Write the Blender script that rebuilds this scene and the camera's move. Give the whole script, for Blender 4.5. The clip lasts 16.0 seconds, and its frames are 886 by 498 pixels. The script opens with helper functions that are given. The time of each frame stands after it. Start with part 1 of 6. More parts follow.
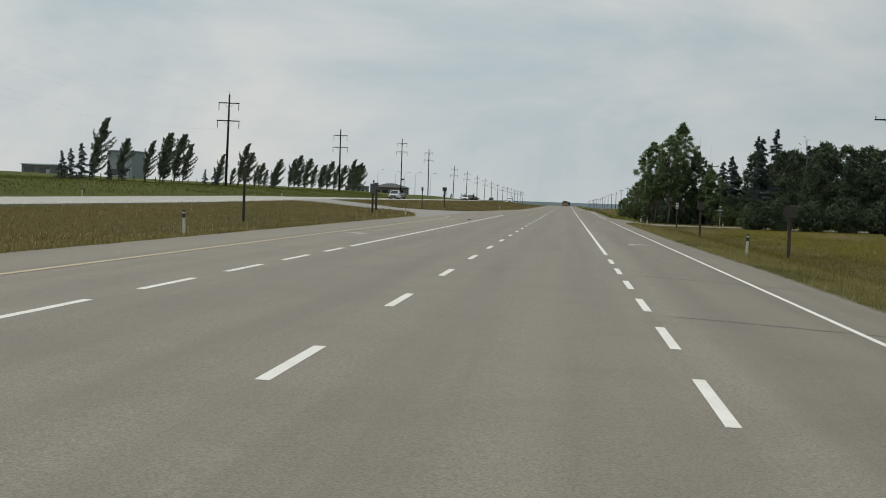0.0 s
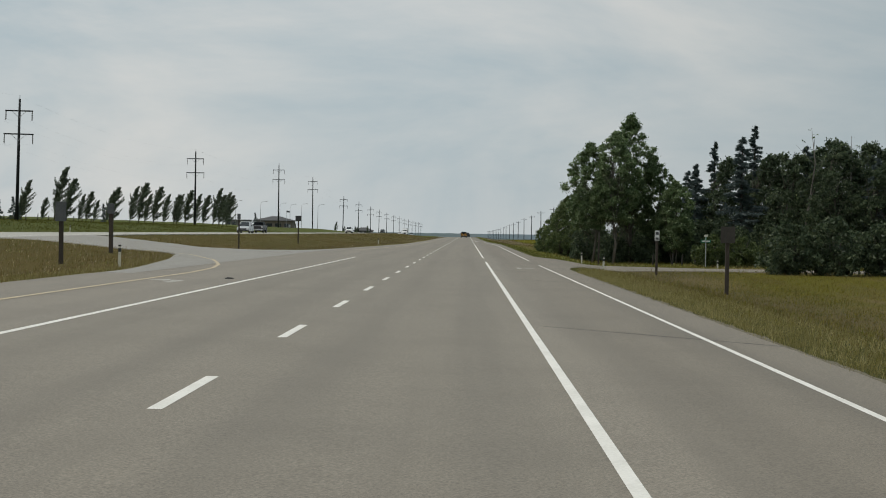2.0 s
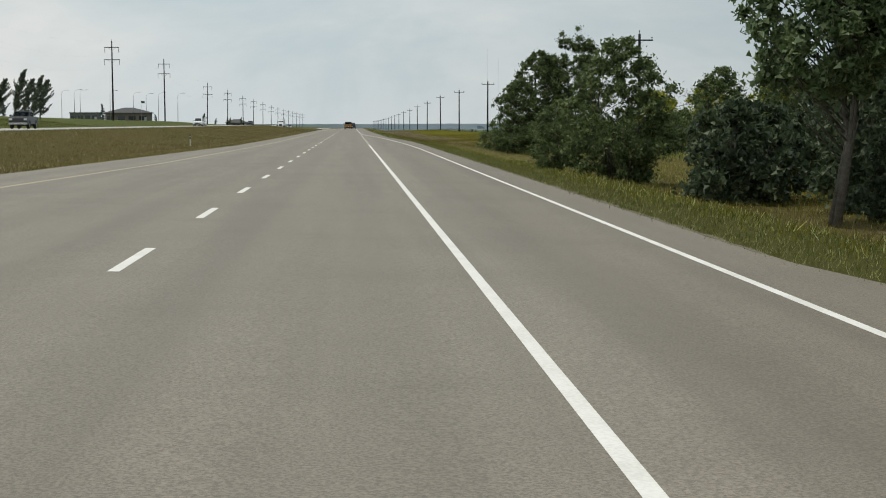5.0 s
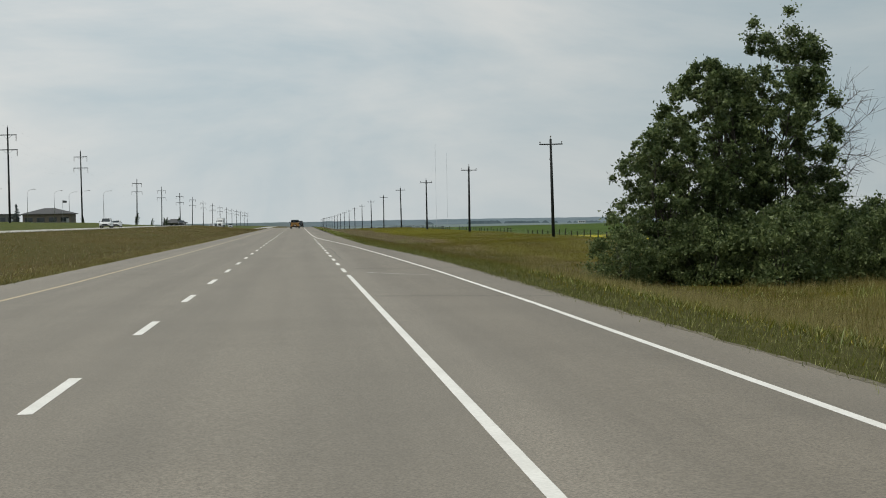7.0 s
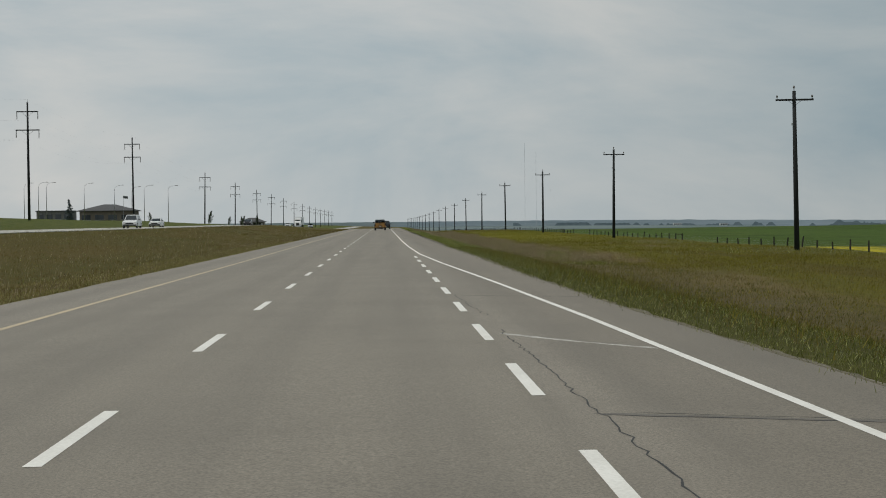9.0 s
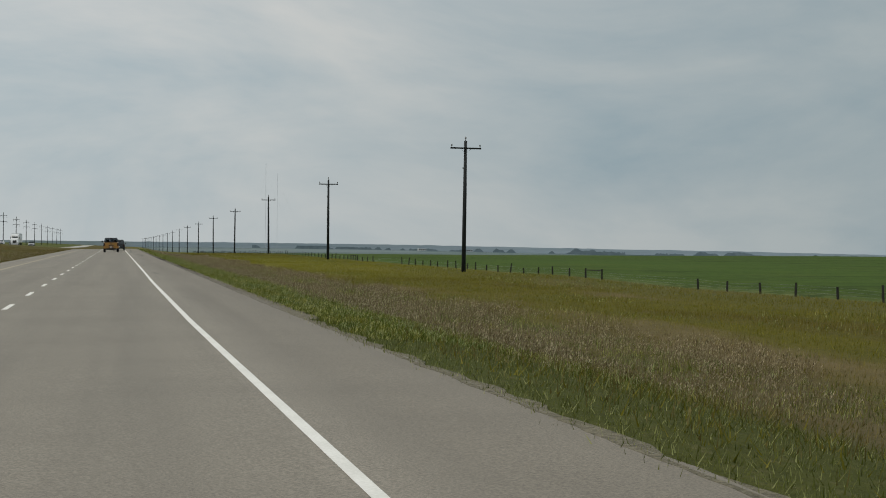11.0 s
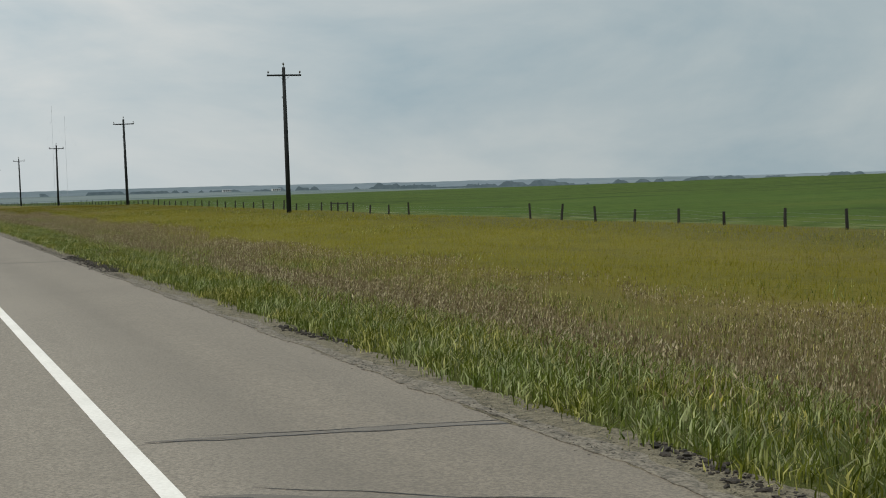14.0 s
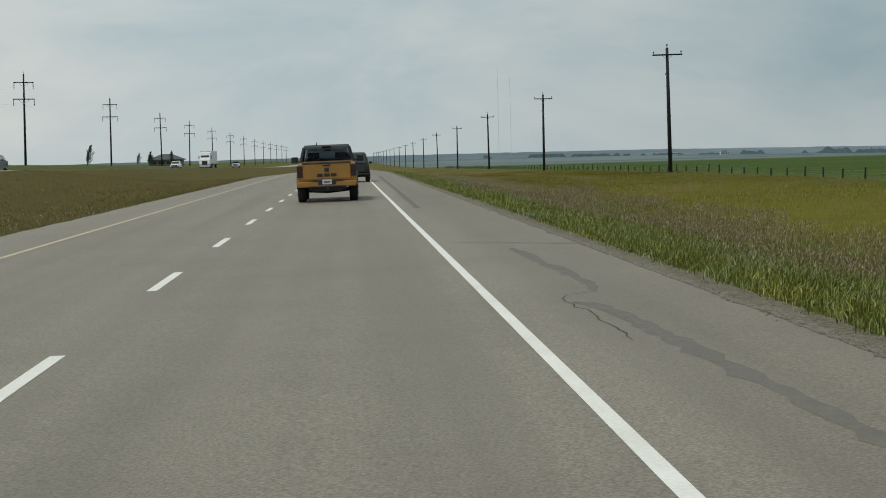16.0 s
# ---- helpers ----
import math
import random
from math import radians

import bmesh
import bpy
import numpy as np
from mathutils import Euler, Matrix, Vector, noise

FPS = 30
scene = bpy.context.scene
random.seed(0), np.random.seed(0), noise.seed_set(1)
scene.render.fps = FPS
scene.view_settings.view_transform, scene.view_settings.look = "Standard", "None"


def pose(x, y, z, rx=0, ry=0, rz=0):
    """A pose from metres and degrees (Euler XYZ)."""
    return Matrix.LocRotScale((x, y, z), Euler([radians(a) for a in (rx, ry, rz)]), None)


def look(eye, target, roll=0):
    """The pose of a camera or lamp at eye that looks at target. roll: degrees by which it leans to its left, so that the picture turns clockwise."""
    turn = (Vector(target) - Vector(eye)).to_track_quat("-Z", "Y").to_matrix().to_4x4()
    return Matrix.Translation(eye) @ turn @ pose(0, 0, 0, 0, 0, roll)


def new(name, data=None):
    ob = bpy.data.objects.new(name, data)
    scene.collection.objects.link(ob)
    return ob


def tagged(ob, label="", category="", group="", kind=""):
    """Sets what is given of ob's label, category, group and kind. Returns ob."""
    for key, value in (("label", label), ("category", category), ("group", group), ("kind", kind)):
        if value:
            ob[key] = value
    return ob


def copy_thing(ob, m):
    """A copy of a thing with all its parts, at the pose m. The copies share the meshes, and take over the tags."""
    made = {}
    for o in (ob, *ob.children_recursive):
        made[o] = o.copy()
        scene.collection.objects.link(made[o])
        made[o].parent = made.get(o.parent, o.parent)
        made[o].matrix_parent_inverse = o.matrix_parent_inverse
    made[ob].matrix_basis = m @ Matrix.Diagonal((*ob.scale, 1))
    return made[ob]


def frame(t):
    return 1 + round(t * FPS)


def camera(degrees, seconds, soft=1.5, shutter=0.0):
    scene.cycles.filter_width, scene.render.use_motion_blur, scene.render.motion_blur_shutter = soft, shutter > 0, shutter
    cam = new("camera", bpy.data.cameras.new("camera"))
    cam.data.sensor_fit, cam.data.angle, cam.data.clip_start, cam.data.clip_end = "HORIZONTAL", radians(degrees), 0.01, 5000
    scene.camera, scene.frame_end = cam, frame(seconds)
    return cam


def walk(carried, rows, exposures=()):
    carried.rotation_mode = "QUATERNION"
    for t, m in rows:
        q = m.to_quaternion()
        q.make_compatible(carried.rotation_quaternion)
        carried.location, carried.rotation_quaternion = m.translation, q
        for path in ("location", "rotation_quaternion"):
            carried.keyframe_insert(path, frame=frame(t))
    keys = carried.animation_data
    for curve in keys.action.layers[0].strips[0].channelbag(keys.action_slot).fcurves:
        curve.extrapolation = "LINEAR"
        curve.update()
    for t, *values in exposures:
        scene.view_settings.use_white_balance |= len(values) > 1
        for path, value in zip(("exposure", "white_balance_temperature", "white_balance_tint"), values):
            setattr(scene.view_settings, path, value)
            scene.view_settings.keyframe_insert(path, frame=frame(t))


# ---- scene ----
cam = camera(32.07, 16.0, soft=1.0)

# seconds, x, y, z, yaw, pitch, roll
PATH = [
    (0.0, 2.44, -12.44, 1.54, 4.54, -1.89, -1.93),
    (0.5, 2.52, 2.79, 1.52, 5.16, -1.00, -2.40),
    (1.0, 2.60, 18.23, 1.53, 3.89, -0.83, -1.41),
    (1.5, 2.67, 34.23, 1.51, 2.85, -0.83, -0.84),
    (2.0, 2.62, 50.01, 1.53, 0.87, -0.60, -0.88),
    (2.2, 2.62, 56.35, 1.53, 0.24, 0.17, -0.75),
    (2.5, 2.61, 65.88, 1.53, -1.66, 2.91, -0.16),
    (3.0, 2.52, 81.77, 1.56, -3.86, 2.38, -0.59),
    (3.5, 2.51, 97.78, 1.53, -4.32, 0.31, -0.42),
    (4.0, 2.50, 113.64, 1.52, -3.96, -3.39, 0.09),
    (4.2, 2.50, 120.04, 1.52, -3.26, -4.79, 0.09),
    (6.3, 2.34, 188.74, 1.48, -4.85, -3.86, 0.26),
    (6.5, 2.34, 195.24, 1.48, -5.30, -3.53, 0.26),
    (7.0, 2.29, 211.97, 1.56, -5.37, -1.12, 1.09),
    (7.5, 2.23, 228.37, 1.57, -4.45, -0.58, 0.78),
    (8.0, 2.30, 244.77, 1.58, -3.01, -1.61, 0.78),
    (8.5, 2.31, 261.10, 1.62, -1.94, -0.91, 0.25),
    (9.0, 2.33, 277.80, 1.59, -2.20, -1.04, 0.60),
    (9.5, 2.28, 294.30, 1.59, -2.40, -0.69, -0.12),
    (9.7, 2.28, 300.80, 1.59, -2.12, -0.39, -0.12),
    (11.8, 2.53, 367.86, 1.55, -16.66, -0.25, -0.83),
    (12.0, 2.53, 374.31, 1.55, -15.36, -0.28, -0.83),
    (12.5, 2.60, 390.49, 1.55, -14.67, -0.29, -1.03),
    (13.0, 2.63, 406.80, 1.56, -18.14, -1.35, 0.57),
    (13.5, 2.61, 423.06, 1.55, -19.11, -1.62, 1.33),
    (14.0, 2.58, 439.17, 1.54, -19.60, -2.64, 1.86),
    (14.5, 2.60, 454.82, 1.55, -19.44, -3.97, 2.30),
    (15.0, 2.53, 470.95, 1.55, -18.81, -4.38, 2.70),
    (15.5, 2.46, 486.66, 1.54, -14.53, -2.20, 2.05),
    (16.0, 2.36, 503.50, 1.54, -3.51, -3.53, 1.55),
]


def carried_pose(x, y, z, yaw, pitch, roll):
    return pose(x, y, z, 0, 0, yaw) @ pose(0, 0, 0, 90 + pitch) @ pose(0, 0, 0, 0, 0, -roll)


# seconds, stops: the camera's own exposure drifts
EXPOSURES = [(0.0, 0.0), (0.5, 0.05), (1.0, -0.2), (1.5, -0.15), (2.0, -0.05), (2.5, -0.08), (3.0, -0.25), (3.5, 0.0), (4.0, 0.18), (4.2, 0.2),
             (6.3, 0.18), (6.5, 0.18), (7.0, 0.1), (7.5, -0.1), (8.0, -0.17), (8.5, -0.03), (9.0, -0.2), (9.5, -0.26), (9.7, -0.25),
             (11.8, -0.06), (12.5, -0.05), (13.0, 0.05), (13.5, 0.1), (14.0, 0.15), (14.5, 0.18), (15.0, 0.27), (15.5, 0.22), (16.0, -0.06)]
# its white balance turns cooler at the end
walk(cam, [(r[0], carried_pose(*r[1:])) for r in PATH], [(t, stops, 6500 - 120 * max(0.0, t - 15.0), 10 - 4 * max(0.0, t - 15.0)) for t, stops in EXPOSURES])

# ---- sky, sun ----
SUN_ELEVATION, SUN_AZIMUTH = radians(63), radians(-108)
world = bpy.data.worlds.new("sky")
scene.world = world
world.use_nodes = True
wn, wl = world.node_tree.nodes, world.node_tree.links
wn.clear()


def sky_node(kind, **values):
    n = wn.new(kind)
    for k, v in values.items():
        if k in n.inputs:
            n.inputs[k].default_value = v
    return n


sky = wn.new("ShaderNodeTexSky")
sky.sky_type, sky.sun_disc = "NISHITA", False
sky.sun_elevation, sky.sun_rotation = SUN_ELEVATION, SUN_AZIMUTH
sky.air_density, sky.dust_density = 1.0, 3.0
tc = wn.new("ShaderNodeTexCoord")
flat = wn.new("ShaderNodeMapping")
flat.inputs["Scale"].default_value = (1.8, 1.8, 4.6)
flat.inputs["Location"].default_value = (3.1, 0.4, 0.7)
wl.new(tc.outputs["Generated"], flat.inputs["Vector"])
big = sky_node("ShaderNodeTexNoise", Scale=1.9, Detail=8.0, Roughness=0.56, Distortion=0.5)
wl.new(flat.outputs["Vector"], big.inputs["Vector"])
ramp = wn.new("ShaderNodeValToRGB")
ramp.color_ramp.elements[0].position, ramp.color_ramp.elements[0].color = 0.34, (0.41, 0.505, 0.55, 1)
ramp.color_ramp.elements[1].position, ramp.color_ramp.elements[1].color = 0.66, (0.705, 0.705, 0.68, 1)
# thin streaks drawn out along the horizon over the broad banks
thin = wn.new("ShaderNodeMapping")
thin.inputs["Scale"].default_value = (2.4, 2.4, 8.0)
thin.inputs["Location"].default_value = (0.7, 2.2, 1.9)
wl.new(tc.outputs["Generated"], thin.inputs["Vector"])
streaks = sky_node("ShaderNodeTexNoise", Scale=1.6, Detail=7.0, Roughness=0.6, Distortion=0.9)
wl.new(thin.outputs["Vector"], streaks.inputs["Vector"])
both = wn.new("ShaderNodeMath")
both.operation = "MULTIPLY_ADD"
both.inputs[1].default_value = 0.22
wl.new(streaks.outputs["Fac"], both.inputs[0])
less = wn.new("ShaderNodeMath")
less.operation = "MULTIPLY_ADD"
less.inputs[1].default_value, less.inputs[2].default_value = 0.92, -0.085
wl.new(big.outputs["Fac"], less.inputs[0])
wl.new(less.outputs[0], both.inputs[2])
wl.new(both.outputs[0], ramp.inputs["Fac"])
sky_part = sky_node("ShaderNodeMix")
sky_part.data_type, sky_part.blend_type = "RGBA", "MIX"
scale_sky = wn.new("ShaderNodeVectorMath")
scale_sky.operation = "SCALE"
scale_sky.inputs["Scale"].default_value = 0.10
wl.new(sky.outputs["Color"], scale_sky.inputs[0])
sky_part.inputs[0].default_value = 0.93
wl.new(scale_sky.outputs["Vector"], sky_part.inputs[6])
wl.new(ramp.outputs["Color"], sky_part.inputs[7])
# thinner, greyer cloud away from the sun's side
side_way = wn.new("ShaderNodeSeparateXYZ")
wl.new(tc.outputs["Generated"], side_way.inputs[0])
side_fac = wn.new("ShaderNodeMapRange")
side_fac.interpolation_type = "SMOOTHSTEP"
side_fac.inputs["From Min"].default_value, side_fac.inputs["From Max"].default_value = -0.12, 0.55
side_fac.inputs["To Max"].default_value = 1.0
wl.new(side_way.outputs["X"], side_fac.inputs["Value"])
greyer = wn.new("ShaderNodeMix")
greyer.data_type, greyer.blend_type = "RGBA", "MULTIPLY"
wl.new(side_fac.outputs["Result"], greyer.inputs[0])
wl.new(sky_part.outputs[2], greyer.inputs[6])
greyer.inputs[7].default_value = (0.58, 0.66, 0.70, 1)
back = sky_node("ShaderNodeBackground", Strength=1.0)
wl.new(greyer.outputs[2], back.inputs["Color"])
world_out = wn.new("ShaderNodeOutputWorld")
wl.new(back.outputs["Background"], world_out.inputs["Surface"])

sun = new("sun", bpy.data.lights.new("sun", "SUN"))
sun.data.energy, sun.data.angle, sun.data.color = 1.75, radians(1.5), (1.0, 0.96, 0.88)
sun.matrix_world = look((0, 0, 0), (-math.sin(SUN_AZIMUTH) * math.cos(SUN_ELEVATION),
                                    -math.cos(SUN_AZIMUTH) * math.cos(SUN_ELEVATION), -math.sin(SUN_ELEVATION)))
scene.view_settings.exposure = 0.0


# ---- materials ----
def nodes_of(name):
    m = bpy.data.materials.new(name)
    m.use_nodes = True
    return m, m.node_tree.nodes, m.node_tree.links, m.node_tree.nodes["Principled BSDF"]


def ramp_node(n, stops):
    r = n.new("ShaderNodeValToRGB")
    e = r.color_ramp.elements
    while len(e) < len(stops):
        e.new(0.5)
    for i, (at, c) in enumerate(stops):
        e[i].position, e[i].color = at, (*c, 1)
    return r


def place_vector(n, l, scale=(1, 1, 1), where="Object"):
    t = n.new("ShaderNodeTexCoord")
    m = n.new("ShaderNodeMapping")
    m.inputs["Scale"].default_value = scale
    l.new(t.outputs[where], m.inputs["Vector"])
    return m.outputs["Vector"]


def noise_node(n, l, vector, scale, detail=4.0, rough=0.55):
    t = n.new("ShaderNodeTexNoise")
    t.inputs["Scale"].default_value, t.inputs["Detail"].default_value, t.inputs["Roughness"].default_value = scale, detail, rough
    l.new(vector, t.inputs["Vector"])
    return t


def mixed(n, l, fac, a, b, blend="MIX"):
    m = n.new("ShaderNodeMix")
    m.data_type, m.blend_type = "RGBA", blend
    for sock, v in ((m.inputs[0], fac), (m.inputs[6], a), (m.inputs[7], b)):
        if isinstance(v, (int, float)):
            sock.default_value = v
        elif isinstance(v, tuple):
            sock.default_value = (*v, 1)
        else:
            l.new(v, sock)
    return m.outputs[2]


def maths(n, l, op, a, b=0.0, c=0.0):
    m = n.new("ShaderNodeMath")
    m.operation = op
    for sock, v in zip(m.inputs, (a, b, c)):
        if isinstance(v, (int, float)):
            sock.default_value = v
        else:
            l.new(v, sock)
    return m.outputs[0]


def stepped(n, l, value, low, high):
    m = n.new("ShaderNodeMapRange")
    m.interpolation_type = "SMOOTHSTEP"
    m.inputs["From Min"].default_value, m.inputs["From Max"].default_value = low, high
    l.new(value, m.inputs["Value"])
    return m.outputs["Result"]


def bump_to(n, l, b, height, strength, distance=0.02):
    k = n.new("ShaderNodeBump")
    k.inputs["Strength"].default_value, k.inputs["Distance"].default_value = strength, distance
    l.new(height, k.inputs["Height"])
    l.new(k.outputs["Normal"], b.inputs["Normal"])


def plain(name, a, b=None, scale=3.0, rough=0.6, metal=0.0, bump=0.0, stretch=(1, 1, 1), fine=8.0, vary=0.0):
    """A surface of two near colours, with a coarse and a fine grain."""
    m, n, l, s = nodes_of(name)
    b = b or tuple(0.8 * v for v in a)
    v = place_vector(n, l, stretch)
    one, two = noise_node(n, l, v, scale), noise_node(n, l, v, scale * fine, 3.0)
    f = maths(n, l, "MULTIPLY_ADD", two.outputs["Fac"], 0.5, maths(n, l, "MULTIPLY", one.outputs["Fac"], 0.5))
    col = mixed(n, l, stepped(n, l, f, 0.35, 0.65), a, b)
    if vary:
        info = n.new("ShaderNodeObjectInfo")
        h = n.new("ShaderNodeHueSaturation")
        l.new(maths(n, l, "MULTIPLY_ADD", info.outputs["Random"], vary, 1 - vary / 2), h.inputs["Value"])
        l.new(col, h.inputs["Color"])
        col = h.outputs["Color"]
    l.new(col, s.inputs["Base Color"])
    s.inputs["Roughness"].default_value, s.inputs["Metallic"].default_value = rough, metal
    if bump:
        bump_to(n, l, s, two.outputs["Fac"], bump)
    return m


def asphalt_material(name, light, dark, wear=True):
    m, n, l, s = nodes_of(name)
    v = place_vector(n, l)
    long_v = place_vector(n, l, (1, 0.03, 1))
    grit = noise_node(n, l, v, 46.0, 3.0, 0.8)
    coarse = noise_node(n, l, v, 11.0, 4.0, 0.7)
    blot = noise_node(n, l, v, 0.35, 5.0, 0.6)
    streak = noise_node(n, l, long_v, 1.1, 4.0, 0.6)
    stone = n.new("ShaderNodeTexVoronoi")
    stone.inputs["Scale"].default_value = 52.0
    l.new(v, stone.inputs["Vector"])
    tone = n.new("ShaderNodeSeparateXYZ")
    l.new(stone.outputs["Color"], tone.inputs[0])
    col = mixed(n, l, stepped(n, l, grit.outputs["Fac"], 0.38, 0.62), dark, light)
    # single pale and dark stones of the aggregate
    col = mixed(n, l, maths(n, l, "MULTIPLY", stepped(n, l, tone.outputs["X"], 0.82, 0.92), 0.28), col, tuple(1.30 * c for c in light))
    col = mixed(n, l, maths(n, l, "MULTIPLY", stepped(n, l, tone.outputs["Y"], 0.82, 0.92), 0.30), col, tuple(0.55 * c for c in dark))
    col = mixed(n, l, maths(n, l, "MULTIPLY", stepped(n, l, coarse.outputs["Fac"], 0.45, 0.7), 0.18), col, dark)
    col = mixed(n, l, maths(n, l, "MULTIPLY", stepped(n, l, blot.outputs["Fac"], 0.4, 0.75), 0.25), col, tuple(0.72 * c for c in dark))
    if wear:
        col = mixed(n, l, maths(n, l, "MULTIPLY", stepped(n, l, streak.outputs["Fac"], 0.42, 0.68), 0.28), col, tuple(0.8 * c for c in dark))
        sep = n.new("ShaderNodeSeparateXYZ")
        l.new(place_vector(n, l), sep.inputs[0])
        # wheel tracks polished a shade darker along the lanes
        lane = maths(n, l, "PINGPONG", maths(n, l, "ADD", sep.outputs["X"], 100 * 3.7 + 0.0), 1.85)
        track = maths(n, l, "SUBTRACT", 1.0, stepped(n, l, maths(n, l, "ABSOLUTE", maths(n, l, "SUBTRACT", lane, 0.95)), 0.12, 0.5))
        col = mixed(n, l, maths(n, l, "MULTIPLY", track, 0.16), col, tuple(0.7 * c for c in dark))
        # the running lanes are a greyer mix than the pinkish shoulder and slip lane
        inner = maths(n, l, "MULTIPLY", stepped(n, l, sep.outputs["X"], 3.80, 3.74), stepped(n, l, sep.outputs["X"], -3.9, -3.6))
        col = mixed(n, l, maths(n, l, "MULTIPLY", inner, 0.8), col, (0.93, 0.93, 0.92), "MULTIPLY")
        # from x 3.9 outwards the tone turns darker and warmer
        col = mixed(n, l, stepped(n, l, sep.outputs["X"], 3.9, 5.2), col, mixed(n, l, 1.0, col, (0.86, 0.845, 0.82), "MULTIPLY"))
    l.new(col, s.inputs["Base Color"])
    s.inputs["Roughness"].default_value = 0.62
    bump_to(n, l, s, grit.outputs["Fac"], 0.12, 0.008)
    return m


def verge_material():
    """Rough roadside grass: green by the road, straw and seed heads further out, gold-olive hollows."""
    m, n, l, s = nodes_of("verge_grass")
    v = place_vector(n, l)
    sep = n.new("ShaderNodeSeparateXYZ")
    l.new(v, sep.inputs[0])
    wide = noise_node(n, l, place_vector(n, l, (0.09, 0.022, 1)), 1.0, 5.0)
    mid = noise_node(n, l, place_vector(n, l, (0.5, 0.3, 1)), 1.0, 5.0, 0.65)
    fine = noise_node(n, l, place_vector(n, l, (6, 2.2, 6)), 1.0, 5.0, 0.75)
    x = maths(n, l, "ADD", sep.outputs["X"], maths(n, l, "MULTIPLY_ADD", wide.outputs["Fac"], 9.0, -4.5))
    green, straw, gold, olive = (0.075, 0.088, 0.020), (0.135, 0.105, 0.050), (0.125, 0.110, 0.012), (0.125, 0.118, 0.034)
    green = mixed(n, l, stepped(n, l, sep.outputs["Y"], 330.0, 368.0), (0.076, 0.074, 0.018), green)
    col = mixed(n, l, stepped(n, l, x, 8.5, 13.0), green, straw)
    col = mixed(n, l, stepped(n, l, x, 14.0, 19.0), col, gold)
    # long tan and russet drifts through the hollow
    drift = noise_node(n, l, place_vector(n, l, (0.16, 0.03, 1)), 1.0, 4.0, 0.6)
    hollow = stepped(n, l, sep.outputs["X"], 11.0, 16.0)
    col = mixed(n, l, maths(n, l, "MULTIPLY", hollow, stepped(n, l, drift.outputs["Fac"], 0.50, 0.66)), col, (0.185, 0.138, 0.062))
    col = mixed(n, l, maths(n, l, "MULTIPLY", maths(n, l, "MULTIPLY", hollow, 0.6), stepped(n, l, drift.outputs["Fac"], 0.46, 0.34)), col, (0.098, 0.070, 0.016))
    col = mixed(n, l, maths(n, l, "MULTIPLY", maths(n, l, "MULTIPLY", hollow, stepped(n, l, sep.outputs["Y"], 640.0, 540.0)), stepped(n, l, sep.outputs["Y"], 425.0, 500.0)), col, (0.180, 0.162, 0.022))
    col = mixed(n, l, stepped(n, l, x, 26.0, 31.0), col, olive)
    left = mixed(n, l, stepped(n, l, wide.outputs["Fac"], 0.4, 0.62), (0.098, 0.082, 0.022), (0.120, 0.087, 0.026))
    left = mixed(n, l, stepped(n, l, sep.outputs["X"], -42.0, -38.0), mixed(n, l, stepped(n, l, mid.outputs["Fac"], 0.35, 0.6), (0.066, 0.086, 0.018), (0.112, 0.128, 0.034)), left)
    col = mixed(n, l, stepped(n, l, sep.outputs["X"], -2.0, 2.0), left, col)
    col = mixed(n, l, maths(n, l, "MULTIPLY", stepped(n, l, mid.outputs["Fac"], 0.42, 0.68), 0.4), col, (0.085, 0.085, 0.022))
    col = mixed(n, l, maths(n, l, "MULTIPLY", stepped(n, l, fine.outputs["Fac"], 0.5, 0.78), 0.55), col, (0.18, 0.150, 0.075))
    col = mixed(n, l, maths(n, l, "MULTIPLY", stepped(n, l, fine.outputs["Fac"], 0.52, 0.25), 0.6), col, (0.036, 0.036, 0.011))
    tiny = noise_node(n, l, place_vector(n, l, (34, 22, 34)), 1.0, 4.0, 0.8)
    col = mixed(n, l, maths(n, l, "MULTIPLY", stepped(n, l, tiny.outputs["Fac"], 0.54, 0.74), 0.4), col, (0.17, 0.172, 0.045))
    col = mixed(n, l, maths(n, l, "MULTIPLY", stepped(n, l, tiny.outputs["Fac"], 0.48, 0.30), 0.7), col, (0.022, 0.026, 0.007))
    l.new(col, s.inputs["Base Color"])
    s.inputs["Roughness"].default_value = 0.95
    s.inputs["Specular IOR Level"].default_value = 0.1
    bump_to(n, l, s, fine.outputs["Fac"], 0.9, 0.15)
    return m


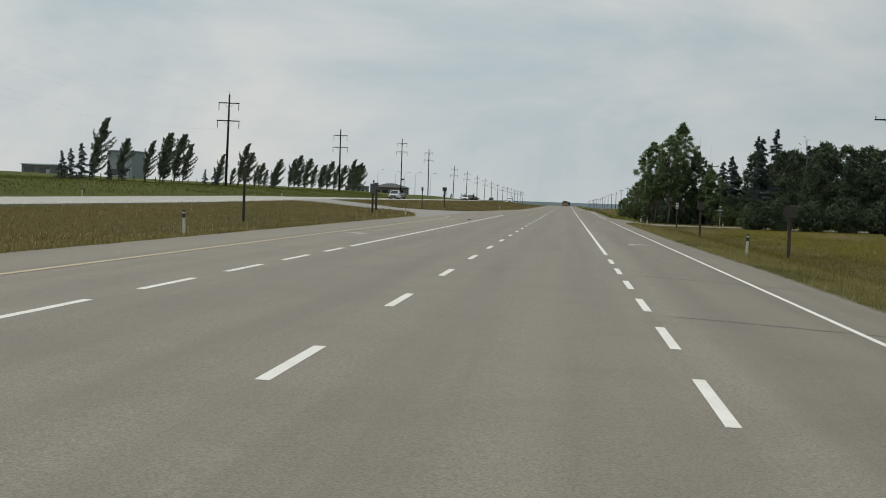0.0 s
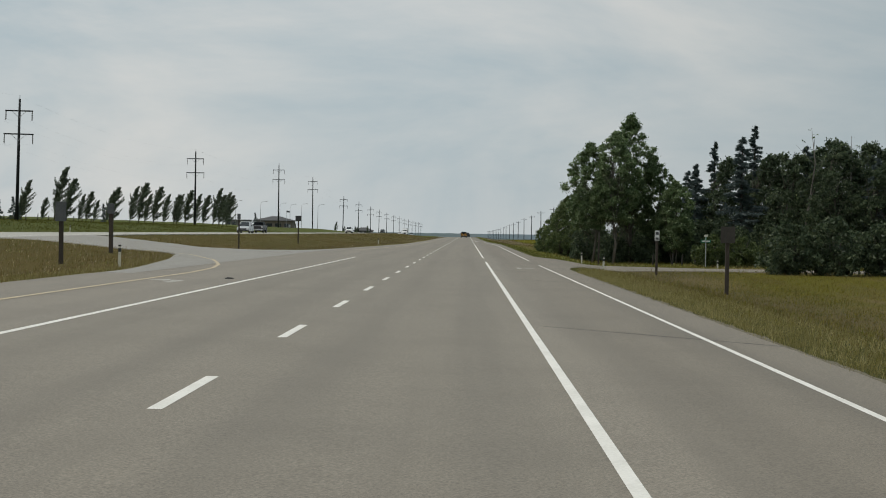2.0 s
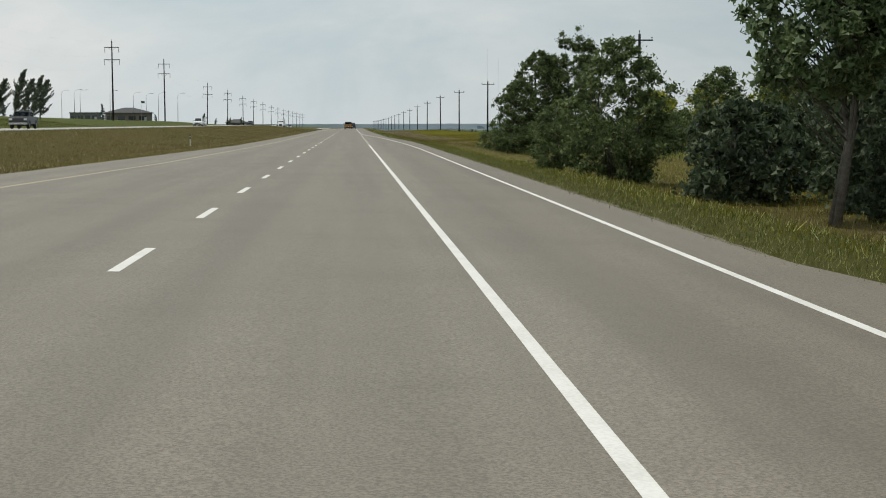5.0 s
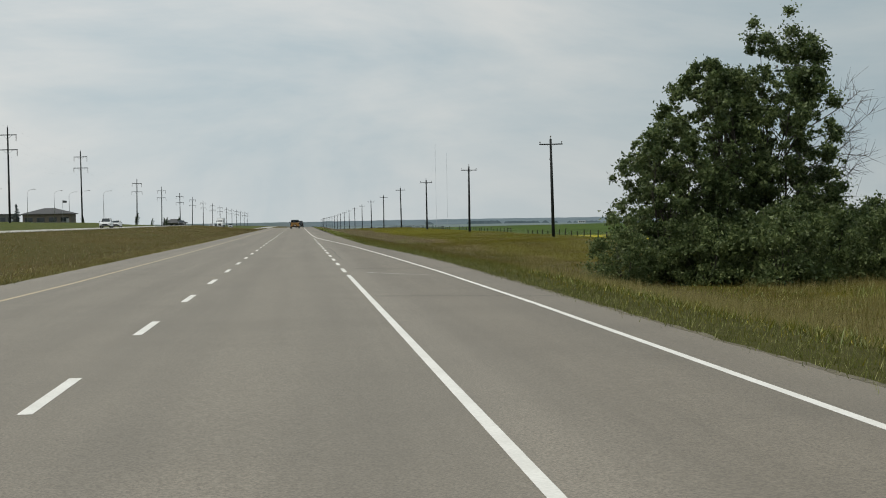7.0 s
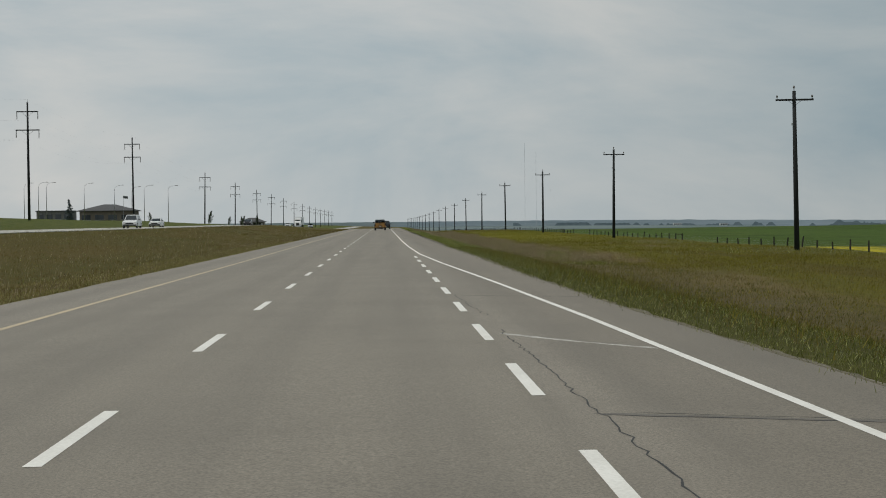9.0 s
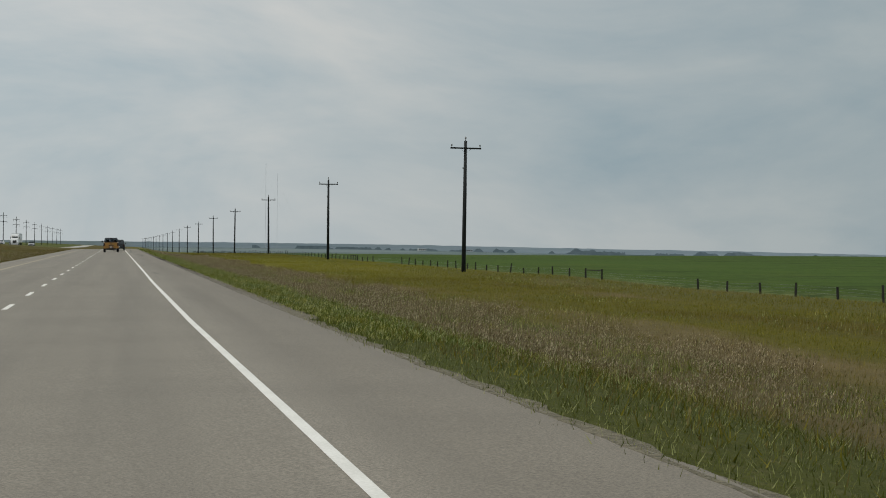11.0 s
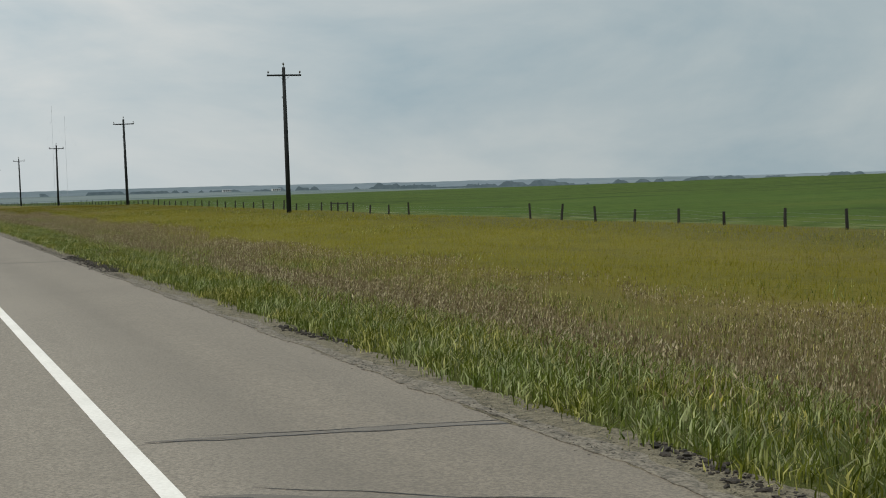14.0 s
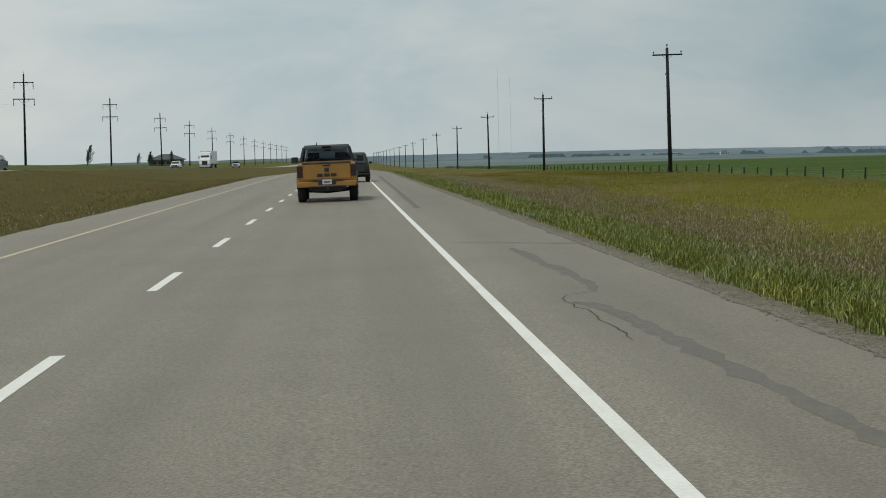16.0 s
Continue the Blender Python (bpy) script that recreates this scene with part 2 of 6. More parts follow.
def crop_material():
    m, n, l, s = nodes_of("crop_field")
    fine = noise_node(n, l, place_vector(n, l, (1.2, 0.5, 1)), 1.0, 6.0, 0.7)
    wide = noise_node(n, l, place_vector(n, l, (0.02, 0.012, 1)), 1.0, 4.0)
    sep = n.new("ShaderNodeSeparateXYZ")
    l.new(place_vector(n, l), sep.inputs[0])
    col = mixed(n, l, stepped(n, l, fine.outputs["Fac"], 0.3, 0.7), (0.028, 0.049, 0.007), (0.071, 0.108, 0.016))
    col = mixed(n, l, maths(n, l, "MULTIPLY", stepped(n, l, wide.outputs["Fac"], 0.4, 0.65), 0.5), col, (0.058, 0.107, 0.015))
    # uneven growth in long drifts and thin rows
    rows = noise_node(n, l, place_vector(n, l, (0.05, 0.16, 1)), 1.0, 5.0, 0.65)
    col = mixed(n, l, maths(n, l, "MULTIPLY", stepped(n, l, rows.outputs["Fac"], 0.52, 0.66), 0.6), col, (0.084, 0.108, 0.020))
    col = mixed(n, l, maths(n, l, "MULTIPLY", stepped(n, l, rows.outputs["Fac"], 0.47, 0.34), 0.65), col, (0.027, 0.045, 0.008))
    # pale weeds at the field's edge
    edge = stepped(n, l, maths(n, l, "MULTIPLY_ADD", rows.outputs["Fac"], 14.0, sep.outputs["X"]), 46.0, 40.0)
    col = mixed(n, l, maths(n, l, "MULTIPLY", edge, stepped(n, l, fine.outputs["Fac"], 0.42, 0.6)), col, (0.150, 0.165, 0.062))
    # other fields on the plain beyond, haze put into their colour as grey-blue
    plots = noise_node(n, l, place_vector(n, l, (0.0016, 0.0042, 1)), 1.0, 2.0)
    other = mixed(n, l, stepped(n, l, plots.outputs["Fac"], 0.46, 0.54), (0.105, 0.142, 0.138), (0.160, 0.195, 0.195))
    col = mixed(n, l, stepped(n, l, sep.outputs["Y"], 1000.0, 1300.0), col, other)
    # a strip of yellow bloom along the fence
    y1 = maths(n, l, "MULTIPLY", stepped(n, l, sep.outputs["Y"], 285, 300), stepped(n, l, sep.outputs["Y"], 402, 388))
    x1 = stepped(n, l, maths(n, l, "MULTIPLY_ADD", fine.outputs["Fac"], 8.0, sep.outputs["X"]), 48, 42)
    col = mixed(n, l, maths(n, l, "MULTIPLY", y1, x1), col, mixed(n, l, stepped(n, l, fine.outputs["Fac"], 0.35, 0.6), (0.10, 0.12, 0.018), (0.46, 0.38, 0.02)))
    l.new(col, s.inputs["Base Color"])
    s.inputs["Roughness"].default_value, s.inputs["Specular IOR Level"].default_value = 0.95, 0.1
    bump_to(n, l, s, fine.outputs["Fac"], 0.7, 0.15)
    return m


def leaf_material(name, a, b, c, gloss=0.35, drift=(), patch=0.7, tint=(), later=None):
    m, n, l, s = nodes_of(name)
    g = n.new("ShaderNodeNewGeometry")
    r = ramp_node(n, [(0.0, a), (0.55, b), (0.95, c)])
    l.new(g.outputs["Random Per Island"], r.inputs["Fac"])
    clump = noise_node(n, l, place_vector(n, l), patch, 3.0)
    shade = maths(n, l, "MULTIPLY", stepped(n, l, clump.outputs["Fac"], 0.40, 0.64), 0.6)
    col = mixed(n, l, shade, r.outputs["Color"], a)
    if drift:
        # long drifts of two other colours, lying as they do in the turf below
        broad = noise_node(n, l, place_vector(n, l, (0.16, 0.03, 1)), 1.0, 4.0, 0.6)
        col = mixed(n, l, maths(n, l, "MULTIPLY", stepped(n, l, broad.outputs["Fac"], 0.50, 0.66), 0.8), col, drift[0])
        col = mixed(n, l, maths(n, l, "MULTIPLY", stepped(n, l, broad.outputs["Fac"], 0.46, 0.34), 0.5), col, drift[1])
    if later:
        # the ditch grows greener and more golden further along
        sep = n.new("ShaderNodeSeparateXYZ")
        l.new(place_vector(n, l), sep.inputs[0])
        col = mixed(n, l, maths(n, l, "MULTIPLY", stepped(n, l, sep.outputs["Y"], 425.0, 500.0), stepped(n, l, sep.outputs["Y"], 640.0, 540.0)), col, later)
    if tint:
        # some patches yellower, some bluer
        hue = noise_node(n, l, place_vector(n, l, (1.1, 0.7, 1)), 1.0, 3.0, 0.6)
        col = mixed(n, l, stepped(n, l, hue.outputs["Fac"], 0.38, 0.62), mixed(n, l, 1.0, col, tint[0], "MULTIPLY"), mixed(n, l, 1.0, col, tint[1], "MULTIPLY"))
    l.new(col, s.inputs["Base Color"])
    s.inputs["Roughness"].default_value = 0.5
    s.inputs["Specular IOR Level"].default_value = gloss
    tl = n.new("ShaderNodeBsdfTranslucent")
    mx = n.new("ShaderNodeMixShader")
    mx.inputs["Fac"].default_value = 0.42
    l.new(s.inputs["Base Color"].links[0].from_socket, tl.inputs["Color"])
    l.new(s.outputs["BSDF"], mx.inputs[1])
    l.new(tl.outputs["BSDF"], mx.inputs[2])
    l.new(mx.outputs["Shader"], n["Material Output"].inputs["Surface"])
    return m


def glass_material(name, tint=(0.02, 0.025, 0.028)):
    m, n, l, s = nodes_of(name)
    s.inputs["Base Color"].default_value = (*tint, 1)
    s.inputs["Roughness"].default_value, s.inputs["IOR"].default_value = 0.06, 1.5
    s.inputs["Coat Weight"].default_value = 0.5
    return m


def clear_glass(name, tint):
    """Thin tinted glass that one sees through."""
    m, n, l, s = nodes_of(name)
    see = n.new("ShaderNodeBsdfTransparent")
    see.inputs["Color"].default_value = (*tint, 1)
    s.inputs["Base Color"].default_value, s.inputs["Roughness"].default_value = (0.01, 0.012, 0.013, 1), 0.05
    mx = n.new("ShaderNodeMixShader")
    mx.inputs["Fac"].default_value = 0.18
    l.new(see.outputs["BSDF"], mx.inputs[1])
    l.new(s.outputs["BSDF"], mx.inputs[2])
    l.new(mx.outputs["Shader"], n["Material Output"].inputs["Surface"])
    return m


ASPHALT = asphalt_material("asphalt", (0.312, 0.268, 0.208), (0.164, 0.140, 0.107))
ASPHALT_PALE = asphalt_material("asphalt_bleached", (0.50, 0.475, 0.42), (0.34, 0.32, 0.28), False)
ASPHALT_OLD = asphalt_material("asphalt_pale", (0.345, 0.322, 0.28), (0.205, 0.188, 0.16), False)
TAR = plain("tar", (0.018, 0.017, 0.016), (0.04, 0.038, 0.036), 4, 0.7)
PATCH = plain("worn_patch", (0.125, 0.112, 0.093), (0.165, 0.148, 0.124), 6, 0.8, bump=0.3)
PAINT_WHITE = plain("road_paint_white", (0.84, 0.815, 0.755), (0.70, 0.675, 0.615), 1.3, 0.7, bump=0.2, fine=26)
PAINT_WORN = plain("road_paint_worn", (0.56, 0.54, 0.49), (0.33, 0.308, 0.268), 4, 0.75, bump=0.2, fine=9, stretch=(1.6, 0.5, 1))
PAINT_YELLOW = plain("road_paint_yellow", (0.56, 0.45, 0.29), (0.46, 0.385, 0.27), 1.5, 0.75, bump=0.2)
GRAVEL = plain("gravel_edge", (0.245, 0.213, 0.140), (0.075, 0.066, 0.042), 14, 0.95, bump=1.0, fine=5)
GRAVEL_DARK = plain("crumbled_asphalt", (0.25, 0.220, 0.168), (0.080, 0.070, 0.054), 11, 0.95, bump=0.8, fine=4, stretch=(1, 0.6, 1))
PEBBLE = leaf_material("loose_pebbles", (0.055, 0.048, 0.038), (0.17, 0.150, 0.112), (0.42, 0.375, 0.28), 0.1)
CHIP = leaf_material("asphalt_crumbs", (0.030, 0.026, 0.022), (0.100, 0.088, 0.070), (0.24, 0.215, 0.17), 0.1)
WALL_PALE = plain("pale_cladding", (0.27, 0.30, 0.315), (0.22, 0.245, 0.26), 0.6, 0.6, bump=0.2, stretch=(6, 6, 0.2))
SOIL = plain("dark_soil", (0.03, 0.026, 0.02), (0.06, 0.05, 0.04), 5, 0.95, bump=0.9)
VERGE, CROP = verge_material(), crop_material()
POLE_WOOD = plain("pole_wood", (0.009, 0.011, 0.0115), (0.017, 0.020, 0.0205), 2.5, 0.9, bump=0.5, stretch=(6, 6, 0.6), vary=0.3)
POST_WOOD = plain("post_wood", (0.016, 0.014, 0.012), (0.034, 0.03, 0.025), 5, 0.9, bump=0.5, stretch=(5, 5, 1), vary=0.5)
PORCELAIN = plain("insulator_porcelain", (0.16, 0.15, 0.14), (0.10, 0.09, 0.085), 5, 0.3)
STEEL = plain("galvanised_steel", (0.42, 0.43, 0.44), (0.32, 0.33, 0.34), 6, 0.45, 0.8)
WIRE = plain("line_wire", (0.32, 0.325, 0.33), (0.26, 0.265, 0.27), 2, 0.6, 0.3)
WHITE_PLASTIC = plain("white_plastic", (0.58, 0.56, 0.47), (0.47, 0.45, 0.37), 4, 0.6)
BLACK_PLASTIC = plain("black_plastic", (0.015, 0.015, 0.016), (0.03, 0.03, 0.03), 6, 0.5)
BARK_DARK = plain("bark_dark", (0.055, 0.046, 0.037), (0.095, 0.083, 0.07), 3, 0.95, bump=0.8, stretch=(3, 3, 0.6))
BARK_PALE = plain("bark_pale", (0.15, 0.14, 0.118), (0.07, 0.062, 0.05), 2.5, 0.9, bump=0.6, stretch=(2, 2, 3))
BARK_DEAD = plain("bark_dead", (0.17, 0.155, 0.135), (0.10, 0.09, 0.08), 3, 0.95)
LEAF_POPLAR = leaf_material("leaf_poplar", (0.075, 0.118, 0.048), (0.165, 0.235, 0.10), (0.38, 0.45, 0.26))
LEAF_SPRUCE = leaf_material("needle_spruce", (0.06, 0.086, 0.080), (0.10, 0.135, 0.128), (0.17, 0.205, 0.20))
LEAF_DARK = leaf_material("leaf_dark", (0.056, 0.085, 0.030), (0.125, 0.168, 0.060), (0.27, 0.32, 0.13))
LEAF_YELLOW = leaf_material("leaf_yellow_green", (0.19, 0.22, 0.03), (0.36, 0.38, 0.05), (0.58, 0.54, 0.08))
# windbreak leaf green, lightened and greyed to paint in the haze
LEAF_WIND = leaf_material("leaf_windbreak_hazed", (0.07, 0.095, 0.06), (0.125, 0.155, 0.10), (0.22, 0.25, 0.17))
LEAF_BRIGHT = leaf_material("leaf_bright", (0.042, 0.064, 0.020), (0.084, 0.114, 0.036), (0.17, 0.205, 0.08))
GRASS_GREEN = leaf_material("grass_green", (0.056, 0.074, 0.012), (0.230, 0.258, 0.046), (0.76, 0.73, 0.36), 0.06, patch=5.0, tint=((1.0, 0.93, 0.66), (0.88, 0.97, 1.0)))
GRASS_VERGE = leaf_material("grass_verge", (0.058, 0.064, 0.010), (0.114, 0.118, 0.021), (0.27, 0.252, 0.085), 0.1, patch=4.0)
LEAF_WOOD = leaf_material("leaf_wood", (0.036, 0.057, 0.030), (0.070, 0.099, 0.050), (0.17, 0.205, 0.112))
GRASS_PALE = leaf_material("grass_pale", (0.07, 0.10, 0.028), (0.25, 0.285, 0.10), (0.72, 0.68, 0.42), 0.15)
GRASS_GOLD = leaf_material("grass_gold", (0.20, 0.17, 0.05), (0.31, 0.265, 0.095), (0.50, 0.43, 0.20))
GRASS_BROWN = leaf_material("grass_brown", (0.100, 0.080, 0.020), (0.165, 0.132, 0.038), (0.31, 0.25, 0.10), 0.1, ((0.225, 0.166, 0.068), (0.108, 0.094, 0.023)))
GRASS_LIME = leaf_material("grass_lime", (0.060, 0.072, 0.012), (0.170, 0.185, 0.036), (0.52, 0.51, 0.22), 0.1, patch=4.0)
GRASS_STRAW = leaf_material("grass_seed_heads", (0.105, 0.076, 0.038), (0.310, 0.234, 0.132), (0.76, 0.65, 0.43), 0.06, patch=4.0)
GRASS_OLIVE = leaf_material("grass_olive", (0.135, 0.122, 0.013), (0.215, 0.192, 0.022), (0.34, 0.290, 0.060), 0.1, ((0.30, 0.232, 0.105), (0.138, 0.099, 0.020)), later=(0.275, 0.248, 0.034))
# the air's haze over the far hills is put into their colour
HAZED_HILLS = plain("far_hills_hazed", (0.390, 0.450, 0.492), (0.325, 0.388, 0.430), 0.012, 1.0, fine=5, stretch=(0.4, 0.4, 14))
# tree green paled and blued, distance haze painted in
HAZED_TREES = plain("far_trees_hazed", (0.185, 0.234, 0.258), (0.135, 0.180, 0.202), 0.02, 1.0, fine=5)
# mast colour lightened so the masts fade as if in haze
HAZED_MAST = plain("far_mast_hazed", (0.55, 0.57, 0.58), (0.50, 0.52, 0.53), 0.1, 0.8)
GLASS = glass_material("vehicle_glass")
TINTED_GLASS = clear_glass("tinted_glass", (0.52, 0.56, 0.58))
FLOWER = plain("yellow_petals", (0.62, 0.50, 0.04), (0.70, 0.62, 0.25), 20, 0.8)
TYRE = plain("tyre_rubber", (0.012, 0.012, 0.012), (0.022, 0.021, 0.02), 8, 0.85)
RIM = plain("wheel_rim", (0.30, 0.30, 0.30), (0.22, 0.22, 0.22), 8, 0.35, 0.8)
PAINT_ORANGE = plain("truck_paint_amber", (0.40, 0.205, 0.045), (0.35, 0.175, 0.038), 2, 0.32)
PAINT_DARK = plain("car_paint_dark", (0.008, 0.010, 0.011), (0.013, 0.015, 0.016), 2, 0.4)
PAINT_SILVER = plain("car_paint_silver", (0.55, 0.56, 0.57), (0.48, 0.49, 0.50), 2, 0.3, 0.2)
PAINT_WHITE_CAR = plain("car_paint_white", (0.76, 0.76, 0.75), (0.70, 0.70, 0.69), 2, 0.3)
LAMP_RED = plain("lamp_red", (0.040, 0.009, 0.008), (0.022, 0.006, 0.006), 5, 0.25)
LAMP_CLEAR = plain("lamp_clear", (0.7, 0.7, 0.7), (0.55, 0.55, 0.56), 5, 0.15)
CHROME = plain("chrome", (0.6, 0.6, 0.6), (0.5, 0.5, 0.5), 5, 0.15, 1.0)
WALL_GREY = plain("metal_cladding", (0.17, 0.165, 0.155), (0.13, 0.127, 0.12), 0.6, 0.6, bump=0.2, stretch=(6, 6, 0.2))
WALL_BROWN = plain("stucco_brown", (0.15, 0.125, 0.10), (0.19, 0.16, 0.13), 1, 0.85, bump=0.2)
ROOF_GREY = plain("shingle_roof", (0.07, 0.07, 0.072), (0.105, 0.105, 0.105), 2, 0.9, bump=0.4)
ROOF_PALE = plain("pale_metal_roof", (0.50, 0.55, 0.60), (0.42, 0.47, 0.52), 0.5, 0.5)
SIGN_POST = plain("sign_post_wood", (0.060, 0.046, 0.035), (0.036, 0.028, 0.022), 5, 0.9, bump=0.5, stretch=(5, 5, 1), vary=0.4)
SIGN_WOOD = plain("sign_board_back", (0.055, 0.048, 0.040), (0.037, 0.033, 0.028), 4, 0.9)
SIGN_GREEN = plain("sign_green", (0.012, 0.14, 0.075), (0.01, 0.11, 0.06), 3, 0.4)
SIGN_DARK = plain("sign_back", (0.07, 0.075, 0.078), (0.10, 0.105, 0.11), 3, 0.55, 0.2)
SIGN_WHITE = plain("sign_white", (0.68, 0.68, 0.66), (0.60, 0.60, 0.58), 3, 0.45)
SIGN_BLACK = plain("sign_black", (0.03, 0.032, 0.034), (0.045, 0.046, 0.048), 3, 0.45)


# ---- building helpers ----
def mesh_object(name, bm, material, parent=None, label="", smooth=False):
    me = bpy.data.meshes.new(name)
    bm.to_mesh(me)
    bm.free()
    me.materials.append(material)
    if smooth:
        me.shade_smooth()
    ob = new(name, me)
    ob.parent = parent
    if label:
        ob["label"] = label
    return ob


def part(name, bm, material, parent, label="", smooth=False):
    return mesh_object(name, bm, material, parent, label, smooth)


def raw_object(name, verts, faces, material, parent=None, smooth=False):
    me = bpy.data.meshes.new(name)
    me.from_pydata([tuple(map(float, v)) for v in verts], [], [tuple(map(int, f)) for f in faces])
    me.materials.append(material)
    if smooth:
        me.shade_smooth()
    me.update()
    ob = new(name, me)
    ob.parent = parent
    return ob


def soup_object(name, verts, size, material, parent=None):
    """Many small flat pieces, each of `size` corners in a row of verts."""
    verts = np.asarray(verts, dtype=np.float32).reshape(-1, 3)
    k = len(verts) // size
    me = bpy.data.meshes.new(name)
    me.vertices.add(len(verts))
    me.vertices.foreach_set("co", verts.ravel())
    me.loops.add(len(verts))
    me.loops.foreach_set("vertex_index", np.arange(len(verts), dtype=np.int32))
    me.polygons.add(k)
    me.polygons.foreach_set("loop_start", np.arange(0, len(verts), size, dtype=np.int32))
    me.update(calc_edges=True)
    me.materials.append(material)
    ob = new(name, me)
    ob.parent = parent
    return ob


def thing(name, m, label, category, group="", kind=""):
    ob = new(name)
    ob.matrix_world = m
    return tagged(ob, label, category, group, kind)


def box(bm, x0, x1, y0, y1, z0, z1, bevel=0.0):
    made = bmesh.ops.create_cube(bm, size=1.0, matrix=Matrix.Translation(((x0 + x1) / 2, (y0 + y1) / 2, (z0 + z1) / 2)) @ Matrix.Diagonal((x1 - x0, y1 - y0, z1 - z0, 1)))
    if bevel:
        edges = list({e for v in made["verts"] for e in v.link_edges})
        bmesh.ops.bevel(bm, geom=edges, offset=bevel, segments=2, affect="EDGES", profile=0.6)
    return bm


def boxed(*a, **k):
    return box(bmesh.new(), *a, **k)


def tube(bm, points, radii, sides=8):
    """A tapered tube through the points."""
    rings = []
    points = [Vector(q) for q in points]
    for i, q in enumerate(points):
        way = (points[min(i + 1, len(points) - 1)] - points[max(i - 1, 0)]).normalized()
        side = way.cross(Vector((0, 0, 1)) if abs(way.z) < 0.9 else Vector((1, 0, 0))).normalized()
        up = side.cross(way)
        rings.append([bm.verts.new(q + (side * math.cos(a) + up * math.sin(a)) * radii[i]) for a in (math.tau * j / sides for j in range(sides))])
    for r0, r1 in zip(rings, rings[1:]):
        for j in range(sides):
            bm.faces.new((r0[j], r0[(j + 1) % sides], r1[(j + 1) % sides], r1[j]))
    bm.faces.new(rings[0][::-1])
    bm.faces.new(rings[-1])
    return bm


def tubed(points, radii, sides=8):
    return tube(bmesh.new(), points, radii, sides)


def profile_body(bm, outline, half_width, taper=None, bevel=0.05):
    """A solid from a side outline (y, z), spread across x; taper(z) narrows it."""
    taper = taper or (lambda z: 1.0)
    left = [bm.verts.new((-half_width * taper(z), y, z)) for y, z in outline]
    right = [bm.verts.new((half_width * taper(z), y, z)) for y, z in outline]
    k = len(outline)
    sides = [bm.faces.new(left), bm.faces.new(right[::-1])]
    for i in range(k):
        bm.faces.new((left[i], right[i], right[(i + 1) % k], left[(i + 1) % k]))
    bmesh.ops.recalc_face_normals(bm, faces=bm.faces)
    if bevel:
        edges = list({e for f in sides for e in f.edges})
        bmesh.ops.bevel(bm, geom=edges, offset=bevel, segments=2, affect="EDGES", profile=0.6)
    return bm


def smooth01(a, b, v):
    t = min(max((v - a) / (b - a), 0.0), 1.0)
    return t * t * (3 - 2 * t)


def along(v, *knots):
    """Straight lines between (at, value) knots."""
    if v <= knots[0][0]:
        return knots[0][1]
    for (a, p), (b, q) in zip(knots, knots[1:]):
        if v <= b:
            return p + (q - p) * (v - a) / (b - a)
    return knots[-1][1]


# ---- lie of the land ----
def tilt(y):
    return along(y, (150, -0.0195), (250, -0.0014), (340, 0.0147))


def fall(y):
    return -0.0065 * max(0.0, y - 640) * (1 - 0.5 * smooth01(900, 2500, y))


def left_edge(y):
    return along(y, (-400, -8.5), (104, -8.6), (112, -9.2), (150, -9.0), (160, -8.8), (175, -8.0), (202, -7.2), (255, -5.6))


def right_edge(y):
    return along(y, (-400, 8.0), (30, 7.9), (60, 7.6), (266, 7.6), (281, 7.3), (293, 6.9), (306, 6.5), (322, 6.3), (350, 6.2), (376, 6.02))


def road_z(x, y):
    return tilt(y) * x + fall(y)


def opposite_z(y):
    return along(y, (0, 0.35), (100, 0.6), (180, 1.0), (700, 1.15)) + fall(y)


NEAR_OPP, FAR_OPP = -25.5, -38.0


def land(x, y):
    """Height of the ground beside the road."""
    le, re, f = left_edge(y), right_edge(y), fall(y)
    wave = 0.16 * noise.noise((x * 0.09, y * 0.05, 0.3)) + 0.05 * noise.noise((x * 0.4, y * 0.3, 4.1))
    if x > re:
        d = x - re
        z0 = road_z(re, y) - 0.02
        base = -0.85 + 0.12 * smooth01(16, 31, x)
        z = z0 + (base + f - z0) * smooth01(0.3, 6.5, d)
        z += wave * smooth01(1, 6, d)
        z += 0.75 * smooth01(40, 210, x) * (1 - smooth01(650, 1000, y))
        z -= 15 * smooth01(240, 1300, x)
        # the side road's bank
        if 112 < y < 166:
            k = smooth01(118, 134, y) * (1 - smooth01(148, 160, y)) * smooth01(7.6, 12, x)
            z += (-0.45 - z) * k
        return z
    if x < le:
        if x > NEAR_OPP:
            k = (le - x) / (le - NEAR_OPP)
            z = road_z(le, y) - 0.02 + (opposite_z(y) - road_z(le, y)) * smooth01(0.15, 1, k)
            dip = 0.28 * math.sin(math.pi * k)
            if 100 < y < 170:
                dip *= 1 - smooth01(100, 112, y) * (1 - smooth01(155, 170, y))
            return z - dip + wave * math.sin(math.pi * k)
        z = opposite_z(y)
        z += 1.3 * smooth01(FAR_OPP - 2, -56, x) + 1.6 * smooth01(-56, -110, x) + wave * smooth01(FAR_OPP, -44, x)
        return z - 0.03
    return road_z(x, y)


def ground_z(x, y):
    z = land(x, y)
    if left_edge(y) + 0.12 < x < right_edge(y) - 0.12 or FAR_OPP + 0.15 < x < NEAR_OPP - 0.15:
        z -= 0.12
    return z


def lines_between(*spans):
    out = []
    for a, b, step in spans:
        k = max(1, round((b - a) / step))
        out += [a + (b - a) * i / k for i in range(k)]
    return out + [spans[-1][1]]


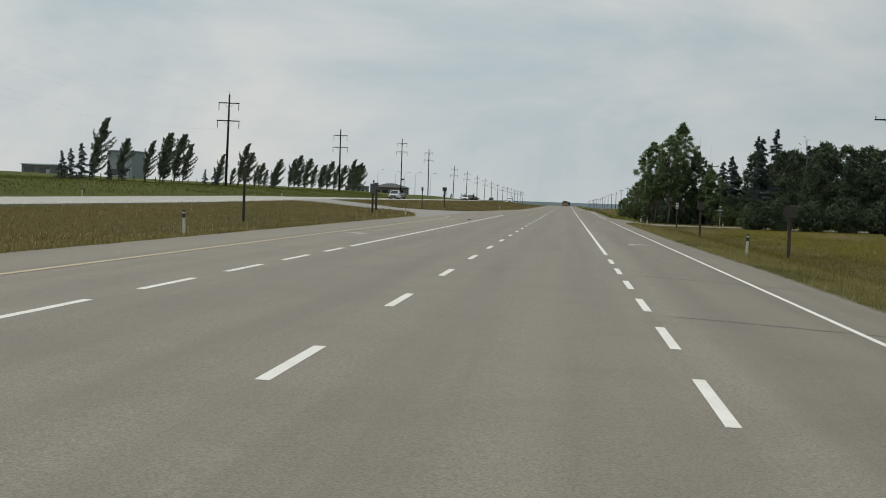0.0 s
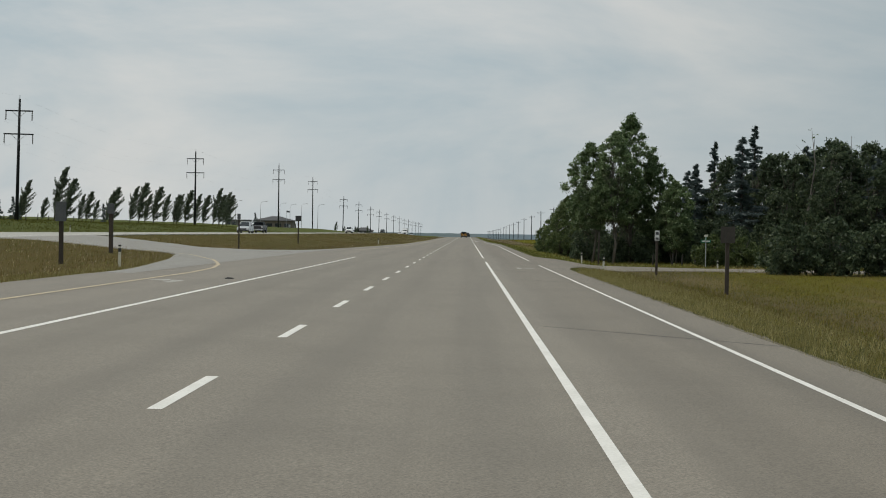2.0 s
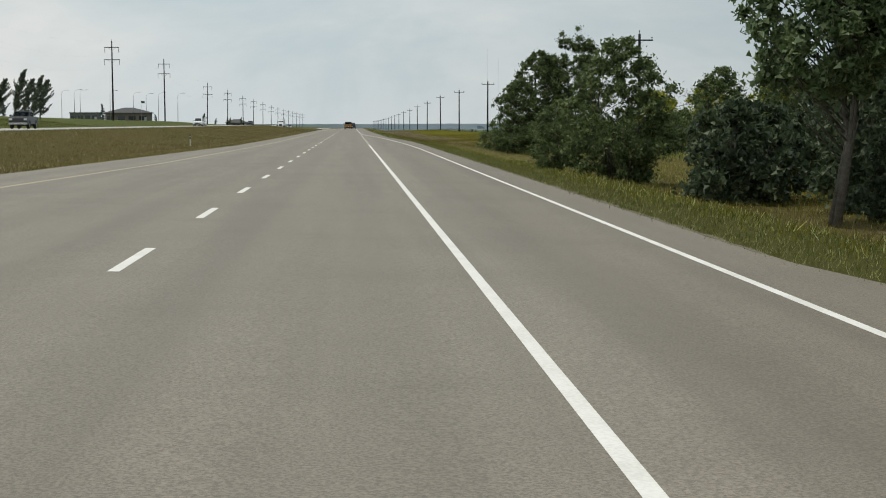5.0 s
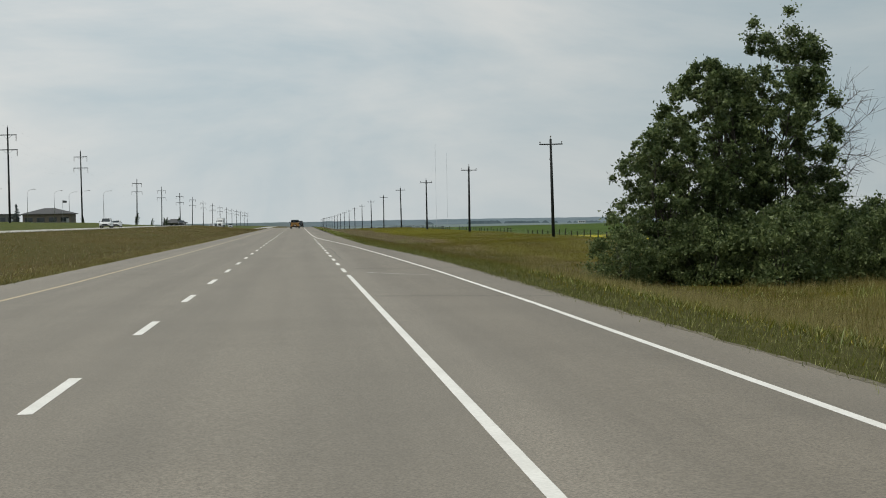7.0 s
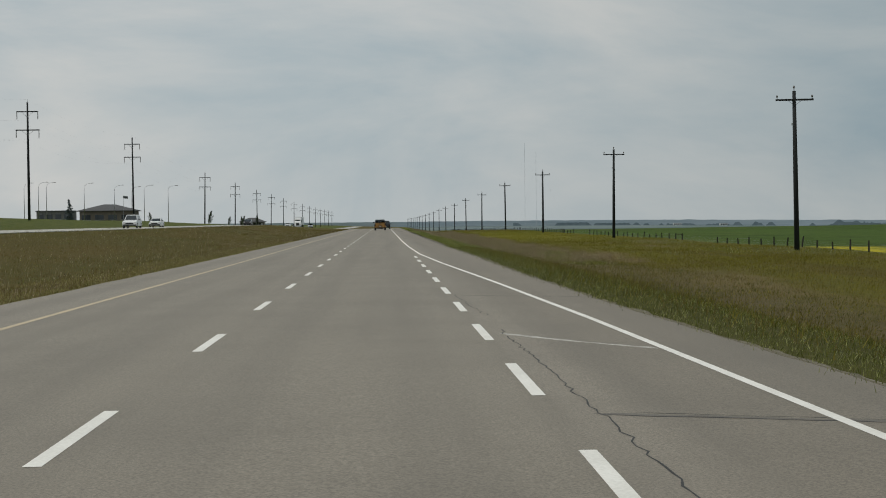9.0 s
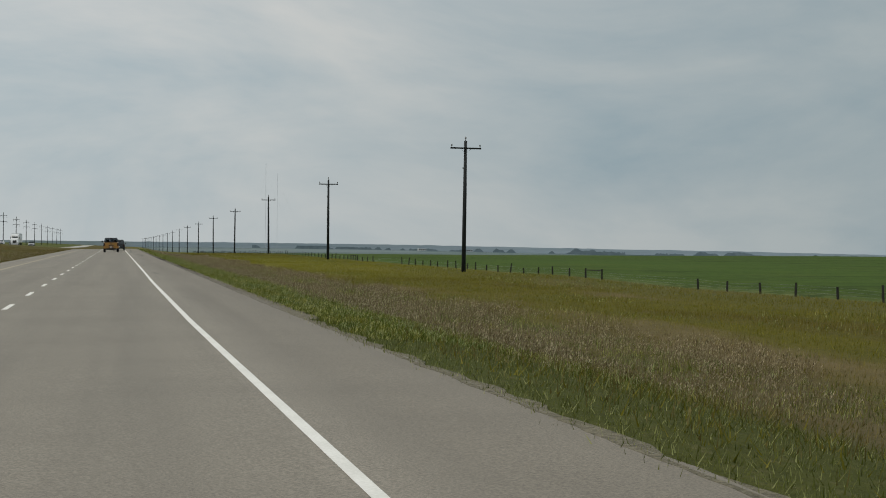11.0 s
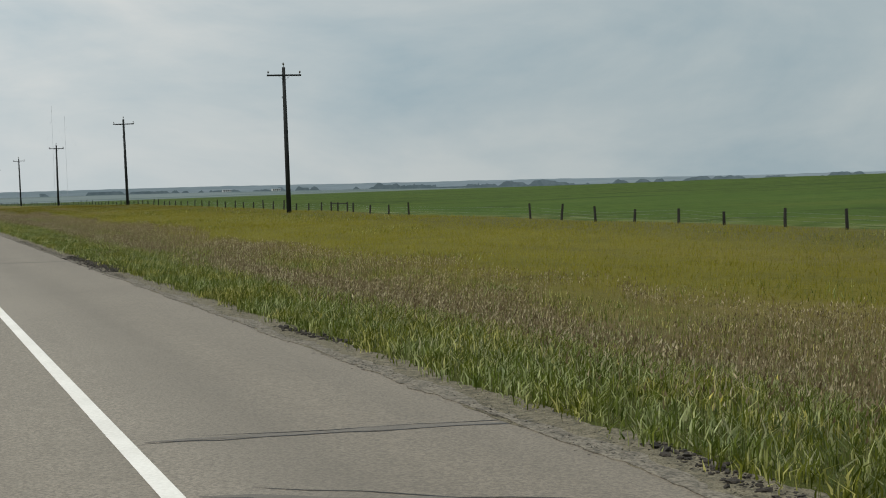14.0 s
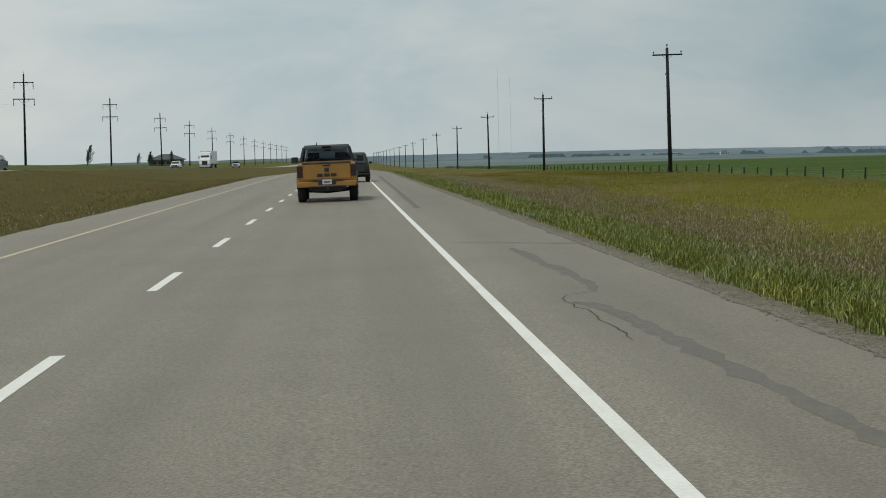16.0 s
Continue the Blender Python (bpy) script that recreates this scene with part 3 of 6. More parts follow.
# ---- ground, one sheet to the horizon ----
gx = lines_between((-4500, -1500, 500), (-1500, -300, 150), (-300, -110, 20), (-110, -40, 5), (-40, -24, 1.0), (-24, -10, 1.4), (-10, -5, 0.4), (-5, 6, 5.5), (6, 9, 0.25), (9, 18, 0.9), (18, 34.5, 1.65), (34.5, 60, 4), (60, 300, 16), (300, 1500, 100), (1500, 4500, 500))
gy = lines_between((-600, -60, 60), (-60, 100, 5), (100, 165, 1.6), (165, 640, 5), (640, 1200, 20), (1200, 2400, 80), (2400, 4600, 300))
verts = [(x, y, ground_z(x, y)) for y in gy for x in gx]
cols = len(gx)
faces = [(j * cols + i, j * cols + i + 1, (j + 1) * cols + i + 1, (j + 1) * cols + i) for j in range(len(gy) - 1) for i in range(cols - 1)]
ground = raw_object("ground", verts, faces, VERGE, smooth=True)
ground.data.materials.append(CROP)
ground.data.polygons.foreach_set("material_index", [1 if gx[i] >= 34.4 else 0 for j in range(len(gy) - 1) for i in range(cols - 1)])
tagged(ground, "rough olive and straw roadside grass with green crop beyond", "ground", kind="structure")


def strip(name, left, right, y0, y1, step, height, lift, material, parent=None, columns=8):
    """A paved sheet between two edge curves, following the height."""
    ys = lines_between((y0, y1, step))
    v = []
    for y in ys:
        a, b = left(y), right(y)
        for i in range(columns + 1):
            x = a + (b - a) * i / columns
            v.append((x, y, height(x, y) + lift))
    c = columns + 1
    top = [(j * c + i, j * c + i + 1, (j + 1) * c + i + 1, (j + 1) * c + i) for j in range(len(ys) - 1) for i in range(columns)]
    # edges go down into the ground
    k = len(v)
    for y in ys:
        for e in (left(y), right(y)):
            v.append((e, y, height(e, y) + lift - 0.12))
    for j in range(len(ys) - 1):
        top.append((j * c, (j + 1) * c, k + 2 * (j + 1), k + 2 * j))
        top.append((j * c + columns, k + 2 * j + 1, k + 2 * (j + 1) + 1, (j + 1) * c + columns))
    return raw_object(name, v, top, material, parent, smooth=False)


def ragged(edge, seed, amount):
    return lambda y: edge(y) + amount * noise.noise((seed, y * 0.7, 0)) + amount * 0.5 * noise.noise((seed, y * 3.1, 5)) + amount * 0.5 * noise.noise((seed, y * 9.3, 2))


road = strip("road", ragged(left_edge, 1, 0.10), ragged(right_edge, 2, 0.10), -400, 2400, 2.0, road_z, 0.0, ASPHALT)
tagged(road, "weathered grey asphalt carriageway with dark cracks", "road", kind="structure")
opposite = strip("road_opposite", ragged(lambda y: FAR_OPP, 3, 0.1), ragged(lambda y: NEAR_OPP, 4, 0.1), -400, 2400, 4.0, lambda x, y: opposite_z(y), 0.0, ASPHALT_PALE)
tagged(opposite, "pale asphalt opposite carriageway beyond the grass median", "road", kind="structure")


def lofted(name, y_near, y_far, xs, height, lift, material):
    """A paved sheet that runs across: its near and far edges as functions of x."""
    v = []
    rows = 10
    for x in xs:
        a, b = y_near(x), y_far(x)
        v.append((x, a - 0.12, height(x, a) + lift(x) - 0.15))
        for i in range(rows + 1):
            y = a + (b - a) * i / rows
            v.append((x, y, height(x, y) + lift(x)))
        v.append((x, b + 0.12, height(x, b) + lift(x) - 0.15))
    c = rows + 3
    f = [(j * c + i, (j + 1) * c + i, (j + 1) * c + i + 1, j * c + i + 1) for j in range(len(xs) - 1) for i in range(rows + 2)]
    return raw_object(name, v, f, material)


def nose_edge(x):
    return along(x, (-26, 142), (-19, 139.5), (-14, 134.5), (-12, 127.5), (-10.3, 116.5), (-9.2, 106), (-8.5, 97))


def crossing_z(x, y):
    return land(x, y) + along(x, (-11, 0.055), (-8.8, 0.006)) if x < -7.6 else road_z(x, y)


crossing = lofted("road_crossing", nose_edge,
                  lambda x: along(x, (-26, 166), (-20, 160), (-15, 156), (-11, 160), (-9, 170), (-7.4, 196)),
                  lines_between((-26.2, -12, 0.8), (-12, -7.6, 0.3)), land, lambda x: along(x, (-11, 0.055), (-8.8, 0.006)), ASPHALT_OLD)
tagged(crossing, "pale asphalt opening through the grass median", "road", kind="structure")
def apron_z(x, y):
    k = smooth01(7.8, 10.5, x)
    return road_z(x, y) * (1 - k) + (land(x, y) + 0.045) * k


side_road = lofted("road_side", lambda x: along(x, (7.3, 118), (7.8, 127.8), (8.4, 130.4), (9.1, 131.8), (10, 133.5), (12.4, 135), (17, 137), (60, 139)),
                   lambda x: along(x, (7.3, 166), (8.3, 158), (9.2, 153), (10.5, 149), (12.5, 146.5), (15, 144.5), (18, 143.5), (60, 145.5)),
                   lines_between((7.3, 14, 0.3), (14, 70, 2)), apron_z, lambda x: along(x, (7.3, -0.004), (7.6, 0.006)), ASPHALT)
tagged(side_road, "pale side road branching off into the trees", "road", kind="structure")
for y0, y1, step, wide in ((-14, 117, 0.4, 0.05), (165, 330, 0.4, 0.04), (330, 372, 0.4, 0.12), (372, 560, 0.10, 0.34), (560, 1200, 1.5, 0.28)):
    gravel = strip("gravel_shoulder", ragged(lambda y: right_edge(y) - 0.06, 8, 0.05), ragged(lambda y: right_edge(y) + wide, 7, 0.15), y0, y1, step, lambda x, y: land(x, y) if x > right_edge(y) else road_z(x, y) - 0.0175, 0.02, GRAVEL, columns=8)
    if wide > 0.3:
        dark = strip("crumbled_edge", ragged(lambda y: right_edge(y) - 0.07, 11, 0.08), ragged(lambda y: right_edge(y) + 0.08, 13, 0.13), 376, 548, 0.1, lambda x, y: land(x, y) if x > right_edge(y) else road_z(x, y) - 0.0155, 0.022, GRAVEL_DARK, columns=6)
        tagged(dark, "dark crumbled asphalt between the pavement and the gravel", "gravel", kind="structure")
    tagged(gravel, "loose grey gravel along the pavement edge", "gravel", kind="structure")


# ---- road markings ----
def ribbon(name, points, width, material, lift=0.003, parent=road, height=road_z, step=2.0):
    """A painted line along (x, y) points."""
    dense = []
    for (a, b), (c, d) in zip(points, points[1:]):
        k = max(1, int(math.hypot(c - a, d - b) / step))
        dense += [(a + (c - a) * i / k, b + (d - b) * i / k) for i in range(k)]
    dense.append(points[-1])
    v, f = [], []
    for i, (x, y) in enumerate(dense):
        x0, y0 = dense[max(i - 1, 0)]
        x1, y1 = dense[min(i + 1, len(dense) - 1)]
        g = math.hypot(x1 - x0, y1 - y0)
        nx, ny = (y1 - y0) / g * width / 2, -(x1 - x0) / g * width / 2
        for s in (-1, 1):
            px, py = x + s * nx, y + s * ny
            v.append((px, py, height(px, py) + lift))
    for i in range(len(dense) - 1):
        f.append((2 * i, 2 * i + 1, 2 * i + 3, 2 * i + 2))
    return raw_object(name, v, f, material, parent)


for k in range(-5, 150):
    ribbon("lane_dash", [(0.0, 9.0 * k), (0.0, 9.0 * k + 3.0)], 0.13, PAINT_WHITE, step=1.5)
for k in range(-8, 5):
    ribbon("turn_dash", [(3.72, 5.0 + 6.05 * k), (3.72, 8.1 + 6.05 * k)], 0.125, PAINT_WHITE, step=1.5)
for k in range(-9, 5):
    ribbon("turn_dash", [(-3.7, 3.8 + 5.7 * k), (-3.7, 7.1 + 5.7 * k)], 0.13, PAINT_WHITE, step=1.7)
ribbon("edge_line", [(3.72, 36.3), (3.72, 136.8)], 0.115, PAINT_WHITE)
ribbon("edge_line", [(3.72, 149.8), (3.71, 256.3)], 0.115, PAINT_WHITE)
ribbon("turn_dash", [(3.70, 258.6), (3.70, 262.3)], 0.125, PAINT_WHITE, step=1.5)
for k in range(1, 14):
    ribbon("turn_dash", [(3.70, 259.6 + 6.38 * k), (3.70, 262.7 + 6.38 * k)], 0.125, PAINT_WHITE, step=1.5)
ribbon("edge_line", [(6.5, -120), (6.5, 132)], 0.10, PAINT_WHITE)
ribbon("edge_line", [(6.5, 145.8), (6.6, 240), (6.45, 258), (6.05, 280), (5.55, 302), (5.1, 316), (4.4, 335), (4.0, 350), (3.83, 372), (3.76, 400), (3.78, 420), (3.78, 2300)], 0.11, PAINT_WHITE)
ribbon("edge_line", [(-3.7, 31.4), (-3.72, 138.0)], 0.13, PAINT_WHITE)
ribbon("edge_line", [(-6.3, -120), (-6.3, 100), (-6.6, 106), (-7.2, 111), (-7.9, 114.8), (-8.7, 118.8), (-9.6, 122), (-10.5, 125), (-11.3, 127.3), (-12.3, 129.6), (-13.3, 131.6), (-15, 134.2)], 0.14, PAINT_YELLOW, 0.006, height=crossing_z, step=1.0)
ribbon("edge_line", [(-6.0, 170), (-4.6, 205), (-3.8, 255), (-3.65, 300), (-3.65, 2300)], 0.13, PAINT_YELLOW)
ribbon("edge_line", [(-28.2, -300), (-28.2, 2300)], 0.14, PAINT_WHITE, parent=opposite, height=lambda x, y: opposite_z(y), step=8)
ribbon("edge_line", [(-36.0, -300), (-36.0, 2300)], 0.14, PAINT_WHITE, parent=opposite, height=lambda x, y: opposite_z(y), step=8)


# ---- cracks, patches and arrows on the asphalt ----
def crack(points, width, material=TAR, seed=0, wander=0.05, name="crack"):
    rng = random.Random(seed)
    dense = []
    for (a, b), (c, d) in zip(points, points[1:]):
        k = max(2, int(math.hypot(c - a, d - b) / 0.22))
        dense += [(a + (c - a) * i / k + rng.uniform(-wander, wander), b + (d - b) * i / k + rng.uniform(-wander, wander)) for i in range(k)]
    dense.append(points[-1])
    v, f = [], []
    for i, (x, y) in enumerate(dense):
        x0, y0 = dense[max(i - 1, 0)]
        x1, y1 = dense[min(i + 1, len(dense) - 1)]
        g = max(1e-4, math.hypot(x1 - x0, y1 - y0))
        w = width * (0.15 if i in (0, len(dense) - 1) else rng.uniform(0.5, 1.15)) / 2
        for s in (-1, 1):
            px, py = x + s * (y1 - y0) / g * w, y - s * (x1 - x0) / g * w
            v.append((px, py, road_z(px, py) + (0.0012 if material is PATCH else 0.002)))
    for i in range(len(dense) - 1):
        f.append((2 * i, 2 * i + 1, 2 * i + 3, 2 * i + 2))
    return raw_object(name, v, f, material, road)


CROSS = [(4.0, 23.0, 7.6, 20.2), (4.0, 10.2, 7.4, 8.4), (3.9, 52.2, 7.5, 50.4), (3.9, 77, 7.6, 73.8), (4.0, 105.4, 7.5, 102.2), (3.8, 117.5, 7.6, 114.7),
         (3.8, 243.8, 7.5, 242.3), (3.9, 262.0, 7.6, 260.4), (4.0, 290.1, 6.9, 289.0), (3.9, 309.7, 6.3, 308.3), (3.9, 389.6, 6.0, 388.7), (4.3, 414.3, 6.0, 413.2),
         (3.8, 418.2, 6.1, 417.0), (3.9, 446.4, 6.1, 444.8), (3.9, 448.1, 6.1, 447.5), (4.1, 472.5, 6.1, 471.2), (4.2, 496.2, 6.1, 495.6), (4.1, 509.3, 6.1, 508.1), (4.1, 529.0, 6.1, 527.2)]
for i, (a, b, c, d) in enumerate(CROSS):
    crack([(a, b), ((a + c) / 2, (b + d) / 2), (c, d)], 0.03, seed=i, wander=0.03)
    crack([(a + 0.3, b + 0.11), ((a + c) / 2, (b + d) / 2 + 0.16), (c, d + 0.13)], 0.018, seed=30 + i, wander=0.03)
    crack([(a, b + 0.06), (c, d + 0.06)], 0.13, PATCH, seed=50 + i, wander=0.03, name="sealed_joint")
for i, pts in enumerate([[(3.98, 300), (4.05, 292), (4.1, 287), (4.0, 284), (4.05, 279), (4.0, 273)], [(3.8, 310.5), (3.9, 306.5), (4.02, 303)],
                         [(4.2, 385.2), (4.35, 384), (4.55, 382.6)], 
                         [(4.1, 417.8), (4.12, 416.2), (4.2, 414.5), (4.15, 412), (4.1, 409), (4.13, 406.5), (4.1, 404.2)], [(4.1, 426), (4.1, 421.3)], [(4.0, 444.6), (4.12, 439.6), (4.05, 437), (4.18, 434.6)],
                         [(4.1, 489.2), (4.1, 486.9)], [(5.1, 507.5), (4.85, 503.6), (4.95, 500.8)], [(4.88, 519.3), (4.60, 519.15), (4.50, 518.7), (4.47, 518.1), (4.54, 517.4), (4.51, 516.7), (4.52, 516.1), (4.53, 515.2)],
                         [(3.9, 134.5), (5.0, 136.6), (5.7, 137.3)], [(4.3, 258), (4.9, 256.6), (5.1, 254.3)]]):
    crack(pts, 0.018, seed=100 + i, wander=0.04)
crack([(-0.3, 128), (0.0, 137), (0.25, 146)], 0.016, PATCH, 77, 0.03)
for pts, w in (([(4.85, 527.0), (4.92, 523.3), (4.98, 522.1), (4.99, 520.8), (4.97, 519.9), (4.90, 519.3)], 0.20), ([(4.54, 518.4), (4.69, 518.0), (4.79, 516.9), (4.82, 515.6), (4.90, 513.2), (5.0, 510.0), (5.1, 504.6), (5.0, 501), (4.85, 496.3)], 0.22), ([(4.75, 616), (4.5, 575), (4.3, 546)], 0.22),
               ([(4.15, 419), (4.35, 413.5)], 0.14),):
    crack(pts, w, PATCH, seed=int(w * 100) + len(pts), wander=0.02, name="repair_band")
crack([(3.9, 299.1), (4.7, 297.5), (5.6, 296.1)], 0.14, PAINT_WORN, 301, 0.02, "worn_paint")
crack([(4.3, 258.2), (5.2, 256.2), (6.0, 255.2)], 0.16, PAINT_WORN, 302, 0.02, "worn_paint")
for k in range(14):
    y = 22 + 74 * k + (k * 7 % 11)
    crack([(-5.4 if y > 255 else -3.6, y + 1.5), (-1.5, y + 0.6), (3.6, y)], 0.010, PATCH, 400 + k, 0.05, "hairline_crack")


def arrow(name, x, y, flip):
    """A worn turn arrow: a bent shaft and a broad head to one side."""
    parts = [[(0, -1.1), (0.26, -1.15), (0.2, 0.1), (-0.02, 0.75)], [(-0.02, 0.75), (0.2, 0.1), (0.42, 0.3), (0.36, 0.72)], [(0.36, 0.02), (0.92, 0.1), (0.47, 1.25), (0.40, 0.7)]]
    v, f = [], []
    for q in parts:
        k = len(v)
        for a, b in q:
            px, py = x + flip * a, y + b
            v.append((px, py, road_z(px, py) + 0.003))
        f.append(tuple(range(k, k + len(q))) if flip > 0 else tuple(range(k + len(q) - 1, k - 1, -1)))
    return raw_object(name, v, f, PAINT_WORN, road)


arrow("turn_arrow", 5.0, 50.9, 1)
arrow("turn_arrow", 5.03, 123.6, 1)
arrow("turn_arrow", -5.15, 45.4, -1)
arrow("turn_arrow", -5.2, 92.0, -1)
rng = random.Random(12)
windrow = []
for y0, y1, wide in ((418, 421.5, 0.06), (426, 428, 0.06), (429.5, 440.5, 0.08), (443, 446.5, 0.06), (452.5, 454.5, 0.05), (466.3, 473.6, 0.15)):
    for k in range(int((y1 - y0) * (240 if wide > 0.1 else 170))):
        y = rng.uniform(y0, y1)
        x = right_edge(y) + 0.27 + 0.06 * math.sin(y * 2.1) + rng.gauss(0, 0.8 * wide)
        r = min(0.034, 0.0056 * math.exp(rng.gauss(0, 0.65)) * (1.7 if wide > 0.1 else 1.1))
        seat = max(land(x, y), road_z(x, y) if x < right_edge(y) else -9) + 0.3 * r + (0.021 if x > right_edge(y) else 0.002)
        bm = bmesh.new()
        bmesh.ops.create_icosphere(bm, subdivisions=1, radius=r)
        long_, flat_, way = rng.uniform(0.8, 2.2), rng.uniform(0.4, 0.9), rng.uniform(0, math.pi)
        for w in bm.verts:
            g = rng.uniform(0.55, 1.35)
            u, v = w.co.x * g * long_, w.co.y * g
            windrow.append((x + u * math.cos(way) - v * math.sin(way), y + u * math.sin(way) + v * math.cos(way), seat + w.co.z * g * flat_))
        bm.faces.ensure_lookup_table()
        windrow_faces = [[v.index for v in f.verts] for f in bm.faces]
        bm.free()
clod_v = len(windrow) // 12
faces = [tuple(12 * c + i for i in f) for c in range(clod_v) for f in windrow_faces]
tagged(raw_object("soil_clods", windrow, faces, SOIL), "dark clods of soil strewn along the pavement edge", "soil", kind="stuff")
bm = bmesh.new()
bmesh.ops.create_icosphere(bm, subdivisions=2, radius=0.09)
for w in bm.verts:
    w.co = Vector((w.co.x * 1.6, w.co.y * (1 + 0.5 * noise.noise(w.co * 12)), max(-0.02, w.co.z) * 0.35 * (1 + 0.8 * noise.noise(w.co * 15))))
scrap = mesh_object("tyre_scrap", bm, TYRE)
scrap.location = (-4.3, 95.0, road_z(-4.3, 95.0) + 0.015)
tagged(scrap, "small scrap of black tyre rubber on the asphalt", "debris")

# loose pebbles on the gravel and dark crumbs where the asphalt breaks off
def crumbs(name, count, middle, wide, sizes, y0, y1, low, material, seed, label):
    rng = np.random.default_rng(seed)
    py = rng.uniform(y0, y1, count)
    px = np.array([right_edge(y) for y in py]) + rng.normal(middle, wide, count)
    px, py = patchy(px, py, 1.3, low, seed)
    k = len(px)
    pz = np.array([land(x, y) + 0.021 if x > right_edge(y) else road_z(x, y) + 0.005 for x, y in zip(px, py)])
    r = sizes[0] * (sizes[1] / sizes[0]) ** (rng.random(k) ** 2)
    a = rng.uniform(0, math.tau, k)
    long_ = np.stack([np.cos(a), np.sin(a), np.zeros(k)], axis=1) * (r * rng.uniform(0.9, 2.2, k))[:, None]
    side = np.stack([-np.sin(a), np.cos(a), np.zeros(k)], axis=1) * (r * rng.uniform(0.6, 1.1, k))[:, None]
    mid = np.stack([px, py, pz], axis=1)
    top = mid + rng.normal(0, 0.2, (k, 3)) * r[:, None] + np.array([0, 0, 1.0]) * (r * rng.uniform(0.15, 0.55, k))[:, None]
    ring = (mid + long_, mid + side, mid - long_, mid - side)
    v = np.stack(ring + (top,), axis=1).reshape(-1, 3)
    f = [(5 * c + i, 5 * c + (i + 1) % 4, 5 * c + 4) for c in range(k) for i in range(4)]
    return tagged(raw_object(name, v.tolist(), f, material), label, "gravel", kind="stuff")


def patchy(xs, ys, scale, low, seed):
    keep = np.array([noise.noise((x * scale, y * scale * 0.6, seed)) > low for x, y in zip(xs, ys)])
    return xs[keep], ys[keep]


crumbs("pebbles", 22000, 0.22, 0.12, (0.003, 0.010), 376, 548, -0.6, PEBBLE, 8, "loose beige pebbles along the pavement edge")
crumbs("asphalt_crumbs", 38000, 0.0, 0.05, (0.003, 0.010), 388, 520, -0.15, CHIP, 9, "dark crumbs where the asphalt edge breaks off")
crumbs("asphalt_crumbs", 14000, 0.02, 0.06, (0.003, 0.012), 464, 486, -0.3, CHIP, 10, "dark crumbs where the asphalt edge breaks off")



# ---- utility poles on the field side ----
def field_pole(double=False):
    """A dark wooden pole with one cross-arm, pin insulators and braces."""
    pole = new("utility_pole")
    h = 11.0
    part("shaft", tubed([(0, 0, -0.6), (0, 0, h * 0.5), (0, 0, h)], [0.19, 0.165, 0.125], 12), POLE_WOOD, pole, smooth=True)
    arms = [(h - 0.62, 1.32)] + ([(h - 2.3, 1.25)] if double else [])
    for z, half in arms:
        arm = part("cross_arm", boxed(-half, half, -0.17, -0.07, z - 0.065, z + 0.065, 0.012), POLE_WOOD, pole)
        for x in ((-half + 0.1, half - 0.1) if not double else (-half + 0.1, -half + 0.7, half - 0.1)):
            bm = tubed([(x, -0.12, z + 0.06), (x, -0.12, z + 0.17), (x, -0.12, z + 0.2), (x, -0.12, z + 0.29), (x, -0.12, z + 0.33)], [0.02, 0.02, 0.075, 0.06, 0.03], 8)
            part("insulator", bm, PORCELAIN, arm, "grey porcelain pin insulator", True)
        for s in (-1, 1):
            part("brace", tubed([(0, -0.14, z - 0.42), (s * half * 0.34, -0.14, z - 0.06)], [0.012, 0.012], 6), POLE_WOOD, arm)
    part("top_insulator", tubed([(0, 0, h), (0, 0, h + 0.16), (0, 0, h + 0.2), (0, 0, h + 0.3), (0, 0, h + 0.36)], [0.022, 0.022, 0.08, 0.065, 0.03], 8), PORCELAIN, pole, "grey porcelain insulator on a pin", True)
    part("ground_bracket", boxed(-0.22, -0.1, -0.05, 0.05, h - 2.35, h - 2.2, 0.01), STEEL, pole)
    if double:
        for x in (0.35, 0.6, 0.85):
            part("riser_cable", tubed([(x + 0.3, -0.12, h - 2.3), (x + 0.25, -0.12, h - 3.1), (x * 0.4, -0.2, h - 3.4), (0.22, -0.22, h - 4.2)], [0.02] * 4, 6), BLACK_PLASTIC, pole)
        part("riser_pipe", tubed([(0.24, -0.24, -0.6), (0.24, -0.24, h - 4.0)], [0.06, 0.06], 8), STEEL, pole, "grey riser pipe", True)
    return tagged(pole, "dark wooden utility pole with a single cross-arm", "utility pole", "poles along the fence")


POLE_X = 30.92
first = field_pole()
spots = [128, 383.5, 468.4, 553.3, 638.2, 725.3, 811.0, 898.0] + [984 + 86 * k for k in range(14)]
lean_rng = random.Random(4)
for i, y in enumerate(spots):
    m = pose(POLE_X, y, land(POLE_X, y) + 0.0, lean_rng.uniform(-0.5, 0.5), lean_rng.uniform(-0.7, 0.5), lean_rng.uniform(-3, 3))
    if i == 0:
        first.matrix_world = m
    else:
        copy_thing(first, m)
riser = tagged(field_pole(True), "dark wooden utility pole with two cross-arms and a riser pipe", "utility pole", "poles along the fence")
riser.matrix_world = pose(POLE_X, 298, land(POLE_X, 298))


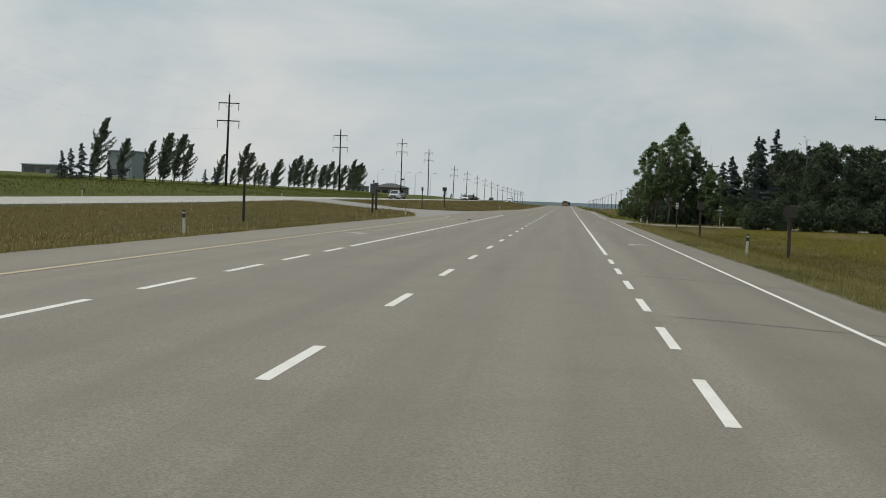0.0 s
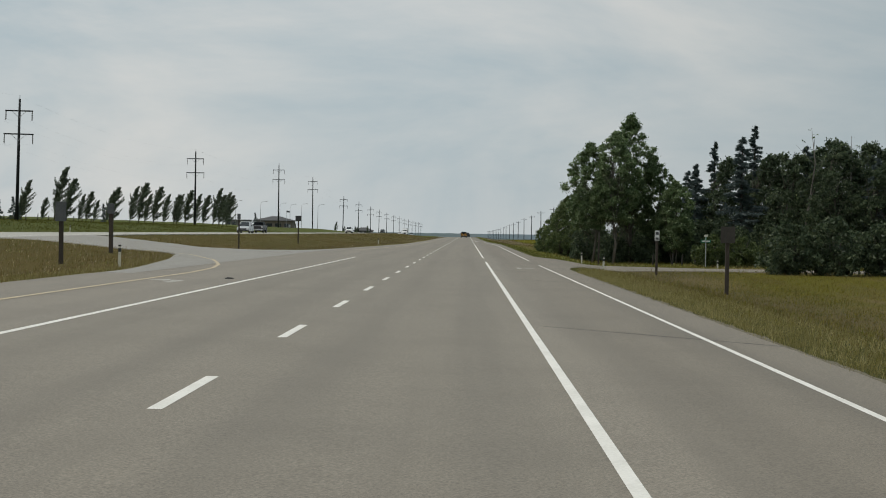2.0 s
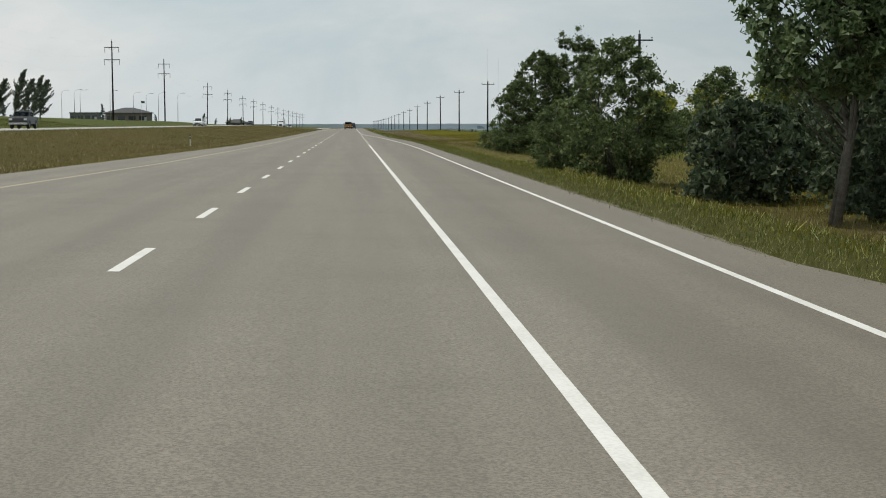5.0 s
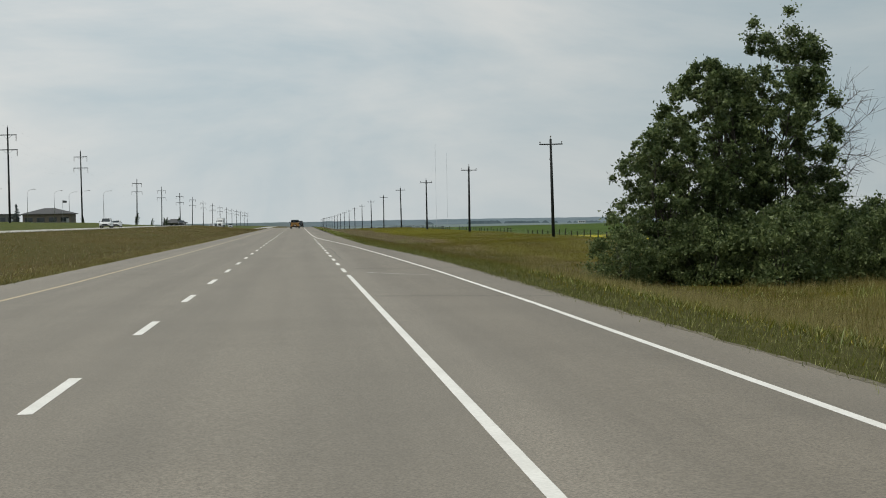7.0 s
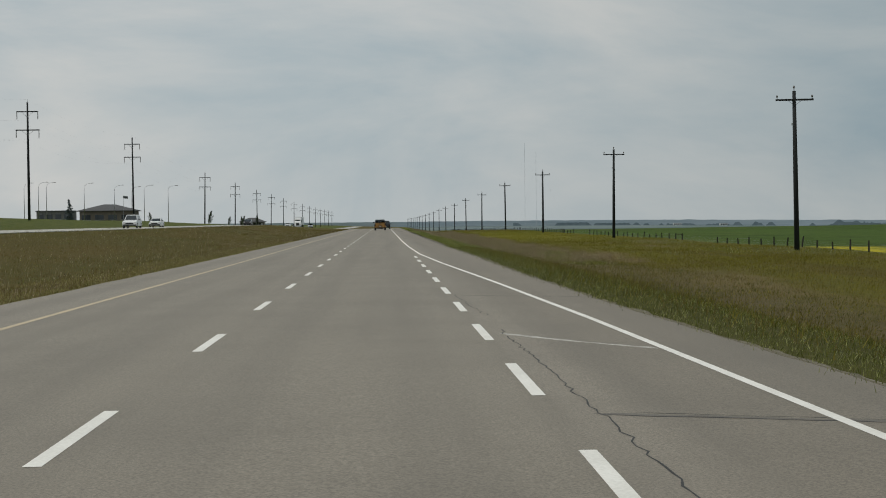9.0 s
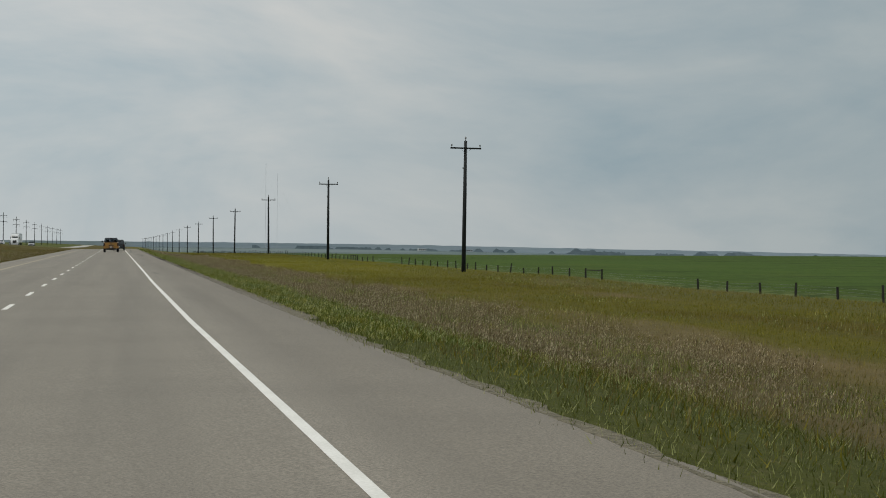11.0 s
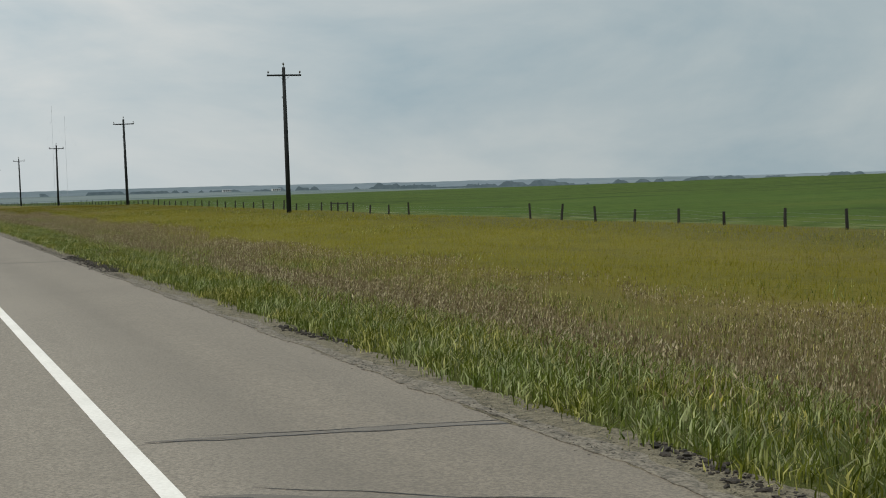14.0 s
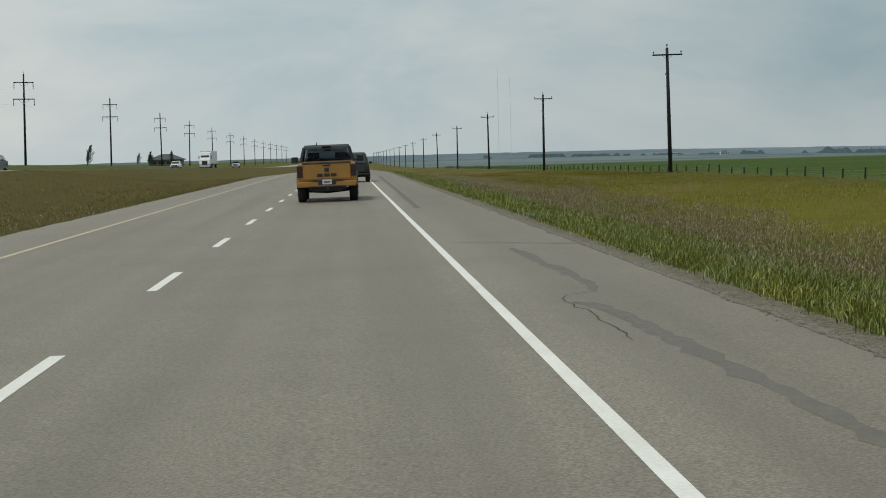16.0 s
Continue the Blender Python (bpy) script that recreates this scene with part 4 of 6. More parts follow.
# ---- taller transmission poles beyond the opposite carriageway ----
def tall_pole(h):
    pole = new("transmission_pole")
    part("shaft", tubed([(0, 0, -0.6), (0, 0, h * 0.5), (0, 0, h)], [0.24, 0.2, 0.14], 10), POLE_WOOD, pole, smooth=True)
    for z, half in ((h - 1.6, 1.85), (h - 4.7, 2.0)):
        arm = part("cross_arm", boxed(-half, half, -0.24, -0.1, z - 0.09, z + 0.09, 0.015), POLE_WOOD, pole)
        for x in (-half + 0.1, half - 0.1):
            pts = [(x, -0.17, z - 0.08 - 0.12 * k) for k in range(11)]
            part("insulator_string", tubed(pts, [0.04 if k % 2 else 0.1 for k in range(11)], 6), PORCELAIN, arm, "hanging string of insulators")
        for s in (-1, 1):
            part("brace", tubed([(0, -0.18, z - 0.9), (s * half * 0.5, -0.18, z - 0.08)], [0.03, 0.03], 6), STEEL, arm)
    part("peak_pin", tubed([(0, 0, h), (0, 0, h + 0.5)], [0.04, 0.03], 6), STEEL, pole)
    return tagged(pole, "tall dark wooden transmission pole with two cross-arms", "transmission pole", "poles beyond the far carriageway")


TALL_X = -57.5
tall = {}
tall_spots = [(125, 16.3), (255, 16.3), (390, 16.3), (541, 20.0), (650, 20.0), (797, 17.2), (903, 17.2), (1012, 17.2), (1102, 17.2)] + [(1205 + 108 * k, 17.2) for k in range(9)]
for y, h in tall_spots:
    m = pose(TALL_X, y, land(TALL_X, y), 0, lean_rng.uniform(-0.4, 1.2), lean_rng.uniform(-2, 2))
    if h in tall:
        copy_thing(tall[h], m)
    else:
        tall[h] = tall_pole(h)
        tall[h].matrix_world = m
for h_off, x_off in ((-3.0, -1.75), (-3.0, 1.75), (-6.1, -1.9), (-6.1, 1.9), (0.45, 0.0)):
    for (y0, h0), (y1, h1) in zip(tall_spots[:6], tall_spots[1:6]):
        za, zb = land(TALL_X, y0) + h0 + h_off, land(TALL_X, y1) + h1 + h_off
        pts = [(TALL_X + x_off, y0 + (y1 - y0) * t, za + (zb - za) * t - 7.0 * t * (1 - t) * (y1 - y0) / 130) for t in (k / 10 for k in range(11))]
        wire = mesh_object("power_line", tubed(pts, [0.003] * 11, 4), WIRE)
        tagged(wire, "thin sagging overhead power line between poles", "power line", "overhead lines")

# ---- fence along the crop ----
FENCE_X = 34.0
fence = thing("fence", pose(FENCE_X, 300, 0), "weathered wooden post fence along the green crop", "fence")
fence_rng = random.Random(9)
post_meshes = []
for k in range(5):
    bm = tubed([(0, 0, -0.4), (0, 0, 0.3), (0.01 * k, 0, 0.68 + 0.06 * (k - 2))], [0.066, 0.062, 0.056], 7)
    me = bpy.data.meshes.new("fence_post")
    bm.to_mesh(me)
    bm.free()
    me.materials.append(POST_WOOD)
    post_meshes.append(me)
y = 296.0
tops = []
while y < 1000:
    if not (517 < y < 531 or 427 < y < 440.5):
        ob = new("fence_post", post_meshes[fence_rng.randrange(5)])
        ob.parent = fence
        dx = fence_rng.uniform(-0.06, 0.06)
        z = land(FENCE_X, y) + fence_rng.uniform(-0.08, 0.06)
        ob.matrix_basis = pose(dx, y - 300, z, fence_rng.uniform(-4, 4), fence_rng.uniform(-5, 5), fence_rng.uniform(0, 90))
        tops.append((dx, y - 300, z))
    y += fence_rng.uniform(3.8, 4.4)
for hz in (0.2, 0.36, 0.5):
    part("fence_wire", tubed([(0.09, q[1], q[2] + hz) for q in tops], [0.003] * len(tops), 3), STEEL, fence)
za = land(FENCE_X, 441)
part("brace_rail", tubed([(0, 140.4, za + 0.58), (0, 143.8, za + 0.57)], [0.036, 0.032], 7), POST_WOOD, fence)
for yy in (140.3, 143.9):
    part("brace_post", tubed([(0, yy, za - 0.4), (0, yy, za + 0.70)], [0.065, 0.06], 8), POST_WOOD, fence)
za = land(FENCE_X, 550)
part("brace_rail", tubed([(0, 248.2, za + 0.62), (0, 252.2, za + 0.60)], [0.04, 0.036], 7), POST_WOOD, fence, "pale horizontal brace rail")
for yy in (248.0, 252.4):
    part("brace_post", tubed([(0, yy, za - 0.4), (0, yy, za + 0.72)], [0.065, 0.06], 8), POST_WOOD, fence)


# ---- road signs and markers ----
def sign_post(x, y, top, panel, face, label, name="road_sign", arrow_face=False, post=0.075, turn=0):
    z = land(x, y)
    sign = thing(name, pose(x, y, z, 0, 0, turn), label, "road sign")
    part("post", boxed(-post, post, -post, post, -0.4, top - z - 0.02, 0.012), SIGN_POST, sign)
    w, h = panel
    t = top - z
    board = part("panel", boxed(-w / 2, w / 2, -post - 0.03, -post - 0.008, t - h, t, 0.006), face, sign)
    if arrow_face:
        bm = bmesh.new()
        d = -post - 0.036
        cz = t - h / 2
        for q in ([(-0.42, 0), (-0.05, 0.19), (-0.05, -0.19)], [(-0.05, 0.09), (0.42, 0.09), (0.42, -0.09), (-0.05, -0.09)]):
            bm.faces.new([bm.verts.new((a * w, d, cz + b * w)) for a, b in q][::-1])
        part("arrow", bm, SIGN_WHITE, board, "white arrow pointing aside")
        for a, b, c, e in ((-w / 2, w / 2, h / 2 - 0.025, h / 2), (-w / 2, w / 2, -h / 2, -h / 2 + 0.025), (-w / 2, -w / 2 + 0.02, -h / 2, h / 2), (w / 2 - 0.02, w / 2, -h / 2, h / 2)):
            part("border", boxed(a, b, d, d + 0.004, cz + c, cz + e), SIGN_WHITE, board)
    return sign


marker = sign_post(12.5, 130.2, 1.82, (0.24, 0.52), SIGN_WHITE, "narrow white sign with grey blocks on a dark wooden post", post=0.06)
for low, high in ((0.30, 0.46), (0.05, 0.16)):
    part("sign_block", boxed(-0.08, 0.08, -0.096, -0.089, 1.82 - land(12.5, 130.2) - 0.52 + low, 1.82 - land(12.5, 130.2) - 0.52 + high), SIGN_DARK, marker, "plain grey block")
sign_post(13.1, 112.1, 1.95, (0.58, 0.66), SIGN_WOOD, "dark sign board on a wooden post in the grass")
sign_post(12.6, 59.0, 1.72, (0.55, 0.55), SIGN_WOOD, "dark square sign board on a wooden post by the ditch")
sign_post(11.6, 154.8, 1.75, (0.13, 0.5), SIGN_WOOD, "narrow weathered marker board on a wooden post", "marker_post", post=0.055)
sign_post(-13.8, 64.3, 2.7, (0.18, 0.55), SIGN_WOOD, "narrow weathered board on a tall wooden post in the median", post=0.06)
sign_post(-12.9, 108.8, 2.5, (0.42, 0.75), SIGN_DARK, "dark sign board on a wooden post at the median nose")
sign_post(-14.5, 124.0, 2.7, (0.34, 0.5), SIGN_DARK, "dark sign board on a wooden post beside the crossing", post=0.09)
sign_post(-14.0, 162.3, 2.7, (0.24, 0.4), SIGN_DARK, "tall thin sign post on the grass island", post=0.05)
sign_post(-16.3, 223.0, 3.2, (0.66, 0.6), SIGN_BLACK, "small dark sign board on a post in the median")


def delineator(x, y, h=0.85):
    z = land(x, y)
    mark = thing("delineator", pose(x, y, z, 0, random.uniform(-4, 4), 0), "white roadside delineator post with a black band", "delineator", "roadside delineators")
    part("post", boxed(-0.05, 0.05, -0.02, 0.02, -0.3, h, 0.012), WHITE_PLASTIC, mark)
    part("band", boxed(-0.054, 0.054, -0.024, 0.024, h - 0.2, h - 0.06, 0.01), BLACK_PLASTIC, mark)
    part("cap", boxed(-0.054, 0.054, -0.024, 0.024, h, h + 0.06, 0.01), BLACK_PLASTIC, mark)


for x, y in ((9.2, 46.0), (9.9, 132.0), (10.4, 154.0), (-10.1, 37.5), (-9.9, 105.5), (-40, 120), (-40, 215), (-9.5, 262)):
    delineator(x, y, 0.75)
for x, y in ((18.4, 147.0), (22.0, 146.2)):
    delineator(x, y, 0.5)
z = land(18.8, 154.5)
green = thing("street_name_sign", pose(18.8, 154.5, z), "green street-name blades on a thin steel post", "street sign")
part("post", tubed([(0, 0, -0.3), (0, 0, 1.42 - z + 0.25)], [0.035, 0.035], 8), STEEL, green)
t = 1.42 - z
blade = part("blade", boxed(-0.34, 0.34, -0.012, 0.012, t - 0.28, t - 0.08, 0.004), SIGN_GREEN, green)
part("lettering_bar", boxed(-0.26, 0.26, -0.018, -0.013, t - 0.22, t - 0.14), SIGN_WHITE, blade, "plain pale bar")
part("cross_blade", boxed(-0.012, 0.012, -0.34, 0.34, t - 0.06, t + 0.1, 0.004), SIGN_GREEN, green)
part("reflector", boxed(-0.12, 0.12, -0.05, -0.02, t + 0.12, t + 0.26, 0.01), WHITE_PLASTIC, green)

# short posts before the windbreak
far_fence = thing("fence", pose(-58, 180, 0), "row of short dark posts before the windbreak", "fence")
for k in range(26):
    ob = new("fence_post", post_meshes[k % 5])
    ob.parent = far_fence
    y = 168 + 5.2 * k
    ob.matrix_basis = pose(0.2 * math.sin(k), y - 180, land(-58, y) + 0.2, 0, 2 * math.sin(3 * k), 40 * k)
yard_fence = thing("fence", pose(18.9, 172, 0), "few short dark posts in the grass before the wood", "fence")
for x, y in ((17.3, 171.5), (18.9, 172.0), (19.7, 172.3), (20.8, 172.8)):
    ob = new("fence_post", post_meshes[2])
    ob.parent = yard_fence
    ob.matrix_basis = pose(x - 18.9, y - 172, land(x, y) + 0.25, 2, 3, 0)


# ---- trees ----
def leaf_cloud(centres, radii, count, size, rng, flat=0.8, shell=0.25):
    """Corners of small leaf quads gathered in clumps."""
    centres, radii = np.asarray(centres, float), np.asarray(radii, float)
    weight = radii ** 2
    pick = rng.choice(len(centres), count, p=weight / weight.sum())
    way = rng.normal(size=(count, 3))
    way /= np.linalg.norm(way, axis=1)[:, None]
    far = radii[pick] * (shell + (1 - shell) * rng.random(count)) * (0.65 + 1.1 * rng.random(count) ** 2)
    mid = centres[pick] + way * far[:, None] * np.array([1, 1, flat])
    a = rng.normal(size=(count, 3)) + way * 0.4
    a /= np.linalg.norm(a, axis=1)[:, None]
    b = np.cross(a, rng.normal(size=(count, 3)))
    b /= np.linalg.norm(b, axis=1)[:, None]
    s = size * (0.6 + 0.8 * rng.random(count))[:, None]
    return np.stack([mid - a * s, mid + b * s * 0.62 + a * s * 0.2, mid + a * s * 0.7 - b * s * 0.5], axis=1).reshape(-1, 3)


def broadleaf(name, h, reach, bare, clumps, leaves, size, seed, leaf, bark, label, category="tree", shape=None, lean=(0, 0), stems=1, dead=0, clump=0.2, lobes=()):
    """A tree with tapered trunk, limbs that end in clumps of leaves, and gaps between them; lobes (x, z, radius) stand out of the crown."""
    rng = np.random.default_rng(seed)
    shape = shape or (lambda t: math.sin(math.pi * min(1, 0.12 + 0.86 * t)) ** 0.7)
    tree = new(name)
    wood = bmesh.new()
    trunks = []
    for s in range(stems):
        ang = rng.uniform(0, math.tau)
        off = 0 if stems == 1 else rng.uniform(0.15, 0.55) * reach
        top = np.array([lean[0] * h + off * math.cos(ang) * 1.3, lean[1] * h + off * math.sin(ang) * 1.3, h * (0.93 if s == 0 else rng.uniform(0.6, 0.88))])
        foot = np.array([0.3 * off * math.cos(ang), 0.3 * off * math.sin(ang), -0.3])
        pts = [foot + (top - foot) * t + np.array([rng.normal(0, 0.02 * h), rng.normal(0, 0.02 * h), 0]) * (0 < t < 1) for t in (0, 0.25, 0.5, 0.75, 1)]
        r = max(0.05, 0.0085 * h) * (1 if s == 0 else 0.7)
        tube(wood, pts, [r * 1.25, r, r * 0.75, r * 0.45, r * 0.12], 8)
        trunks.append(pts)
    centres, radii = [], []
    for k in range(clumps):
        t = (k + rng.random()) / clumps
        z = h * (bare + (0.97 - bare) * t)
        rr = reach * shape(t)
        a = rng.uniform(0, math.tau)
        d = rr * math.sqrt(rng.uniform(0.05, 1.0))
        c = np.array([lean[0] * z + d * math.cos(a), lean[1] * z + d * math.sin(a), z])
        cr = max(0.16, clump * reach * rng.uniform(0.45, 1.6)) * (1 - 0.35 * t)
        centres.append(c)
        radii.append(cr)
        pts = trunks[int(rng.integers(len(trunks)))]
        zz = max(0.15 * h, z - d * rng.uniform(0.5, 1.0) - 0.3)
        i = min(3, int(zz / h * 4))
        u = min(1.0, max(0.0, zz / h * 4 - i))
        foot = pts[i] * (1 - u) + pts[i + 1] * u
        mid = (foot + c) / 2 + np.array([0, 0, -0.06 * d])
        w = 0.0022 * h
        if k % 3:
            continue
        tube(wood, [foot, mid, c], [w, w * 0.7, w * 0.2], 4)
    for lx, lz, lr in lobes:
        tube(wood, [trunks[0][2], np.array([lx * 0.7, 0, lz * 0.75]), np.array([lx, 0, lz])], [0.004 * h, 0.003 * h, 0.001 * h], 5)
        for k in range(14):
            centres.append(np.array([lx, 0, lz]) + rng.normal(size=3) * lr * np.array([0.45, 0.45, 0.5]))
            radii.append(lr * rng.uniform(0.25, 0.5))
    part("trunk", wood, bark, tree, smooth=True)
    soup_object("crown", leaf_cloud(centres, radii, leaves, size, rng), 3, leaf, tree)
    if dead:
        for k in range(dead):
            bare_wood = bmesh.new()
            a = rng.uniform(-0.7, 0.7)
            z0 = h * rng.uniform(0.3, 0.7)
            p0 = np.array([0.2 * reach, 0, z0])
            p1 = p0 + np.array([math.cos(a) * reach * 0.85, math.sin(a) * reach * 0.5, reach * rng.uniform(0.1, 0.5)])
            p2 = p1 + np.array([reach * rng.uniform(0.1, 0.5), 0, reach * rng.uniform(-0.05, 0.45)])
            tube(bare_wood, [p0, p1, p2], [0.026, 0.014, 0.004], 5)
            for j in range(16):
                b = p1 + (p2 - p1) * rng.random()
                tube(bare_wood, [b, b + rng.normal(size=3) * 0.35 + np.array([0.15, 0, 0.15])], [0.009, 0.003], 3)
            part("dead_branch", bare_wood, BARK_DEAD, tree, "bare grey dead branch")
    return tagged(tree, label, category)


def spruce(h, reach, seed, leaves=9000, size=0.2, label="tall dark blue-green spruce with drooping tiers of needles", group="spruces in the wood"):
    rng = np.random.default_rng(seed)
    tree = new("spruce_tree")
    boughs, needles = bmesh.new(), []
    tube(boughs, [(0, 0, -0.3), (0, 0, h * 0.5), (0, 0, h)], [0.018 * h, 0.011 * h, 0.02], 8)
    count = int(h * 7)
    per = max(8, leaves // count)
    for k in range(count):
        t = (k + rng.random()) / count
        z = h * (0.05 + 0.945 * t)
        length = reach * ((1 - t) ** 0.85 * 0.95 + 0.05) * rng.uniform(0.40, 1.32)
        a = rng.uniform(0, math.tau)
        out = np.array([math.cos(a), math.sin(a), 0])
        droop = 0.28 * (1 - t) * length
        p0, p1, p2 = np.array([0, 0, z]), np.array([0, 0, z - 0.4 * droop]) + out * length * 0.55, np.array([0, 0, z - 0.75 * droop]) + out * length
        tube(boughs, [p0, p1, p2], [0.03 * (1 - 0.7 * t), 0.02 * (1 - 0.7 * t), 0.005], 4)
        m = max(6, int(per * (0.4 + 1.2 * (1 - t))))
        u = rng.random(m) ** 0.7
        mid = p0 + (p2 - p0) * u[:, None]
        mid[:, 2] += -droop * 0.25 * np.sin(np.pi * u)
        side = np.array([-out[1], out[0], 0])
        spread = (0.10 + 0.24 * length * (1 - 0.55 * u)) * rng.normal(size=m) * 0.6
        mid = mid + side * spread[:, None]
        mid[:, 2] -= np.abs(rng.normal(size=m)) * 0.12
        a_ = out[None] * 0.8 + side[None] * np.sign(spread)[:, None] * 0.6 + rng.normal(size=(m, 3)) * 0.35 + np.array([0, 0, -0.25])
        a_ /= np.linalg.norm(a_, axis=1)[:, None]
        b_ = np.cross(a_, rng.normal(size=(m, 3)))
        b_ /= np.linalg.norm(b_, axis=1)[:, None]
        s = (size * rng.uniform(0.7, 1.3, m))[:, None]
        needles.append(np.stack([mid - a_ * s * 0.7, mid + b_ * s * 0.36, mid + a_ * s - b_ * s * 0.1], axis=1).reshape(-1, 3))
    part("trunk", boughs, BARK_DARK, tree)
    soup_object("needles", np.concatenate(needles), 3, LEAF_SPRUCE, tree)
    return tagged(tree, label, "tree", group)


def stand(ob, x, y, turn=0.0, size=1.0):
    ob.matrix_world = pose(x, y, land(x, y) - 0.05, 0, 0, turn)
    ob.scale = (size, size, size)
    return ob


def copies(ob, spots):
    """Stand the thing at the first spot and copies at the others: x, y, turn, size."""
    stand(ob, *spots[0])
    for x, y, turn, size in spots[1:]:
        c = copy_thing(ob, pose(x, y, land(x, y) - 0.05, 0, 0, turn))
        c.scale = (size, size, size)


def poplar_shape(t):
    return 0.55 + 0.45 * math.sin(math.pi * min(1, t * 1.05)) if t < 0.75 else max(0.12, 1.05 * (1 - t) / 0.3)


# poplars in front of the wood
pop_label = "tall green poplar with a pale trunk and gappy crown"
for i, (x, y, h, reach, bare) in enumerate(((16.6, 181.5, 13.0, 2.2, 0.26), (13.0, 180, 10.4, 2.2, 0.30), (14.9, 178.5, 11.4, 2.1, 0.32), (18.6, 183.0, 9.4, 2.0, 0.24), (20.1, 179.5, 7.2, 1.7, 0.18))):
    t = broadleaf("poplar_tree", h, reach, bare, 260, 30000, 0.10, 20 + i, LEAF_POPLAR, BARK_PALE, pop_label, shape=poplar_shape, lean=(0.01 * (i % 3 - 1), 0), stems=2, clump=0.15)
    tagged(t, group="poplars by the side road")
    stand(t, x, y, 40 * i)

# spruces of the wood
big = spruce(13.4, 2.6, 3, 17000, 0.19)
copies(big, [(30.8, 202, 0, 1.0), (32.3, 236, 80, 1.04)])
mid = spruce(9.8, 2.4, 5, 12000, 0.19)
copies(mid, [(27.2, 188.6, 0, 1.16), (22.3, 188, 15, 0.85), (33.5, 191, 130, 1.1), (24.2, 196, 60, 0.95), (38.5, 188, 200, 1.05), (43, 178, 20, 1.0), (29.5, 210, 250, 1.0), (36, 176, 310, 0.92), (25.5, 205, 170, 0.9), (48, 186, 90, 1.1), (41, 200, 45, 1.1), (53, 172, 10, 1.0)])

# broad-leaved trees of the wood
wood_tree = broadleaf("wood_tree", 10.0, 2.9, 0.08, 220, 15000, 0.145, 41, LEAF_WOOD, BARK_DARK, "dense dark-green broad-leaved tree in the wood", stems=3, clump=0.16)
tagged(wood_tree, group="trees of the wood")
copies(wood_tree, [(34.8, 186, 0, 1.12), (30.4, 192, 70, 1.0), (30.8, 181, 20, 0.95), (33.4, 178, 110, 1.02), (36.4, 180, 200, 1.06), (32.0, 174.5, 300, 0.78), (36, 173.5, 50, 0.85), (40, 175, 150, 1.0), (39, 181, 140, 1.06), (44, 172, 220, 1.0), (32.2, 196, 160, 1.04), (27.5, 197, 60, 1.0), (40.5, 184, 30, 1.05), (50, 178, 200, 1.1), (35, 195, 250, 1.05), (47, 165, 80, 0.95), (57, 180, 10, 1.1), (46, 195, 10, 1.1), (34, 215, 95, 1.0), (54, 160, 150, 0.9), (62, 170, 60, 1.0), (40, 230, 20, 1.0)])
dead_tree = broadleaf("dead_tree", 12.3, 1.6, 0.3, 24, 60, 0.1, 77, LEAF_DARK, BARK_DEAD, "bare grey dead tree rising above the wood")
copies(dead_tree, [(31.0, 178, 0, 1.0), (34.3, 178, 130, 0.95)])

# shrubs along the wood's foot
shrub = broadleaf("shrub", 2.9, 1.7, 0.03, 110, 7200, 0.108, 51, LEAF_WOOD, BARK_DARK, "low rounded dark-green shrub at the foot of the wood", "shrub", stems=4, clump=0.19)
tagged(shrub, group="shrubs at the wood")
copies(shrub, [(20.0, 133.6, 10, 0.98), (22.6, 133.2, 80, 1.08), (25.4, 133.8, 150, 1.0), (28.2, 133.4, 220, 1.12), (31.2, 133.8, 300, 1.05), (34.4, 133.5, 40, 1.15), (37.8, 134, 110, 1.1), (41.4, 133.8, 180, 1.15), (45, 134.2, 250, 1.2), (49, 134, 330, 1.2), (53, 134.5, 60, 1.2), (15.2, 195, 40, 0.8), (13.5, 190, 100, 1.05), (14.6, 192, 10, 1.05), (16.4, 185.5, 60, 1.15), (18.4, 186.5, 130, 1.2), (20.6, 184.5, 200, 1.25), (22.8, 182.5, 20, 1.3), (24.6, 184, 90, 1.3), (25.6, 180, 150, 1.1), (15.6, 182, 60, 0.8), (17.8, 180.5, 160, 0.8), (21.5, 180.5, 230, 0.95), (28, 180, 190, 1.2), (35.5, 174, 40, 1.3), (21.3, 186, 20, 1.35), (19.5, 199, 30, 1.4), (22, 204, 210, 1.5), (51, 160, 50, 1.2), (57, 160, 120, 1.3), (40, 169, 160, 1.5), (45, 166, 20, 1.4)])
bright_shrub = broadleaf("shrub", 2.5, 1.5, 0.03, 110, 12000, 0.075, 52, LEAF_BRIGHT, BARK_DARK, "fresh green rounded shrub in the grass before the wood", "shrub", stems=4, clump=0.18)
tagged(bright_shrub, group="shrubs at the wood")
copies(bright_shrub, [(20.2, 160.5, 0, 1.0), (22.2, 159.5, 70, 0.95), (24.4, 161, 160, 0.85)])
bush = broadleaf("bush_tree", 6.8, 2.7, 0.03, 200, 20000, 0.11, 61, LEAF_DARK, BARK_DARK, "broad rounded green bush tree beside the verge", stems=4, clump=0.16)
tagged(bush, group="bush trees by the verge")
copies(bush, [(12.4, 203, 0, 0.80), (10.5, 206, 120, 0.42), (30.0, 260.0, 60, 0.96), (35.0, 258.0, 200, 1.05)])

